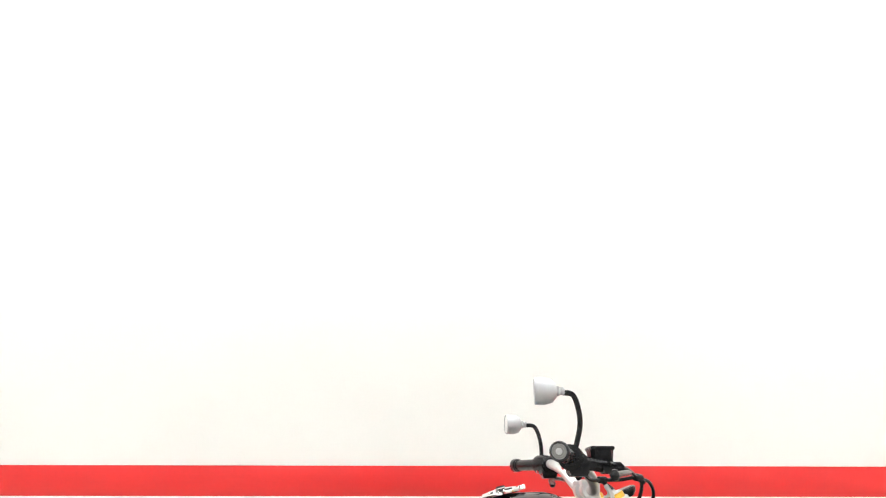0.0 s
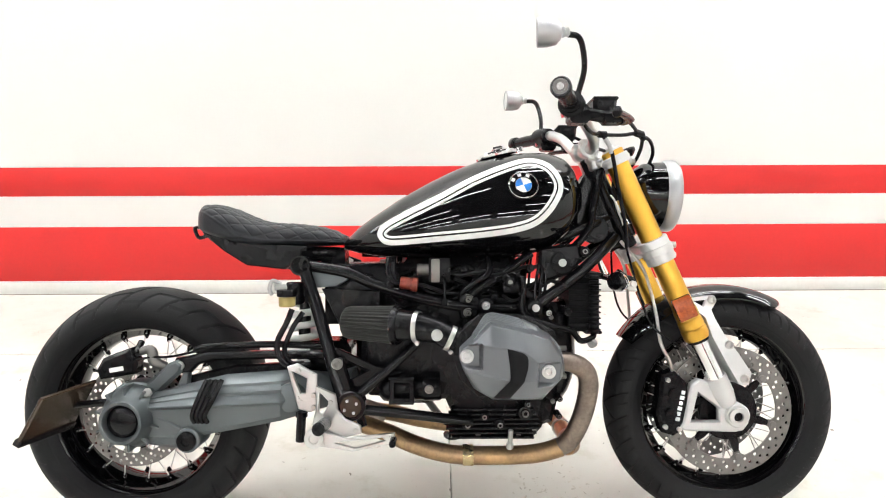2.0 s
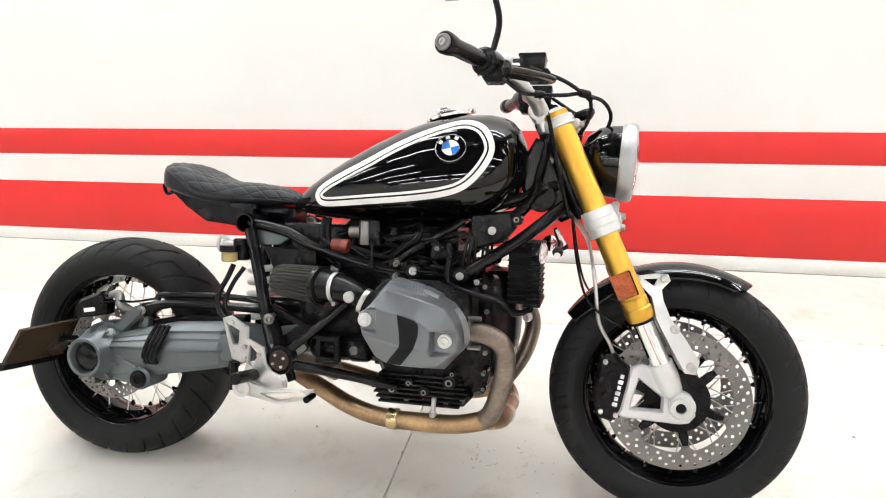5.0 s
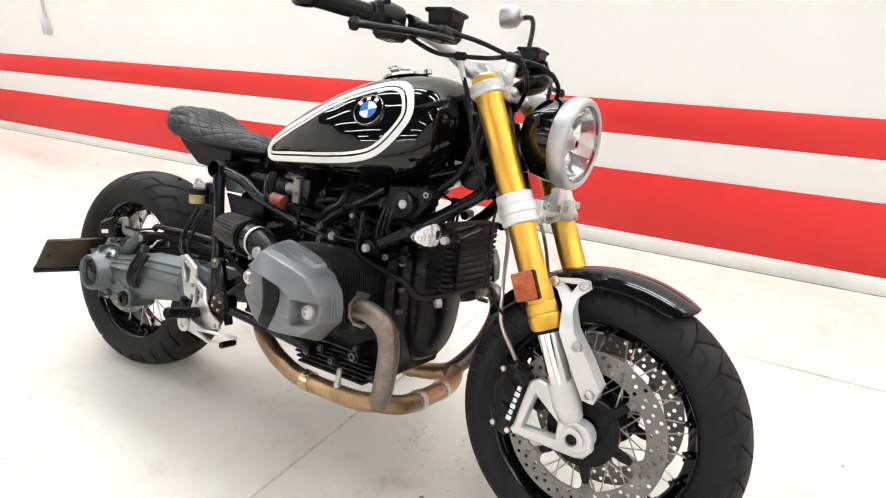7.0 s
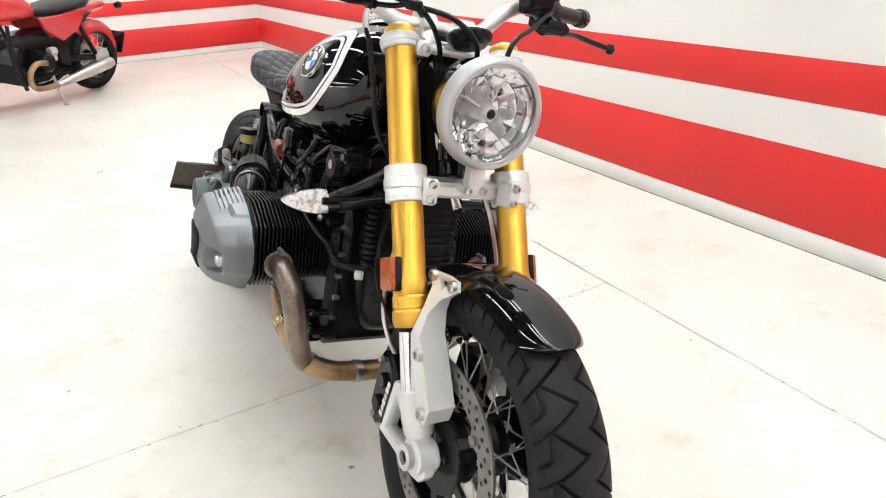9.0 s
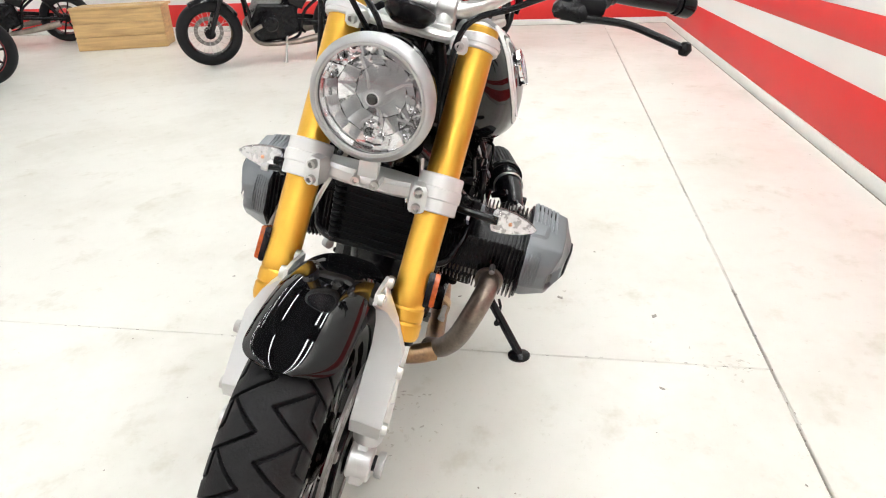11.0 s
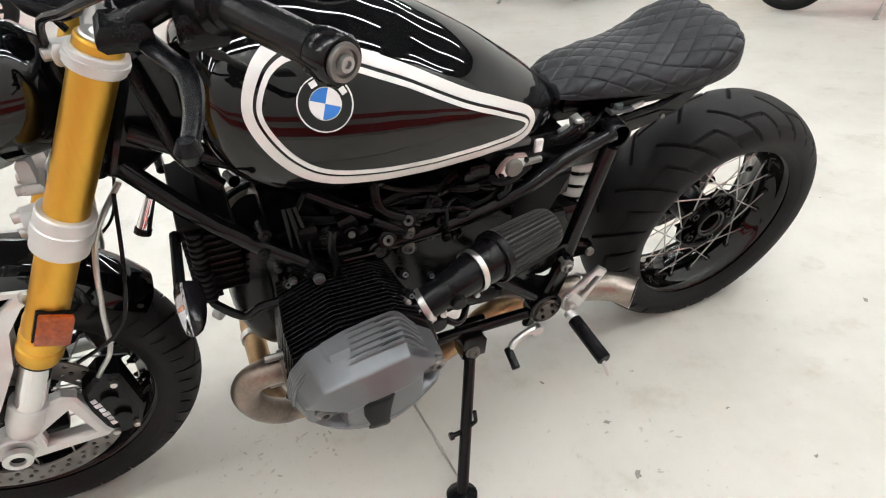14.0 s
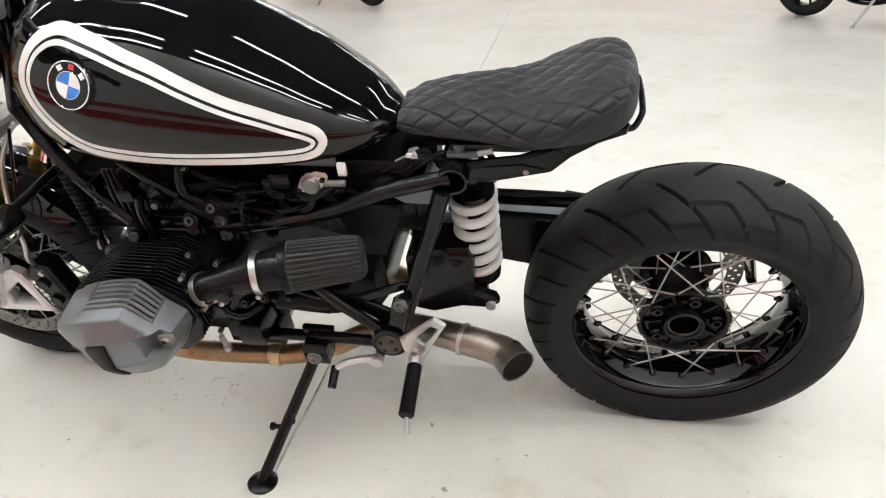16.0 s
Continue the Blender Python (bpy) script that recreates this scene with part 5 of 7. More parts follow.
    for bx, bz, by in [(x + dx, z, y) for x, z, y in seats]:
        part("cover_bolt", at(lathe([(0.0, 0.003), (0.004, 0.003), (0.005, 0.008), (0.0090, 0.008), (0.0105, 0.004), (0.0145, 0.003), (0.015, -0.004)], 24), (bx, s * by, bz), Y * s), ALU if s < 0 else DISC, cov, "head cover bolt")
    mid = Vector((0.2085, 0, 0.4645))
    flat = Matrix.Translation(mid) @ Matrix.Diagonal((0.99, 1, 0.90, 1)) @ Matrix.Translation(-mid)
    cov.matrix_basis = Matrix.Translation((0, -0.005, 0)) if s < 0 else Matrix.Translation((-0.001, 0.011, 0.0240)) @ flat
    # intake: throttle body, hose clamps, cone filter
    off = 0.0 if s < 0 else 0.036
    lift = 0.0 if s < 0 else 0.010
    c1, c2 = Vector((-0.046 + off, s * 0.222, 0.533 + lift)), Vector((0.030 + off + (0.020 if s > 0 else 0.0), s * 0.246, 0.510 + lift))
    f0, f1 = Vector((-0.088 + off, s * 0.208, 0.535 + lift)), Vector((-0.215 + off, s * 0.174, 0.538 + lift))
    fdir = (f1 - f0).normalized()
    part("intake_elbow", tube([(0.085 + dx, s * 0.250, 0.488), c2, (0.0 + off, s * 0.236, 0.525 + lift), c1, f0], [0.027, 0.027, 0.028, 0.034, 0.039], 20), PLASTIC, engine, "black intake elbow")
    for q, d, r in ((c2, Vector((-1, 0, 0.45)), 0.0300), (c1, fdir, 0.0370)):
        cl = part("hose_clamp", at(ring(r, 0.002, 0.011), q, d), STEEL, engine, "bright steel hose clamp")
        part("clamp_screw", at(cyl(0.005, 0.024, 8), q + Vector((0, s * 0.014, -r + 0.002)), Y), STEEL, cl)
    part("sensor_cap", at(cyl(0.013, 0.022, 18), (0.0 + off, s * 0.262, 0.520 + lift), Y), GREY if s < 0 else PLASTIC, engine)
    rgs = []
    for d, r in ((0.0, 0.040), (0.003, 0.0445), (0.014, 0.0445), (0.016, 0.0425), (0.122, 0.0375), (0.134, 0.0355), (0.139, 0.028)):
        lp = []
        for j in range(120):
            a = 2 * math.pi * j / 120
            rr = r + (0.0020 * (1 if (j // 2) % 2 else -1) if 0.015 < d < 0.13 else 0)
            lp.append((rr * math.cos(a), rr * math.sin(a), d))
        rgs.append(lp)
    part("air_filter", at(loft(rgs), f0, fdir), FOAM, engine, "pleated dark cone air filter", angle=20)
    part("filter_collar", at(ring(0.046, 0.006, 0.014), f0 + fdir * 0.006, fdir), PLASTIC, engine)
    # exhaust header
    hd = [(0.262 + dx, s * 0.232, 0.452), (0.305 + dx, s * 0.232, 0.452), (0.342 + dx * 0.7, s * 0.226, 0.430), (0.352 + dx * 0.6, s * 0.215, 0.385), (0.340 + dx * 0.4, s * 0.198, 0.315), (0.316, s * 0.172, 0.252), (0.285, s * 0.142, 0.222)]
    pp = part("exhaust_header", tube(hd, [0.0215, 0.0222, 0.0226, 0.0228, 0.0228, 0.0226, 0.0222], 24, 8), HEADER, bike, "heat-stained steel exhaust header pipe")
    part("header_flange", at(ring(0.030, 0.008, 0.008), (0.272 + dx, s * 0.232, 0.452), (1, 0, 0)), HEADER, pp)
    for k in (-1, 1):
        part("stud", at(cyl(0.006, 0.03, 8), (0.282 + dx, s * 0.232, 0.452 + k * 0.032), (1, 0, 0)), DISC, pp)
    rear = [(0.300, s * 0.158, 0.232), (0.240, s * 0.150, 0.214), (0.150, s * 0.142, 0.207), (0.040, s * 0.134, 0.207), (-0.050, s * 0.118, 0.224), (-0.130, s * 0.092, 0.250), (-0.22, s * 0.06 + 0.03, 0.262)]
    rp = part("exhaust_pipe", tube(rear, 0.0225, 20, 8), PIPE, bike, "bronze-tinted steel exhaust pipe under the engine")
    part("pipe_band", at(ring(0.0258, 0.004, 0.026), (0.074, s * 0.1368, 0.2064), (1, 0, 0)), SLEEVE, rp, "bright bronze pipe sleeve")
    part("probe", bar((0.175, s * 0.150, 0.225), (0.178, s * 0.152, 0.272), 0.006) + bar((0.175, s * 0.150, 0.225), (0.176, s * 0.151, 0.240), 0.009), GREY, rp)
part("crossover_pipe", tube([(0.312, -0.16, 0.235), (0.335, -0.10, 0.222), (0.338, 0, 0.218), (0.335, 0.10, 0.222), (0.312, 0.16, 0.235)], 0.0225, 20), PIPE, bike, "bronze-tinted crossover exhaust pipe")
part("crossover_clamp", at(ring(0.026, 0.004, 0.016), (0.338, -0.05, 0.219), Y) + at(ring(0.026, 0.004, 0.016), (0.338, 0.05, 0.219), Y) + bar((0.333, -0.055, 0.190), (0.333, 0.055, 0.190), 0.004), STEEL, bike)
tip = tube([(-0.15, 0.055, 0.255), (-0.235, 0.088, 0.273), (-0.300, 0.115, 0.288), (-0.345, 0.128, 0.290), (-0.388, 0.135, 0.284), (-0.421, 0.148, 0.282), (-0.447, 0.178, 0.284)], [0.025, 0.027, 0.029, 0.030, 0.031, 0.0335, 0.0365], 32, 8, hollow=0.06)
ex = part("exhaust_tip", tip, PIPE2, bike, "short open turned-out steel exhaust tip")
# black liner stands for the darkness inside the pipe, else lit steel shows
part("tip_bore", at(lathe([(0.0, -0.012), (0.0300, -0.012), (0.0330, -0.0015), (0.0338, -0.0015), (0.0340, -0.036), (0.0, -0.037)], 32), (-0.447, 0.178, 0.284), (-0.60, 0.79, 0.06)), BORE_DARK, ex, "black liner for the unlit bore")
part("tip_clamp", at(ring(0.0330, 0.004, 0.008), (-0.335, 0.126, 0.2905), (-1, 0.25, 0)), STEEL, ex)

# oil cooler
cool = []
for i in range(10):
    z = 0.505 + i * 0.0145
    cool += box((0.374, 0, z), (0.082, 0.165, 0.0034), 0.0008)
cool += box((0.373, 0, 0.570), (0.076, 0.150, 0.140), 0.003) + box((0.395, 0, 0.644), (0.042, 0.176, 0.012), 0.003) + box((0.395, 0, 0.499), (0.042, 0.176, 0.008), 0.003)
for s in SIDE:
    for i in range(12):
        cool += at(cyl(0.013, 0.0075, 14, 0.35), (0.395, s * 0.090, 0.503 + i * 0.0124))
part("oil_cooler", cool, COOLER, bike, "black finned oil cooler behind the fork")
for s in SIDE:
    part("cooler_hose", tube([(0.395, s * 0.088, 0.500), (0.388, s * 0.098, 0.488), (0.352, s * 0.135, 0.486), (0.325, s * 0.150, 0.513), (0.280, s * 0.160, 0.526), (0.215, s * 0.168, 0.548), (0.203, s * 0.168, 0.570), (0.208, s * 0.165, 0.614), (0.203, s * 0.160, 0.645)], 0.0075, 12), PLASTIC, bike, "black oil cooler hose")
    part("hose_fitting", at(cyl(0.011, 0.014, 12), (0.388, s * 0.102, 0.474), (-0.5, s * 0.6, -0.1)), GREY, bike)
    # turn signals
    stem = bar((0.420, s * 0.085, 0.640), (0.428, s * 0.215, 0.637), 0.008)
    YS = [0.203, 0.207, 0.222, 0.245, 0.265, 0.279, 0.287]
    HS = [0.70, 0.98, 1.0, 0.86, 0.60, 0.33, 0.06]

    def leaf(x0, dep, k):
        return loft([[(x0 + dep * h ** 0.6 * math.sin(math.pi * j / 12), s * yy, 0.636 + k * 0.0235 * h * math.cos(math.pi * j / 12)) for j in range(13)] for yy, h in zip(YS, HS)])
    ts = part("turn_signal", leaf(0.421, -0.024, 1.0) + stem, SATIN, bike, "small clear turn signal on a black stalk")
    part("signal_lens", leaf(0.4225, 0.014, 1.0), CLEAR, ts, "clear leaf-shaped turn signal lens").visible_shadow = False
    part("signal_reflector", leaf(0.4215, 0.002, 0.95), SIGNAL, ts)
    part("signal_bulb", at(lathe([(0.0, 0.005), (0.0025, 0.0045), (0.0036, 0.002), (0.003, 0.0)], 14), (0.422, s * 0.238, 0.636), (1, 0, 0)), AMBERLENS, ts)
part("oil_line_connector", bar((0.455, -0.190, 0.636), (0.455, -0.095, 0.652), 0.0085) + bar((0.455, -0.215, 0.632), (0.455, -0.188, 0.636), 0.0055) + at(ring(0.012, 0.004, 0.01), (0.455, -0.185, 0.637), Y), SATIN, bike)
part("connector_tip", at(cyl(0.0075, 0.014, 12), (0.455, -0.220, 0.631), Y), ALU, bike)
ad = part("adjuster", at(lathe([(0.005, 0), (0.007, 0.002), (0.0105, 0.046), (0.0105, 0.050), (0.0, 0.050)], 18), (0.438, 0.041, 0.683), (0.42, 0.26, -0.85)), CHROME, bike)
part("adjuster_ring", at(cyl(0.0125, 0.010, 18), (0.4615, 0.0555, 0.6355), (0.42, 0.26, -0.85)), PLASTIC, ad)

# swing arm, final drive, shock
def oval(x, cy, cz, hy, hz, n=20):
    return [(x, cy + hy * math.copysign(abs(math.cos(a)) ** 0.7, math.cos(a)), cz + hz * math.copysign(abs(math.sin(a)) ** 0.7, math.sin(a))) for a in (2 * math.pi * i / n for i in range(n))]


def arm_section(x):
    """The fluted outer side of the swing arm at x: flutes above a crease, a flat flank below it."""
    zt, zb, zc = (float(np.interp(-x, (0.33, 0.36, 0.51, 0.61, 0.70, 0.73), q)) for q in ((0.421, 0.421, 0.410, 0.386, 0.364, 0.358), (0.311, 0.307, 0.279, 0.262, 0.258, 0.262), (0.352, 0.352, 0.346, 0.342, 0.338, 0.336)))
    k = float(np.interp(-x, (0.33, 0.37, 0.68, 0.73), (0.55, 1.0, 1.0, 0.7)))
    d = zt - zc
    return [(x, -0.110, zt - 0.010), (x, -0.150, zt), (x, -0.110 - 0.056 * k, zt - 0.10 * d), (x, -0.110 - 0.072 * k, zt - 0.30 * d), (x, -0.110 - 0.071 * k, zt - 0.40 * d), (x, -0.110 - 0.081 * k, zt - 0.58 * d), (x, -0.110 - 0.080 * k, zt - 0.68 * d), (x, -0.110 - 0.089 * k, zt - 0.92 * d),
            (x, -0.110 - 0.089 * k, zc), (x, -0.110 - 0.083 * k, zc - 0.006), (x, -0.110 - 0.080 * k, zb + 0.012), (x, -0.110 - 0.070 * k, zb), (x, -0.120, zb + 0.002)]


sw = part("swing_arm", loft([arm_section(x) for x in np.linspace(-0.33, -0.73, 30)]), ARM, bike, "blue-grey cast single-sided swing arm", angle=32)
part("arm_root", loft([oval(-0.215, -0.060, 0.365, 0.070, 0.040), oval(-0.27, -0.105, 0.362, 0.048, 0.040), oval(-0.33, -0.132, 0.364, 0.036, 0.052), oval(-0.36, -0.140, 0.364, 0.036, 0.054)]), ARM, sw)
# black sheet stands for the shade on the arm's inner side
part("arm_inner_shade", prism([(-0.335, 0.432), (-0.50, 0.424), (-0.62, 0.398), (-0.66, 0.350), (-0.62, 0.270), (-0.50, 0.286), (-0.335, 0.316)], -0.092, -0.116, bevel=0.004), CAST, sw, "black sheet standing for shade on the inner flank")
part("arm_boot", at(lathe([(0.0, 0.003), (0.030, 0.003), (0.034, 0.0), (0.035, -0.02)], 28), (-0.350, -0.186, 0.360), -Y), ARM, sw)
fd = at(lathe([(0.0, -0.092), (0.070, -0.092), (0.080, -0.100), (0.082, -0.128), (0.080, -0.146), (0.074, -0.150), (0.072, -0.170), (0.062, -0.190), (0.0545, -0.203), (0.0520, -0.222), (0.0495, -0.227), (0.0430, -0.227), (0.0400, -0.223), (0.0390, -0.200), (0.0, -0.198)], 56), (-0.733, 0, 0.312), Y)
dv = part("final_drive", fd, ARM, bike, "blue-grey cast final drive housing")
for i in range(10):
    a = i * math.pi / 5 + 0.25
    part("drive_web", move(box((0.063, 0, 0), (0.028, 0.050, 0.006), 0.002), Matrix.Translation((-0.733, -0.172, 0.312)) @ Matrix.Rotation(a, 4, "Y")), ARM, dv)
part("drive_cap", at(lathe([(0.0, 0.008), (0.020, 0.0075), (0.0320, 0.005), (0.0375, 0.0), (0.0388, -0.004), (0.0388, -0.02)], 36), (-0.733, -0.212, 0.312), -Y), SATIN, dv, "black cap in the drive housing")
part("drive_flank", prism([(-0.588, 0.237), (-0.640, 0.240), (-0.720, 0.252), (-0.745, 0.300), (-0.700, 0.338), (-0.640, 0.318), (-0.575, 0.285)], -0.125, -0.184, bevel=0.010), ARM, dv)
part("drive_rib", tube([(-0.690, -0.186, 0.326), (-0.645, -0.190, 0.308), (-0.605, -0.192, 0.290)], [0.003, 0.005, 0.004], 8), ARM, dv)
part("drain_plug", at(cyl(0.010, 0.012, 6), (-0.742, -0.165, 0.232), (0, -0.6, -0.8)), STEEL, dv)
part("filler_plug", at(cyl(0.011, 0.012, 6), (-0.690, -0.180, 0.372), (0.2, -0.8, 0.5)), STEEL, dv)
part("drive_lug", bar((-0.588, -0.205, 0.264), (-0.588, -0.12, 0.264), 0.0290, 28), ARM, dv)
part("lug_bolt", at(lathe([(0.0, 0.002), (0.010, 0.002), (0.011, 0.006), (0.022, 0.005), (0.023, 0.0)], 20), (-0.588, -0.206, 0.264), -Y), CAST, dv)
part("drive_lever", prism([(-0.735, 0.366), (-0.700, 0.394), (-0.652, 0.437), (-0.634, 0.443), (-0.620, 0.432), (-0.624, 0.414), (-0.655, 0.386), (-0.690, 0.352)], -0.112, -0.150, bevel=0.007), ARM, dv)
part("drive_lever", prism([(-0.640, 0.370), (-0.622, 0.412), (-0.606, 0.412), (-0.610, 0.370)], -0.118, -0.140, bevel=0.004), ARM, dv)
part("torque_arm", prism([(-0.650, 0.426), (-0.642, 0.446), (-0.615, 0.450), (-0.560, 0.460), (-0.390, 0.463), (-0.245, 0.460), (-0.245, 0.440), (-0.390, 0.443), (-0.545, 0.440), (-0.585, 0.430), (-0.605, 0.410), (-0.628, 0.408)], -0.108, -0.136, bevel=0.006), SATIN, bike, "black torque arm above the swing arm")
part("torque_arm_upper", tube([(-0.600, -0.112, 0.458), (-0.585, -0.112, 0.470), (-0.50, -0.112, 0.474), (-0.392, -0.112, 0.476), (-0.262, -0.115, 0.470)], 0.0085, 12), SATIN, bike)
part("arm_bolt", at(cyl(0.011, 0.012, 14), (-0.630, -0.139, 0.428), Y), GREY, bike)
for i in range(4):
    part("strap", tube([(-0.545 + i * 0.012, -0.19, 0.405), (-0.560 + i * 0.012, -0.206, 0.365), (-0.575 + i * 0.010, -0.204, 0.325), (-0.572 + i * 0.010, -0.196, 0.305)], 0.0055, 8), PLASTIC, bike)
rc = part("rear_caliper", prism([(-0.810, 0.449), (-0.780, 0.462), (-0.745, 0.474), (-0.726, 0.440), (-0.730, 0.412), (-0.775, 0.404), (-0.817, 0.398), (-0.826, 0.420)], -0.110, -0.158, bevel=0.009) + bar((-0.73, -0.15, 0.462), (-0.73, -0.12, 0.485), 0.008), CAST, bike, "black rear brake caliper")
part("caliper_mark", move(box((0, 0, 0), (0.034, 0.001, 0.011), 0.0003), Matrix.Translation((-0.774, -0.1588, 0.424)) @ Matrix.Rotation(radians(-10), 4, "Y")), BWHITE, rc, "white lettering bar")
part("caliper_bracket", tube([(-0.735, -0.14, 0.460), (-0.700, -0.14, 0.468), (-0.690, -0.14, 0.440), (-0.665, -0.13, 0.425)], [0.008, 0.012, 0.014, 0.010], 10), DISC, bike)
part("rear_brake_line", tube([(-0.745, -0.15, 0.470), (-0.730, -0.15, 0.448), (-0.690, -0.150, 0.452), (-0.640, -0.135, 0.452), (-0.52, -0.118, 0.480)], 0.003, 8), PLASTIC, bike)
SA, SBm = Vector((-0.353, 0.014, 0.570)), Vector((-0.360, 0.004, 0.375))
sd = (SBm - SA)
coil = []
turns, nn = 6.0, 130
ax = sd.normalized()
e1 = ax.orthogonal().normalized()
e2 = ax.cross(e1)
for i in range(nn + 1):
    t = i / nn
    a = 2 * math.pi * turns * t
    coil.append(SA + sd * t + (e1 * math.cos(a) + e2 * math.sin(a)) * 0.036)
sp = part("rear_shock", bar(SA - ax * 0.06, SBm + ax * 0.045, 0.016, 20) + at(cyl(0.040, 0.012, 24), SA - ax * 0.008, ax) + at(cyl(0.040, 0.012, 24), SBm + ax * 0.008, ax) + bar(SBm + ax * 0.04 + Vector((0, -0.03, 0)), SBm + ax * 0.04 + Vector((0, 0.03, 0)), 0.014), SATIN, bike, "rear shock absorber with a white coil spring")
part("coil_spring", tube(coil, 0.0094, 12, 1), SPRING, sp, "white painted coil spring")
part("shock_link", tube([(-0.225, 0.05, 0.335), (-0.29, 0.05, 0.345), (-0.345, 0.035, 0.338), (-0.366, 0.03, 0.350)], [0.022, 0.020, 0.022, 0.020], 14) + box((-0.29, 0.02, 0.40), (0.13, 0.10, 0.14), 0.02) + prism([(-0.240, 0.470), (-0.300, 0.470), (-0.335, 0.420), (-0.345, 0.372), (-0.395, 0.352), (-0.402, 0.336), (-0.385, 0.322), (-0.330, 0.322), (-0.270, 0.300), (-0.230, 0.310)], 0.040, 0.072, bevel=0.008), SATIN, bike)
part("link_bolt", at(cyl(0.010, 0.012, 14), (-0.386, 0.074, 0.338), Y), GREY, bike)
part("shock_pot", at(cyl(0.022, 0.055, 20), (-0.352, -0.115, 0.603), (0, 0, 1)) , PLASTIC, bike)
pot = part("brake_fluid_pot", at(lathe([(0.0, -0.012), (0.017, -0.012), (0.020, -0.009), (0.020, 0.012), (0.0, 0.012)], 24), (-0.362, -0.158, 0.586)), FLUID, bike, "amber rear brake fluid pot with black lid")
part("pot_lid", at(cyl(0.0245, 0.016, 24), (-0.362, -0.158, 0.607)), PLASTIC, pot)
part("pot_hose", tube([(-0.350, -0.158, 0.568), (-0.362, -0.165, 0.535), (-0.382, -0.175, 0.490), (-0.372, -0.188, 0.455), (-0.345, -0.195, 0.432)], 0.007, 10), PLASTIC, bike)
part("brake_hose", tube([(-0.325, -0.150, 0.560), (-0.350, -0.160, 0.520), (-0.366, -0.170, 0.470), (-0.345, -0.180, 0.440), (-0.300, -0.185, 0.440)], 0.006, 10), PLASTIC, bike)
part("horn_clip", tube([(-0.385, -0.120, 0.625), (-0.405, -0.125, 0.635), (-0.412, -0.128, 0.615), (-0.405, -0.13, 0.600)], 0.005, 8) + bar((-0.40, -0.125, 0.618), (-0.355, -0.12, 0.618), 0.008), GREY, bike)

# foot controls
pr = part("footrest_bracket", prism([(-0.352, 0.438), (-0.328, 0.446), (-0.282, 0.420), (-0.282, 0.338), (-0.299, 0.330), (-0.326, 0.338), (-0.335, 0.371)], -0.196, -0.206, [[(-0.340, 0.427), (-0.306, 0.410), (-0.309, 0.376), (-0.320, 0.376)]], 0.003)
          + prism([(-0.284, 0.394), (-0.238, 0.374), (-0.232, 0.336), (-0.216, 0.316), (-0.179, 0.300), (-0.177, 0.280), (-0.220, 0.272), (-0.273, 0.276), (-0.293, 0.303), (-0.284, 0.338)], -0.200, -0.210, [[(-0.274, 0.377), (-0.253, 0.355), (-0.268, 0.326), (-0.277, 0.332)]], 0.003), ALU, bike, "machined aluminium footrest bracket with heel guard")
for bx, bz in ((-0.289, 0.372), (-0.289, 0.344), (-0.249, 0.355), (-0.190, 0.289), (-0.324, 0.430)):
    part("bolt", at(cyl(0.006, 0.008, 10), (bx, -0.211, bz), Y), STEEL, pr)
part("footpeg", bar((-0.262, -0.205, 0.305), (-0.262, -0.300, 0.318), 0.0145, 16), PLASTIC, bike, "black rubber footpeg")
pd = part("brake_pedal", prism([(-0.306, 0.285), (-0.273, 0.294), (-0.214, 0.276), (-0.099, 0.287), (-0.097, 0.267), (-0.143, 0.255), (-0.195, 0.244), (-0.241, 0.252), (-0.290, 0.258)], -0.216, -0.226, [[(-0.240, 0.265), (-0.212, 0.268), (-0.128, 0.276), (-0.120, 0.270), (-0.190, 0.252)]], 0.002), ALU, bike, "silver skeleton brake pedal")
part("pedal_tip", bar((-0.102, -0.220, 0.272), (-0.102, -0.262, 0.272), 0.008), PLASTIC, pd)
part("pedal_boss", at(lathe([(0.0, 0.004), (0.010, 0.004), (0.012, 0.008), (0.022, 0.007), (0.023, -0.008)], 24), (-0.285, -0.226, 0.276), -Y), ALU, pd)
part("master_cylinder", bar((-0.318, -0.205, 0.330), (-0.322, -0.205, 0.262), 0.011) + at(cyl(0.014, 0.012, 14), (-0.318, -0.205, 0.326)), SATIN, bike)
pl = part("left_footrest_bracket", prism([(-0.322, 0.420), (-0.301, 0.437), (-0.246, 0.384), (-0.232, 0.373), (-0.236, 0.340), (-0.262, 0.316), (-0.284, 0.345)], 0.196, 0.206, [[(-0.306, 0.409), (-0.295, 0.414), (-0.262, 0.378), (-0.276, 0.362)]], 0.003), ALU, bike, "machined aluminium left footrest bracket")
for bx, bz in ((-0.258, 0.345), (-0.250, 0.322)):
    part("bolt", at(cyl(0.007, 0.010, 10), (bx, 0.209, bz), Y), STEEL, pl)
part("footpeg", bar((-0.258, 0.220, 0.318), (-0.262, 0.325, 0.312), 0.0145, 16) , PLASTIC, bike, "black rubber footpeg")
part("peg_feeler", bar((-0.262, 0.322, 0.306), (-0.264, 0.345, 0.288), 0.004), ALU, bike)
part("peg_hinge", bar((-0.256, 0.200, 0.325), (-0.258, 0.225, 0.318), 0.011), ALU, bike)
sl = part("shift_lever", tube([(-0.180, 0.205, 0.308), (-0.150, 0.212, 0.312), (-0.118, 0.225, 0.312), (-0.104, 0.235, 0.304)], [0.011, 0.007, 0.007, 0.006], 10), ALU, bike, "silver gear shift lever")
part("shift_peg", bar((-0.104, 0.228, 0.306), (-0.104, 0.268, 0.290), 0.0085), PLASTIC, sl)
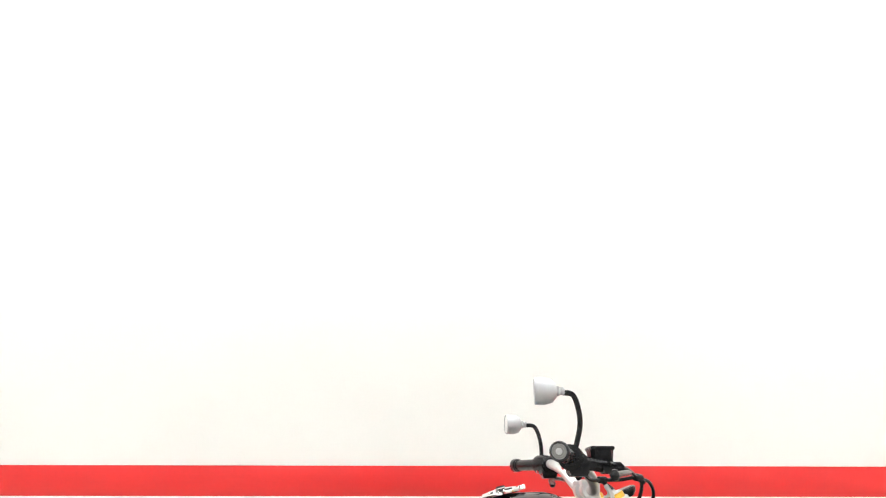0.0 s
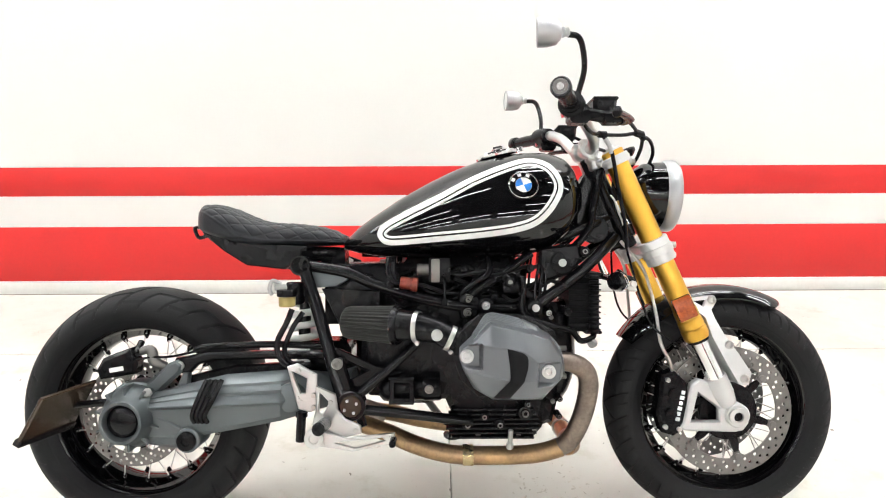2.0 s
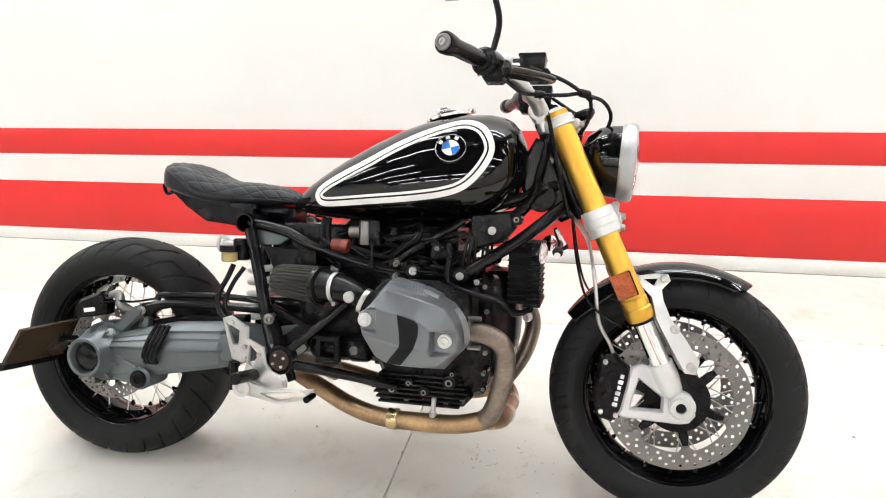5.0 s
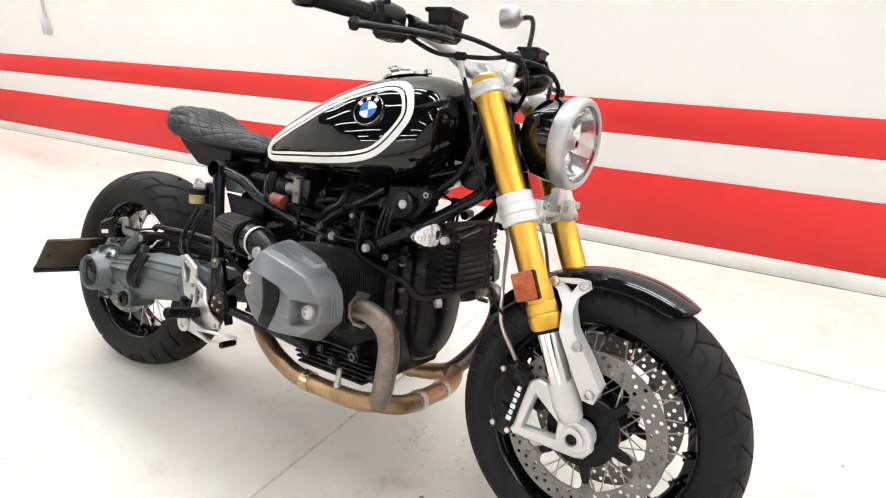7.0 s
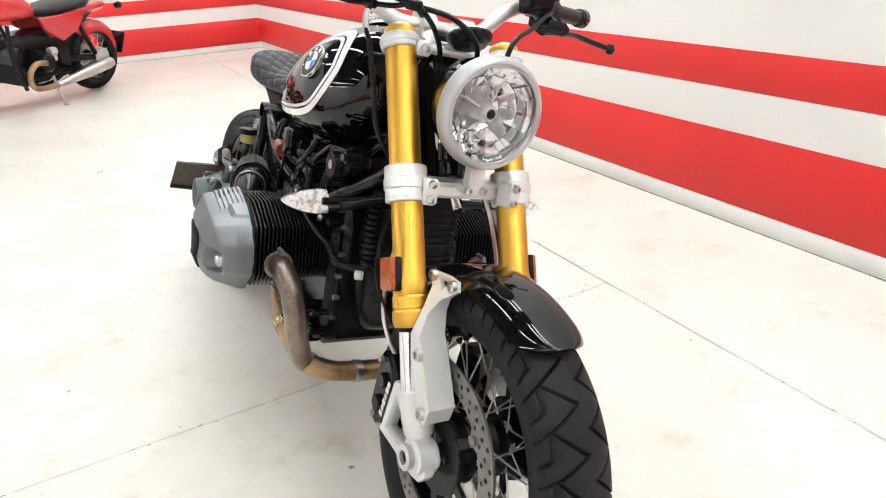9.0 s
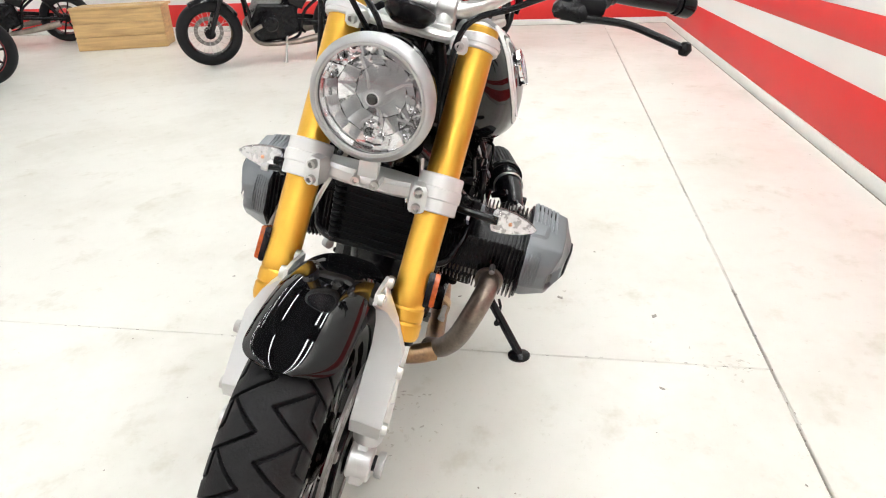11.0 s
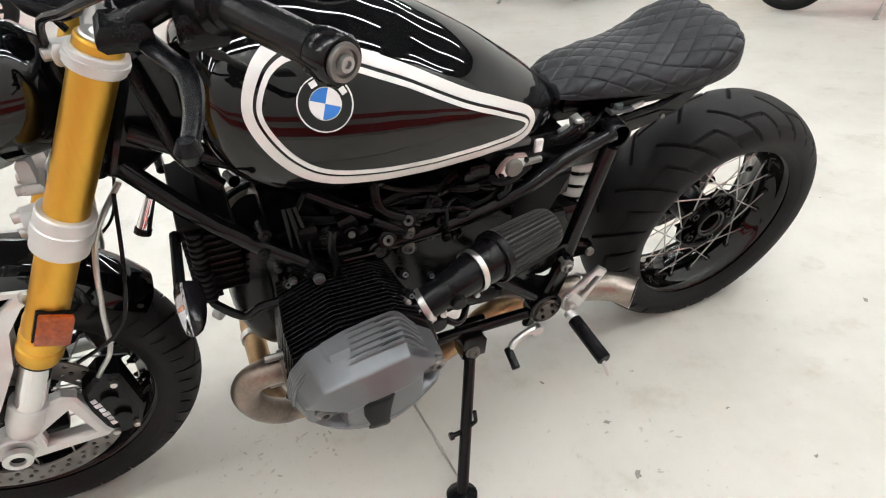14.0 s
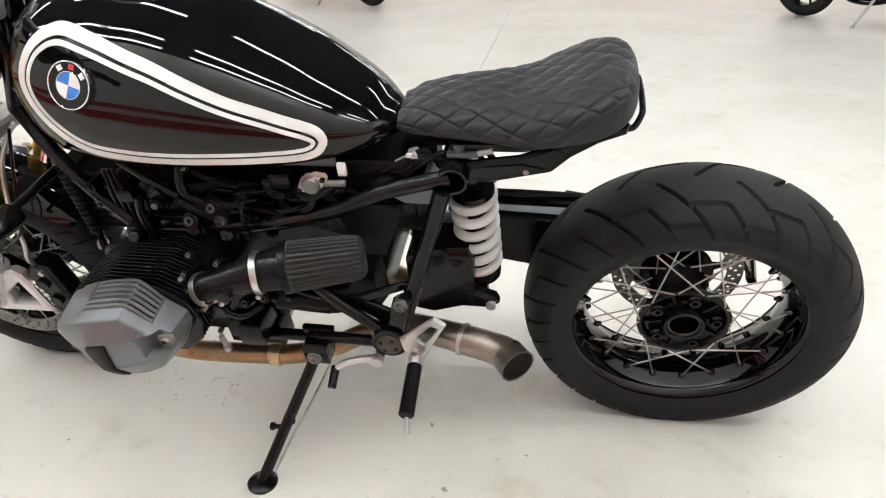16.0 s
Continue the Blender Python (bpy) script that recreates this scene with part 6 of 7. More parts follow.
part("shift_boss", at(cyl(0.013, 0.016, 16), (-0.180, 0.207, 0.306), Y), ALU, sl)
SF = Vector((0.046, 0.376, 0.100))
ST0 = Vector((-0.050, 0.178, 0.288))
sx = part("side_stand", bar(ST0, SF + Vector((0, 0, 0.006)), 0.0115, 14) + box(ST0, (0.05, 0.035, 0.06), 0.008), SATIN, bike, "black side stand with a round foot")
gdir = (LEAN.to_3x3().inverted() @ Vector((0, 0, 1)))
part("stand_foot", at(lathe([(0.0, -0.006), (0.026, -0.006), (0.030, -0.002), (0.030, 0.004), (0.016, 0.012), (0.0, 0.014)], 24), SF, gdir), SATIN, sx)
mid = ST0.lerp(SF, 0.58)
part("stand_knob", bar(mid, mid + Vector((0.028, 0.0, -0.004)), 0.005) + at(cyl(0.008, 0.008, 12), mid + Vector((0.03, 0, -0.004)), (1, 0, 0)) + bar(mid + Vector((-0.02, 0, 0.02)), mid + Vector((-0.02, -0.01, 0.04)), 0.004) + bar(mid, mid + Vector((-0.02, 0, 0.02)), 0.004), SATIN, sx)
sv0, sv1 = ST0 + Vector((0.004, 0.018, -0.006)), ST0.lerp(SF, 0.50) + Vector((0.010, 0.006, 0))
sdir = (sv1 - sv0).normalized()
sa1 = sdir.orthogonal().normalized()
sa2 = sdir.cross(sa1)
part("stand_spring", tube([sv0.lerp(sv1, i / 180) + (sa1 * math.cos(i * 0.79) + sa2 * math.sin(i * 0.79)) * 0.0042 for i in range(181)], 0.0011, 6, 1), CAST, sx, "dark steel coil spring")
part("stand_bolt", at(lathe([(0.0, 0.003), (0.005, 0.003), (0.006, 0.007), (0.0095, 0.007), (0.011, 0.003), (0.015, 0.002), (0.0155, -0.012)], 18), ST0 + Vector((0.004, 0.020, -0.004)), (0, 0.9, 0.35)), DISC, sx)
part("stand_bracket", prism([(-0.085, 0.335), (-0.020, 0.335), (-0.028, 0.268), (-0.072, 0.262)], 0.150, 0.166, bevel=0.004), SATIN, sx)

# plate holder beside the rear wheel
PT = [Vector(p) for p in ((-0.888, -0.266, 0.381), (-0.938, -0.277, 0.281), (-0.915, -0.100, 0.276), (-0.850, -0.110, 0.388))]
pn = (PT[1] - PT[0]).cross(PT[3] - PT[0]).normalized()
pc = sum(PT, Vector()) / 4
plate = loft([[p + pn * d + (pc - p) * k for p in PT] for d, k in ((-0.005, 0.03), (-0.003, 0.0), (0.003, 0.0), (0.005, 0.03))])
pk = part("plate_holder", plate, PLATE, bike, "dark brown plate holder on the right of the wheel", angle=0)
lip = loft([[p + pn * d for p in (PT[1] + (PT[0] - PT[1]) * 0.07, PT[1] + (PT[1] - PT[0]) * 0.05, PT[2] + (PT[2] - PT[3]) * 0.05, PT[2] + (PT[3] - PT[2]) * 0.07)] for d in (-0.009, 0.009)])
part("plate_lip", lip, CAST, pk, "thick black lower edge", angle=0)
part("plate_arm", bar((-0.760, -0.14, 0.345), (-0.905, -0.135, 0.330), 0.009), SATIN, pk)
for k in (0.12, 0.88):
    part("bolt", at(cyl(0.005, 0.012, 8), PT[0].lerp(PT[1], 0.5).lerp(PT[3].lerp(PT[2], 0.5), k), pn), CAST, pk)

# under the tank: hoses, boxes, looms
part("ignition_lock", at(lathe([(0.0, 0.006), (0.010, 0.006), (0.012, 0.010), (0.026, 0.008), (0.030, -0.03)], 28), (0.303, -0.150, 0.678), -Y), PLASTIC, bike, "black ignition lock under the tank")
part("key_slot", at(cyl(0.0095, 0.003, 18), (0.303, -0.158, 0.678), Y), GREY, bike)
part("side_box", prism([(0.250, 0.715), (0.345, 0.725), (0.355, 0.685), (0.325, 0.650), (0.262, 0.632), (0.246, 0.672)], -0.145, -0.09, bevel=0.008), PLASTIC, bike)
part("breather_valve", at(lathe([(0.012, -0.022), (0.015, -0.020), (0.015, 0.004), (0.017, 0.006), (0.017, 0.020), (0.011, 0.022)], 20), (-0.068, -0.150, 0.628), (1, 0, -0.15)), ORANGE, bike, "rusty orange plastic valve")
part("solenoid", box((0.006, -0.130, 0.660), (0.052, 0.05, 0.062), 0.005), PLASTIC, bike)
part("solenoid_face", box((-0.004, -0.158, 0.660), (0.020, 0.006, 0.056), 0.002) + at(cyl(0.005, 0.008, 10), (-0.004, -0.161, 0.655), Y) + at(cyl(0.014, 0.03, 18), (-0.034, -0.14, 0.662), (1, 0, 0)), DISC, bike)
part("purge_hose", tube([(-0.118, -0.13, 0.690), (-0.118, -0.145, 0.655), (-0.105, -0.15, 0.632), (-0.088, -0.15, 0.630)], 0.008, 10), PLASTIC, bike)
ps = part("valve_flange", prism([(x * 0.8 - 0.109, z * 0.9 + 0.674) for x, z in ((0.034, -0.012), (0.030, -0.019), (0.012, -0.021), (-0.006, -0.020), (-0.026, -0.005), (-0.034, 0.010), (-0.031, 0.018), (-0.012, 0.021), (0.006, 0.020), (0.024, 0.006))], 0.130, 0.142, bevel=0.002), GASKET, bike, "pinkish two-eared valve flange with a grey disc")
part("flange_face", prism([(x * 0.69 - 0.109, z * 0.72 + 0.674) for x, z in ((0.034, -0.012), (0.030, -0.019), (0.012, -0.021), (-0.006, -0.020), (-0.026, -0.005), (-0.034, 0.010), (-0.031, 0.018), (-0.012, 0.021), (0.006, 0.020), (0.024, 0.006))], 0.141, 0.1445, bevel=0.001), ALU, ps)
part("flange_disc", at(lathe([(0.0, 0.004), (0.0135, 0.004), (0.0155, 0.002), (0.0165, -0.004)], 28), (-0.109, 0.146, 0.674), Y), DISC, ps)
for dx, dz in ((0.0215, -0.011), (-0.0215, 0.011)):
    part("flange_screw", at(cyl(0.0042, 0.008, 10), (-0.109 + dx, 0.144, 0.674 + dz), Y), CAST, ps)
part("flange_spout", bar((-0.109 - 0.018, 0.138, 0.674), (-0.109 - 0.056, 0.136, 0.674), 0.0058, 14), DISC, ps)
part("spout_tag", box((-0.109 - 0.052, 0.128, 0.674 + 0.022), (0.014, 0.006, 0.024), 0.001), BWHITE, ps, "small white tag")
part("flange_plate", box((-0.109 + 0.004, 0.118, 0.674 + 0.030), (0.085, 0.012, 0.014), 0.002), ARM, ps)
part("valve_connector", box((-0.109 + 0.058, 0.126, 0.674 - 0.004), (0.036, 0.022, 0.030), 0.004) + box((-0.109 + 0.080, 0.126, 0.674 - 0.006), (0.014, 0.028, 0.020), 0.003), PLASTIC, ps)
part("battery_box", box((-0.16, 0, 0.600), (0.20, 0.16, 0.15), 0.012), PLASTIC, bike)
part("air_box", box((0.06, 0, 0.645), (0.30, 0.15, 0.09), 0.02) + box((-0.26, 0, 0.58), (0.05, 0.15, 0.12), 0.01), PLASTIC, bike)
part("side_shield", prism([(-0.285, 0.615), (-0.14, 0.610), (-0.135, 0.500), (-0.230, 0.500)], -0.128, -0.116, bevel=0.004), PLASTIC, bike)
part("side_shield", prism([(-0.252, 0.615), (-0.14, 0.610), (-0.135, 0.500), (-0.205, 0.500)], 0.110, 0.120, bevel=0.004), COOLER, bike)
for bx, bz, r in ((0.075, 0.589, 0.008), (0.077, 0.556, 0.007), (0.119, 0.574, 0.011), (0.229, 0.565, 0.010), (0.271, 0.556, 0.006), (0.175, 0.630, 0.006), (0.358, 0.705, 0.008), (0.073, 0.285, 0.009), (0.152, 0.284, 0.008), (0.213, 0.312, 0.011), (0.220, 0.334, 0.006), (0.114, 0.304, 0.007), (0.295, 0.305, 0.005), (0.297, 0.347, 0.005)):
    hd = part("flange_bolt", at(lathe([(0.0, 0.002), (r * 0.35, 0.002), (r * 0.45, 0.007), (r * 0.85, 0.007), (r, 0.003), (r * 1.5, 0.002), (r * 1.7, -0.03)], 14), (bx, -0.150, bz), -Y), CAST, bike)
    part("bolt_head", at(ring(r * 0.8, r * 0.35, 0.004, 14), (bx, -0.1575, bz), Y), DISC, hd)
for bx, by, bz, r in ((0.110, 0.245, 0.552, 0.0050), (0.114, 0.255, 0.529, 0.0075), (0.092, 0.250, 0.470, 0.0060), (0.109, 0.215, 0.570, 0.0055), (0.053, 0.200, 0.439, 0.0075), (0.018, 0.190, 0.445, 0.0075), (0.064, 0.215, 0.552, 0.0050), (0.119, 0.165, 0.603, 0.0100), (0.279, 0.150, 0.547, 0.0060), (0.119, 0.125, 0.688, 0.0070), (0.080, 0.150, 0.621, 0.0100)):
    hd = part("throttle_bolt", at(lathe([(0.0, 0.002), (r * 0.4, 0.002), (r * 0.5, 0.006), (r * 0.9, 0.006), (r, 0.003), (r * 1.5, 0.002), (r * 1.6, -0.014), (r * 1.1, -0.03)], 14), (bx, by, bz), (0, 0.85, 0.5)), CAST, bike)
    part("bolt_head", at(ring(r * 0.85, r * 0.45, 0.004, 14), Vector((bx, by, bz)) + Vector((0, 0.0055, 0.0033)), (0, 0.85, 0.5)), ARM, hd)
for s in SIDE:
    dx = 0.0 if s < 0 else 0.010
    br = part("frame_boss", at(lathe([(0.0, 0.004), (0.010, 0.004), (0.012, 0.009), (0.018, 0.009), (0.0205, 0.006), (0.021, -0.03)], 28), (0.118 + dx, s * 0.150, 0.575), Y * s), SATIN, bike, "round black frame mount")
    part("boss_bolt", at(lathe([(0.0, 0.003), (0.004, 0.003), (0.005, 0.008), (0.009, 0.008), (0.0105, 0.0)], 18), (0.118 + dx, s * 0.154, 0.575), Y * s), STEEL if s < 0 else ARM, br, "bolt head")
    br = part("frame_boss", at(lathe([(0.0, 0.004), (0.009, 0.004), (0.011, 0.008), (0.015, 0.008), (0.0175, 0.005), (0.018, -0.03)], 28), (0.228 + dx, s * 0.152, 0.568), Y * s), SATIN, bike, "round black frame mount")
    part("boss_bolt", at(lathe([(0.0, 0.003), (0.004, 0.003), (0.005, 0.007), (0.008, 0.007), (0.0095, 0.0)], 18), (0.228 + dx, s * 0.156, 0.568), Y * s), STEEL if s < 0 else ARM, br, "bolt head")
    pt = part("throttle_plate", prism([(0.052, 0.606), (0.096, 0.610), (0.104, 0.590), (0.098, 0.546), (0.056, 0.540), (0.050, 0.575)], s * 0.130, s * 0.146, bevel=0.005), PLASTIC, bike)
    for bx, bz in ((0.076, 0.591), (0.075, 0.557)):
        part("plate_bolt", at(lathe([(0.0, 0.002), (0.003, 0.002), (0.004, 0.007), (0.0072, 0.007), (0.0085, 0.002), (0.0115, 0.001), (0.012, -0.006)], 16), (bx, s * 0.148, bz), Y * s), DISC, pt)
    part("control_rod", bar((0.122 + dx, s * 0.158, 0.575), (0.180 + dx, s * 0.156, 0.573), 0.0042), SATIN, bike)
    part("breather_hose", tube([(0.058, s * 0.140, 0.604), (0.092, s * 0.148, 0.630), (0.120, s * 0.146, 0.648), (0.128, s * 0.138, 0.668), (0.126, s * 0.125, 0.690)], 0.0092, 12), PLASTIC, bike, "thick black breather hose")
    part("breather_hose", tube([(0.085, s * 0.150, 0.600), (0.112, s * 0.154, 0.620), (0.140, s * 0.150, 0.638)], 0.0095, 12), PLASTIC, bike)
    part("frame_stay", tube([(0.138, s * 0.142, 0.638), (0.185, s * 0.138, 0.668), (0.232, s * 0.130, 0.700)], 0.0085, 12), SATIN, bike)
    ij = part("injector", box((0.180, s * 0.140, 0.618), (0.040, 0.026, 0.030), 0.005) + bar((0.168, s * 0.142, 0.630), (0.160, s * 0.130, 0.662), 0.008) + at(cyl(0.012, 0.020, 16), (0.176, s * 0.154, 0.632), Y), PLASTIC, bike, "black fuel injector block")
    part("injector_bolt", at(cyl(0.0055, 0.006, 10), (0.176, s * 0.165, 0.632), Y), DISC, ij)
    for k in range(3):
        part("wire_loom", tube([(0.236 + 0.012 * k, s * (0.150 - 0.006 * k), 0.588), (0.240 + 0.012 * k, s * 0.146, 0.630), (0.252 + 0.008 * k, s * 0.135, 0.685)], 0.0038 + 0.0008 * (k % 2), 8), PLASTIC, bike)
    part("bracket_bolt", at(lathe([(0.0, 0.002), (0.003, 0.002), (0.0035, 0.006), (0.006, 0.006), (0.007, 0.0)], 14), (0.271, s * 0.152, 0.556), Y * s), STEEL, bike)
    part("tank_hose", tube([(-0.108, s * 0.128, 0.692), (-0.108, s * 0.138, 0.660), (-0.100, s * 0.145, 0.632), (-0.082, s * 0.148, 0.622)], 0.0078, 12), PLASTIC, bike)
    part("plug_wire", tube([(-0.005, s * 0.145, 0.640), (0.014, s * 0.160, 0.642), (0.018, s * 0.166, 0.620), (0.018, s * 0.168, 0.592)], 0.0035, 8) + box((0.018, s * 0.170, 0.584), (0.012, 0.012, 0.018), 0.002), PLASTIC, bike)
for bx, by, bz, r in ((0.117, 0.250, 0.545, 0.005), (0.101, 0.262, 0.528, 0.006), (0.080, 0.268, 0.512, 0.0045), (0.060, 0.262, 0.513, 0.005), (0.083, 0.262, 0.496, 0.005), (0.056, 0.255, 0.498, 0.006), (0.106, 0.262, 0.484, 0.005), (0.056, 0.250, 0.486, 0.0045)):
    part("throttle_screw", at(lathe([(0.0, 0.003), (r * 0.4, 0.003), (r * 0.5, 0.006), (r, 0.005), (r * 1.1, -0.012)], 12), (bx, by, bz), (0, 0.9, 0.4)), STEEL, bike, "bright throttle body screw")
part("throttle_body", box((0.080, 0.238, 0.505), (0.060, 0.040, 0.050), 0.008) + at(cyl(0.016, 0.03, 18), (0.066, 0.250, 0.482), Y) + tube([(0.060, 0.25, 0.49), (0.040, 0.262, 0.478), (0.020, 0.255, 0.470), (0.0, 0.23, 0.47)], 0.006, 10), CAST, bike, "black throttle body with bright screws")
rng = random.Random(4)
for s in SIDE:
    for i in range(14):
        x = -0.17 + rng.random() * 0.22
        z = 0.585 + rng.random() * 0.085
        y = s * (0.100 + rng.random() * 0.045)
        pts = [(x, y, z)]
        for j in range(5):
            x += rng.uniform(0.025, 0.075)
            z += rng.uniform(-0.022, 0.018)
            y = s * (0.095 + rng.random() * 0.055)
            pts.append((x, y, z))
        part("wiring", tube(pts, rng.choice((0.0025, 0.0035, 0.005, 0.0065)), 8), rng.choice((PLASTIC, RUBBER)), bike)
    for i in range(14):
        x, z = rng.uniform(-0.15, 0.32), rng.uniform(0.55, 0.67)
        part("fitting", at(lathe([(0.0, 0.006), (0.004, 0.006), (0.005, 0.003), (0.010, 0.002), (0.012, -0.03)], 10), (x, s * rng.uniform(0.125, 0.155), z), (rng.uniform(-0.3, 0.3), s, rng.uniform(-0.2, 0.4))), rng.choice((CAST, CAST, PLASTIC, PLASTIC, PLASTIC)), bike)
    for i in range(6):
        x, z = rng.uniform(-0.12, 0.28), rng.uniform(0.57, 0.66)
        part("connector", box((x, s * rng.uniform(0.11, 0.145), z), (rng.uniform(0.02, 0.045), 0.025, rng.uniform(0.018, 0.04)), 0.004, Matrix.Rotation(rng.uniform(-0.5, 0.5), 4, "Y")), rng.choice((PLASTIC, CAST)), bike)
    part("brake_line", tube([(0.470, s * 0.060, 0.73), (0.520, s * 0.085, 0.660), (0.541, s * 0.115, 0.560), (0.552, s * 0.122, 0.480), (0.578, s * 0.115, 0.430), (0.590, s * 0.100, 0.400)], 0.0042, 8), STEEL, bike, "braided steel brake line")
    part("sensor_wire", tube([(0.480, s * 0.070, 0.72), (0.500, s * 0.120, 0.600), (0.530, s * 0.130, 0.520), (0.600, s * 0.125, 0.470)], 0.003, 8), PLASTIC, bike)
J1, J2 = (0.497, -0.1255, 0.9935), (0.398, -0.159, 0.9865)
part("throttle_cable", tube([(0.385, -0.290, 1.018), (0.450, -0.200, 1.010), J1, (0.540, -0.075, 0.984), (0.560, -0.036, 0.955), (0.545, -0.020, 0.915), (0.510, -0.015, 0.880)], 0.0046, 10), PLASTIC, bike, "looped black throttle cable")
part("brake_hose", tube([(0.320, -0.262, 1.012), (0.360, -0.200, 0.986), J2, (0.450, -0.140, 0.988), J1, (0.5125, -0.098, 0.972), (0.505, -0.070, 0.935), (0.480, -0.050, 0.900)], 0.0046, 10), PLASTIC, bike, "looped black brake hose")
part("cable_joint", at(cyl(0.0095, 0.026, 14), J1, (0.8, 0.6, -0.1)) + at(cyl(0.0075, 0.014, 12), Vector(J1) + Vector((0.012, 0.010, -0.008)), (0.7, 0.4, -0.7)), PLASTIC, bike)
part("cable_joint", at(cyl(0.0085, 0.022, 14), J2, (0.9, 0.3, 0.0)), PLASTIC, bike)
part("clutch_hose", tube([(0.410, 0.22, 1.040), (0.455, 0.15, 1.000), (0.490, 0.085, 0.960), (0.485, 0.075, 0.860), (0.475, 0.08, 0.780)], 0.005, 8), PLASTIC, bike)
part("front_cable", tube([J2, (0.4139, -0.171, 0.955), (0.425, -0.163, 0.920), (0.438, -0.152, 0.860), (0.458, -0.140, 0.780), (0.474, -0.100, 0.715)], 0.0048, 10), PLASTIC, bike, "black cable beside the fork")
part("cable_sleeve", tube([(0.404, -0.165, 0.974), (0.4139, -0.171, 0.955), (0.418, -0.168, 0.940)], 0.0058, 10), GREY, bike, "grey crimped cable sleeve")
sdm = part("steering_damper", bar((0.458, -0.014, 0.872), (0.506, -0.016, 0.742), 0.0180, 20), SATIN, bike, "small black and chrome damper behind the fork")
part("damper_sleeve", bar((0.4705, -0.014, 0.838), (0.4835, -0.015, 0.803), 0.0188, 24), CHROME, sdm, "chrome sleeve")
part("damper_sleeve", bar((0.490, -0.015, 0.786), (0.495, -0.0155, 0.772), 0.0188, 24), CHROME, sdm, "chrome sleeve")
part("bail_wire", tube([(0.452, -0.030, 0.850), (0.462, -0.034, 0.835), (0.474, -0.034, 0.800), (0.490, -0.032, 0.765), (0.494, -0.02, 0.748)], 0.0022, 8), STEEL, sdm)
part("horn", at(cyl(0.036, 0.03, 24), (0.405, -0.045, 0.760), Y), PLASTIC, bike)


# ---- the other parked motorcycles ----
def plain_wheel(name, c, R, w, parent, spokes):
    root = part(name, at(lathe([(R * 0.66, -w * 0.34), (R * 0.71, -w * 0.40), (R * 0.73, -w * 0.36), (R * 0.70, 0), (R * 0.73, w * 0.36), (R * 0.71, w * 0.40), (R * 0.66, w * 0.34), (R * 0.64, 0), (R * 0.66, -w * 0.34)], 40, False), (0, 0, 0), Y), SATIN, parent)
    root.location = c
    pr = []
    for j in range(17):
        th = (-1 + j / 8) * radians(130)
        pr.append((R * 0.70 + R * 0.30 * max(0, (math.cos(th) + 0.6) / 1.6) ** 0.9, w / 2 * math.sin(th)))
    part("tyre", at(lathe(pr, 56, False), (0, 0, 0), Y), RUBBER, root)
    part("hub", at(lathe([(0.02, -w * 0.4), (0.05, -w * 0.35), (0.04, 0), (0.05, w * 0.35), (0.02, w * 0.4)], 20), (0, 0, 0), Y), CAST, root)
    for i in range(spokes):
        a = 2 * math.pi * i / spokes
        r = 0.0022 if spokes > 12 else 0.011
        b = a + (0.5 if i % 2 else -0.5) * (1 if spokes > 12 else 0.1)
        sd = 0.3 * w * (1 if i % 2 else -1) * (1 if spokes > 12 else 0)
        part("spoke", bar((0.045 * math.cos(b), sd, 0.045 * math.sin(b)), (R * 0.66 * math.cos(a), sd * 0.6, R * 0.66 * math.sin(a)), r, 6), STEEL if spokes > 12 else SATIN, root)
    part("brake_disc", at(ring(R * 0.45, R * 0.12, 0.005), (0, -w * 0.55, 0), Y), DISC, root)
    return root


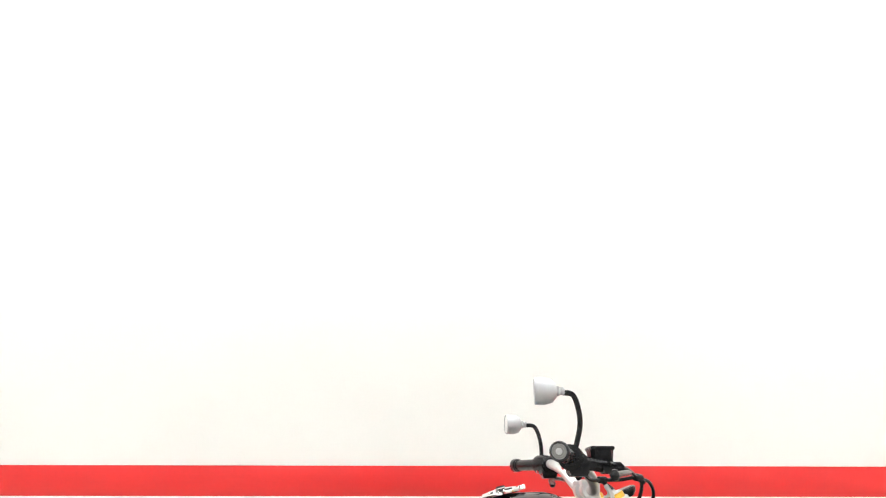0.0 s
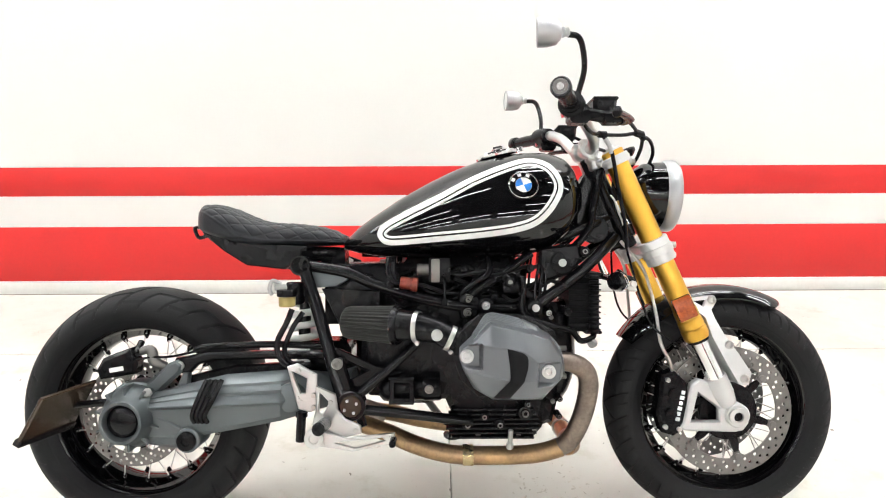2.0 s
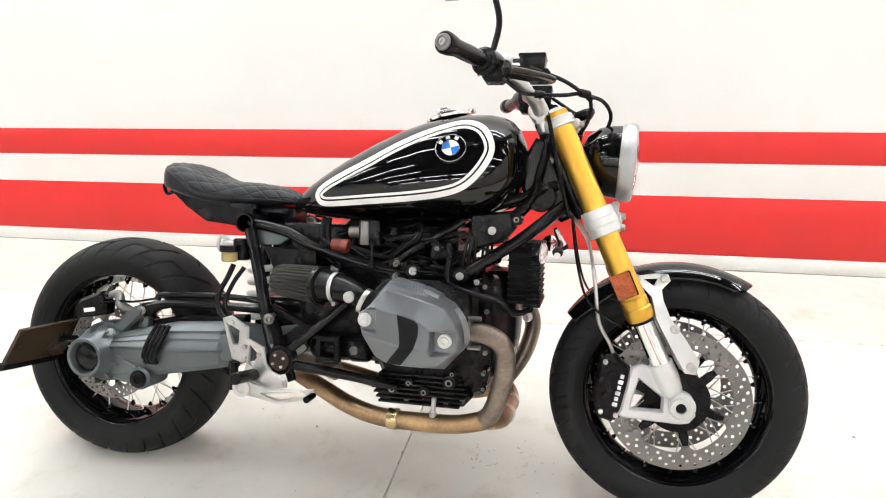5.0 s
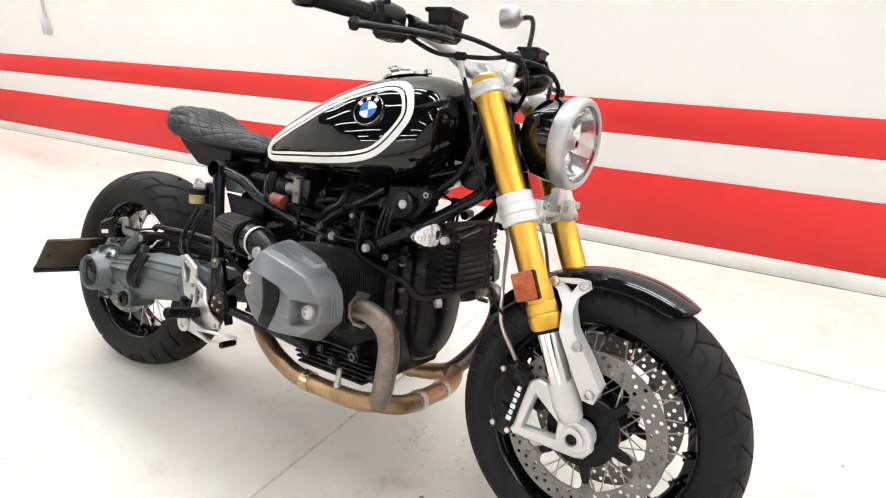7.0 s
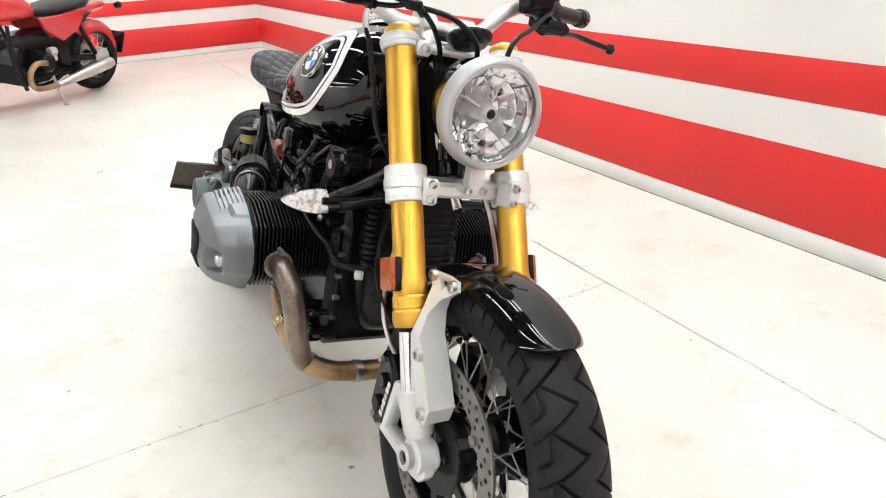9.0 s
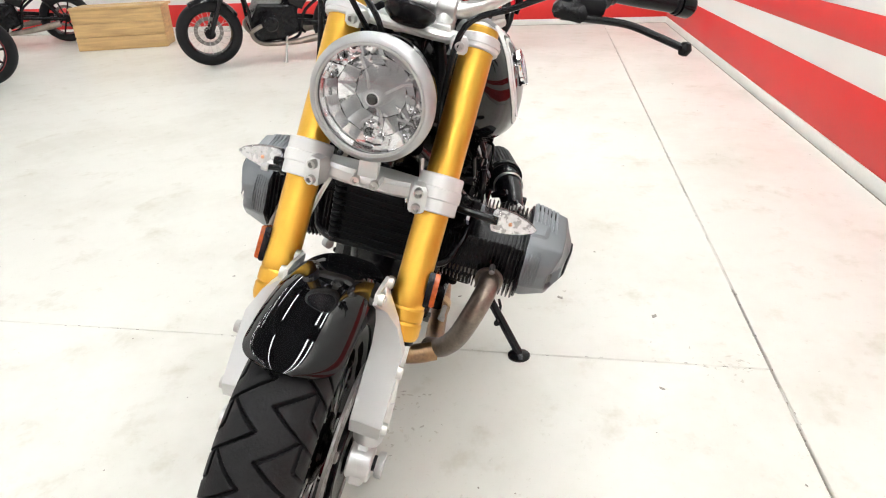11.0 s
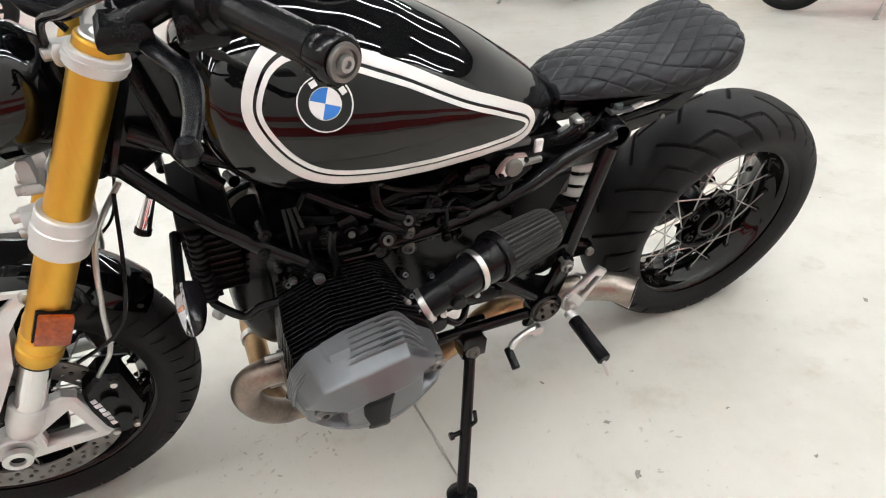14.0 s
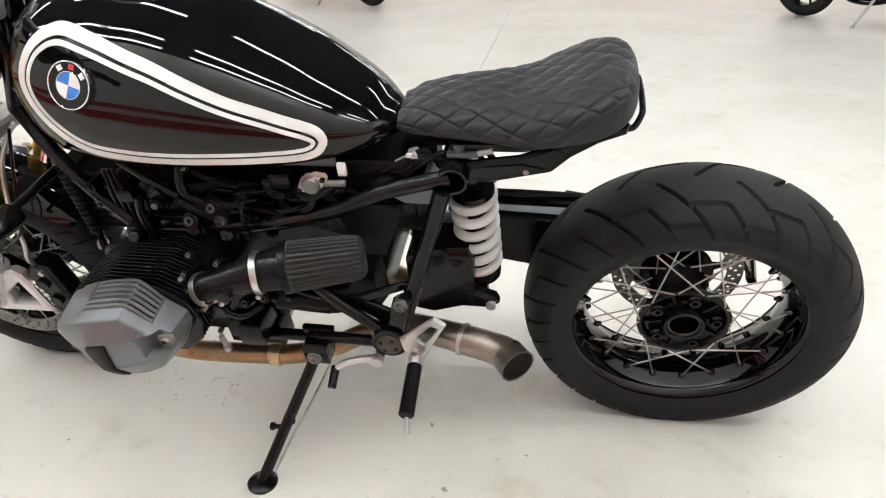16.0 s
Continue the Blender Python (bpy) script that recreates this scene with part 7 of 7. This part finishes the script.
def parked_bike(rear, front, paint, label, spokes, belly=None, lean=9, guard=False):
    root = new("parked_motorcycle")
    rear, front = Vector((*rear, 0)), Vector((*front, 0))
    d = front - rear
    yaw = math.degrees(math.atan2(d.y, d.x))
    L = d.length
    root.matrix_basis = Matrix.Translation((rear + front) / 2) @ pose(0, 0, 0, 0, 0, yaw) @ pose(0, 0, 0, -lean, 0, 0)
    R = 0.31
    rz, fz = R + 0.004, R + 0.003
    plain_wheel("rear_wheel", (-L / 2, 0, rz), R, 0.15, root, spokes)
    plain_wheel("front_wheel", (L / 2, 0, fz), R, 0.115, root, spokes)
    for s in SIDE:
        part("fork_leg", bar((L / 2, s * 0.085, fz), (L / 2 - 0.27, s * 0.085, 0.95), 0.023, 14), SATIN, root)
        part("swing_arm", tube([(-L / 2, s * 0.10, rz), (-0.35, s * 0.11, 0.36), (-0.18, s * 0.10, 0.38)], [0.022, 0.030, 0.034], 12), CAST, root)
        part("shock", bar((-L / 2 + 0.08, s * 0.12, 0.36), (-0.42, s * 0.12, 0.70), 0.020), SATIN, root)
        part("cylinder", at(cyl(0.075, 0.12, 20, 0.3), (0.12, s * 0.24, 0.42), Y) + sum([at(cyl(0.085, 0.006, 18), (0.12, s * (0.17 + i * 0.018), 0.42), Y) for i in range(6)], []), CAST, root)
        if not guard and not belly:
            part("exhaust", tube([(0.20, s * 0.22, 0.40), (0.30, s * 0.20, 0.33), (0.22, s * 0.17, 0.22), (0.0, s * 0.17, 0.20), (-0.30, s * 0.19, 0.23), (-0.62, s * 0.20, 0.29)], [0.02, 0.02, 0.02, 0.022, 0.036, 0.042], 16), PIPE2, root)
        part("frame_tube", tube([(0.36, s * 0.04, 0.86), (0.30, s * 0.12, 0.55), (0.22, s * 0.13, 0.24), (-0.15, s * 0.13, 0.24), (-0.26, s * 0.13, 0.50), (-0.62, s * 0.10, 0.72)], 0.015, 10), SATIN, root)
        part("side_panel", prism([(-0.36, 0.70), (-0.02, 0.70), (-0.10, 0.56), (-0.22, 0.50)], s * 0.115, s * 0.14, bevel=0.01), paint, root)
        part("footpeg", bar((-0.2, s * 0.14, 0.32), (-0.2, s * 0.27, 0.32), 0.012), PLASTIC, root)
    part("engine", prism([(-0.20, 0.30), (-0.02, 0.22), (0.24, 0.22), (0.30, 0.40), (0.20, 0.58), (-0.16, 0.56)], -0.15, 0.15, bevel=0.03), CAST, root)
    part("fuel_tank", loft([oval(x, 0, z, w, h) for x, z, w, h in ((-0.06, 0.76, 0.06, 0.04), (0.0, 0.79, 0.11, 0.08), (0.15, 0.83, 0.15, 0.11), (0.30, 0.84, 0.15, 0.11), (0.40, 0.82, 0.08, 0.07))]), paint, root)
    part("seat", loft([oval(x, 0, z, w, h) for x, z, w, h in ((-0.68, 0.82, 0.07, 0.03), (-0.60, 0.81, 0.11, 0.045), (-0.35, 0.79, 0.13, 0.05), (-0.12, 0.77, 0.11, 0.045), (-0.04, 0.77, 0.06, 0.03))]), LEATHER, root)
    part("tail", loft([oval(x, 0, z, w, h) for x, z, w, h in ((-0.90, 0.76, 0.05, 0.03), (-0.82, 0.76, 0.08, 0.045), (-0.60, 0.74, 0.10, 0.05), (-0.35, 0.72, 0.09, 0.04))]), paint, root)
    part("handlebar", tube([(0.30, -0.36, 1.04), (0.38, -0.20, 1.06), (0.42, 0, 1.0), (0.38, 0.20, 1.06), (0.30, 0.36, 1.04)], 0.012, 10), SATIN, root)
    part("headlight", at(lathe([(0.0, -0.09), (0.06, -0.07), (0.085, 0.0), (0.08, 0.02), (0.0, 0.03)], 24), (L / 2 - 0.14, 0, 0.86), (1, 0, 0)), SATIN, root)
    rg = []
    for i in range(16):
        a = radians(60 + 90 * i / 15)
        rg.append([(L / 2 + (R + 0.02 - 0.03 * v * v) * math.cos(a), 0.07 * v, fz + (R + 0.02 - 0.03 * v * v) * math.sin(a)) for v in (-1, -0.5, 0, 0.5, 1)] + [(L / 2 + (R + 0.012 - 0.03 * v * v) * math.cos(a), 0.068 * v, fz + (R + 0.012 - 0.03 * v * v) * math.sin(a)) for v in (1, 0.5, 0, -0.5, -1)])
    part("mudguard", loft(rg), paint, root)
    if guard:
        rg = []
        for i in range(22):
            a = radians(50 + 118 * i / 21)
            rg.append([(-L / 2 + (R + 0.03 - 0.10 * abs(v) ** 3) * math.cos(a), 0.085 * v, rz + (R + 0.03 - 0.10 * abs(v) ** 3) * math.sin(a)) for v in (-1, -0.8, -0.5, 0, 0.5, 0.8, 1)] + [(-L / 2 + (R + 0.02 - 0.10 * abs(v) ** 3) * math.cos(a), 0.082 * v, rz + (R + 0.02 - 0.10 * abs(v) ** 3) * math.sin(a)) for v in (1, 0.8, 0.5, 0, -0.5, -0.8, -1)])
        part("rear_mudguard", loft(rg), paint, root)
        part("mud_flap", box((-L / 2 - 0.335, 0, 0.40), (0.02, 0.20, 0.20), 0.006, Matrix.Rotation(radians(-20), 4, "Y")), PLASTIC, root, "black rubber mud flap")
        for s in SIDE:
            part("tail_lamp", at(lathe([(0.0, -0.03), (0.024, -0.026), (0.034, 0.01), (0.030, 0.022), (0.0, 0.026)], 18), (-0.95, s * 0.15, 0.76), (-1, 0, 0)), PLASTIC, root)
            part("muffler", at(lathe([(0.020, 0.0), (0.036, 0.16), (0.047, 0.34), (0.050, 0.36), (0.050, 0.62), (0.044, 0.66), (0.030, 0.66)], 24), (-0.02, s * 0.21, 0.20), (-0.99, s * 0.03, 0.14)), STEEL, root, "long silver muffler")
            part("header_pipe", tube([(0.16, s * 0.30, 0.43), (0.26, s * 0.29, 0.43), (0.31, s * 0.27, 0.36), (0.28, s * 0.24, 0.26), (0.18, s * 0.215, 0.205), (-0.02, s * 0.21, 0.20)], 0.022, 14), PIPE, root)
            part("lower_panel", prism([(-0.52, 0.76), (0.02, 0.74), (-0.02, 0.64), (-0.22, 0.53), (-0.40, 0.60)], s * 0.135, s * 0.165, bevel=0.012), paint, root, "red side panel")
            part("carburettor", at(cyl(0.035, 0.07, 16), (-0.05, s * 0.17, 0.47), (1, 0, 0)) + box((-0.05, s * 0.17, 0.42), (0.05, 0.05, 0.05), 0.008), GREY, root)
            part("drive_case", at(cyl(0.09, 0.06, 24), (-L / 2, s * 0.10, rz), Y), GREY, root)
        part("crank_case", box((-0.02, 0, 0.42), (0.50, 0.30, 0.38), 0.05), CAST, root)
        part("leg_tube", tube([(0.34, 0.16, 0.72), (0.38, 0.2, 0.45), (0.30, 0.2, 0.22)], 0.016, 10), SATIN, root)
    if belly:
        for s in SIDE:
            part("footrest_hanger", prism([(-0.30, 0.42), (-0.24, 0.42), (-0.20, 0.34), (-0.25, 0.30), (-0.29, 0.34)], s * 0.15, s * 0.165, bevel=0.004), ALU, root)
            part("axle_plate", prism([(-L / 2 - 0.05, rz - 0.03), (-L / 2 + 0.10, rz - 0.055), (-L / 2 + 0.13, rz + 0.01), (-L / 2 + 0.02, rz + 0.05)], s * 0.13, s * 0.145, bevel=0.004), ALU if s > 0 else CAST, root)
            part("arm_box", prism([(-L / 2 - 0.03, rz - 0.030), (-L / 2 - 0.03, rz + 0.035), (-0.40, 0.425), (-0.16, 0.45), (-0.14, 0.36), (-0.36, 0.335)], s * 0.105, s * 0.130, bevel=0.008), CAST, root)
            part("heel_plate", prism([(-0.36, 0.50), (-0.22, 0.52), (-0.16, 0.40), (-0.22, 0.31), (-0.27, 0.33)], s * 0.140, s * 0.150, [[(-0.31, 0.47), (-0.24, 0.48), (-0.21, 0.41), (-0.25, 0.37)]], 0.004), ALU, root)
            part("rim_stripe", at(ring(R * 0.715, 0.004, 0.002), (-L / 2, s * 0.062, rz), Y), BRED, root, "thin red rim stripe")
            part("hub_carrier", at(cyl(0.075, 0.05, 24), (-L / 2, s * 0.10, rz), Y), CAST, root)
        part("linkage", box((-0.32, 0, 0.42), (0.22, 0.17, 0.22), 0.03) + box((-0.10, 0, 0.30), (0.30, 0.22, 0.18), 0.04), CAST, root)
        part("tail_underside", prism([(-0.78, 0.72), (-0.30, 0.66), (-0.20, 0.50), (-0.36, 0.46), (-0.52, 0.58)], -0.09, 0.09, bevel=0.02), PLASTIC, root)
        part("belly_pan", loft([oval(x, 0, z, w, h) for x, z, w, h in ((-0.18, 0.27, 0.08, 0.03), (0.0, 0.26, 0.13, 0.05), (0.22, 0.30, 0.15, 0.08), (0.34, 0.40, 0.10, 0.06))]), belly, root)
    f = (pose(0, 0, 0, -lean, 0, 0).inverted() @ Vector((0.02, 0.30, 0.008)))
    part("side_stand", bar((-0.05, 0.14, 0.26), f, 0.011) + at(cyl(0.022, 0.010, 14), f), GREY, root)
    return tagged(root, label, "motorcycle", "parked motorcycles")


parked_bike((-5.68, -0.28), (-4.66, -1.22), BIKERED, "red and black touring motorcycle parked before the striped wall", 28, guard=True)
parked_bike((-3.62, -4.60), (-2.78, -5.68), SATIN, "black sport motorcycle parked on its side stand", 10, belly=BWHITE)
parked_bike((-5.34, -1.79), (-4.59, -2.89), SATIN, "black scrambler motorcycle with spoked wheels", 28)
parked_bike((-6.6, -6.0), (-5.7, -7.1), SATIN, "black roadster motorcycle at the far end", 10)
parked_bike((1.72, -6.75), (2.85, -7.55), BIKEBLUE, "dark blue motorcycle parked on the far side", 10)


def timber_step():
    root = new("timber_step")
    for i in range(3):
        part("board", box((0, 0, 0.075 + i * 0.152), (0.10, 1.02, 0.148), 0.006), WOOD, root)
    part("board", box((-0.25, -0.46, 0.227), (0.38, 0.08, 0.45), 0.006), WOOD, root)
    part("board", box((-0.25, 0.46, 0.227), (0.38, 0.08, 0.45), 0.006), WOOD, root)
    part("top_board", box((-0.22, 0, 0.470), (0.56, 1.04, 0.03), 0.006), WOOD, root)
    root.matrix_basis = pose(-5.84, -4.71, 0, 0, 0, 19)
    return tagged(root, "stacked pine timber block standing on the floor", "timber block")


timber_step()


def wall_socket():
    root = new("wall_socket")
    part("socket_box", box((0, 0, 0), (0.075, 0.04, 0.115), 0.006), SOCKET, root)
    part("conduit", bar((0, 0.006, 0.05), (0, 0.006, CH - 0.95), 0.011), SOCKET, root)
    root.matrix_basis = pose(-4.37, WY - 0.021, 0.905)
    return tagged(root, "pale grey wall socket with a surface conduit", "socket")


wall_socket()


# small litter and scuffs on the floor
def floor_fleck(x, y, r, seed):
    rnd = random.Random(seed)
    lp = [(r * rnd.uniform(0.5, 1.3) * math.cos(a), 0.55 * r * rnd.uniform(0.5, 1.3) * math.sin(a)) for a in (2 * math.pi * i / 9 for i in range(9))]
    ob = part("floor_fleck", move(prism(lp, 0.0, 0.0016, bevel=0.0006, plane="xy"), pose(x, y, 0.0, 0, 0, rnd.uniform(0, 360))), GAP)
    return tagged(ob, "tiny dark fleck of dirt on the floor", "debris", "floor flecks")


for i, (x, y) in enumerate(((-0.257, 0.184), (-0.313, 0.356), (-0.196, 0.772), (-0.57, 0.44), (-4.09, -0.37), (-2.58, -0.41), (-0.32, -0.62), (-3.56, 1.32), (-3.36, 0.17), (-0.82, -2.11), (0.38, -0.05), (-0.28, 0.50), (-0.62, 0.62), (0.15, 0.75), (-1.2, 0.3), (-1.6, 0.8), (1.3, 0.4), (-2.2, -0.9))):
    floor_fleck(x, y, 0.006 + 0.003 * ((i * 7) % 3), i)


def floor_grit():
    """Fine grit and scuffs strewn over the floor, too many to count."""
    rnd = random.Random(9)
    geo = []
    for i in range(420):
        r = 0.0008 + 0.0022 * rnd.random() ** 3
        x, y = rnd.uniform(-4.5, 3.5), rnd.uniform(-3.2, 1.75)
        n = 6
        st = rnd.choice((1.0, 1.0, 1.6, 3.0))
        a0 = rnd.uniform(0, 3.14)
        lp = []
        for k in range(n):
            a = 2 * math.pi * k / n
            u, v = r * st * rnd.uniform(0.6, 1.2) * math.cos(a), r * rnd.uniform(0.6, 1.2) * math.sin(a)
            lp.append((x + u * math.cos(a0) - v * math.sin(a0), y + u * math.sin(a0) + v * math.cos(a0)))
        geo += prism(lp, 0.0001, 0.0009, bevel=0.0002, plane="xy")
    ob = part("floor_grit", geo, GAP, angle=0)
    return tagged(ob, "fine dark grit strewn over the pale floor", "debris", kind="stuff")


floor_grit()


def joint_filler():
    """Hard filler that closes the saw joints in stretches, and crumbs along their edges."""
    rnd = random.Random(21)
    fill, crumbs = [], []
    for lo, hi, along, share in ((SY, JY - 0.01, "y", 0.45), (BX, FX, "x", 0.25)):
        q = lo
        while q < hi:
            step = rnd.uniform(0.03, 0.16)
            near = along == "y" and 0.30 < q < 1.02
            if near or rnd.random() < share:
                a, b, w = q, min(q + step, hi), 0.0030 if along == "x" else 0.0012
                lo3, hi3 = ((JX - w, a), (JX + w, b)) if along == "y" else ((a, JY - w), (b, JY + w))
                fill += slabbox((*lo3, -0.009), (*hi3, -0.0003 if near else -rnd.uniform(0.0006, 0.0022)))
            if -2.5 < q < 2.5 and rnd.random() < 0.6:
                for k in range(rnd.randint(1, 3)):
                    r = rnd.uniform(0.0015, 0.005)
                    c = q + rnd.uniform(0, 0.1), rnd.uniform(-0.006, 0.006)
                    x, y = (JX + c[1], c[0]) if along == "y" else (c[0], JY + c[1])
                    if y > JY + 0.02:
                        continue
                    long = (0.45, 1.5) if along == "y" else (1.5, 0.45)
                    crumbs += prism([(x + r * long[0] * rnd.uniform(0.5, 1.2) * math.cos(t * 1.05), y + r * long[1] * rnd.uniform(0.5, 1.2) * math.sin(t * 1.05)) for t in range(6)], 0.0001, 0.0008, bevel=0.0002, plane="xy")
            q += step
    part("joint_fill", fill, FLOOR, floor, "hard pale filler in the saw joints", angle=0)
    tagged(part("joint_crumbs", crumbs, GAP, angle=0), "dark crumbs along the floor joints", "debris", kind="stuff")


joint_filler()


def floor_scuffs(cx, cy, spread, count, seed):
    rnd = random.Random(seed)
    geo = []
    for k in range(count):
        x, y = cx + rnd.gauss(0, spread), cy + rnd.gauss(0, spread)
        r, turn = rnd.uniform(0.002, 0.010), rnd.uniform(0, 3.14)
        lp = []
        for t in range(9):
            u, v = r * rnd.uniform(0.35, 1.3) * math.cos(t * 0.7), 0.4 * r * rnd.uniform(0.3, 1.3) * math.sin(t * 0.7)
            lp.append((x + u * math.cos(turn) - v * math.sin(turn), y + u * math.sin(turn) + v * math.cos(turn)))
        geo += prism(lp, 0.0001, 0.0005, bevel=0.0001, plane="xy")
    return tagged(part("floor_scuffs", geo, SCUFF, angle=0), "patch of grey scuff marks on the floor", "scuff marks", kind="stuff")


for k, spot in enumerate(((0.40, 0.10, 0.06, 36), (0.30, 0.12, 0.04, 24), (0.02, 0.95, 0.04, 30), (-0.35, 0.45, 0.09, 20), (-0.75, -0.45, 0.10, 16))):
    floor_scuffs(*spot, 40 + k)
for x0, x1, y0, y1 in ((BX, JX - 0.0012, SY, JY - 0.0030), (JX + 0.0012, FX, SY, JY - 0.0030), (BX, FX, JY + 0.0030, WY)):
    part("slab", slabbox((x0, y0, -0.1), (x1, y1, 0.0)), FLOOR, floor, angle=0)
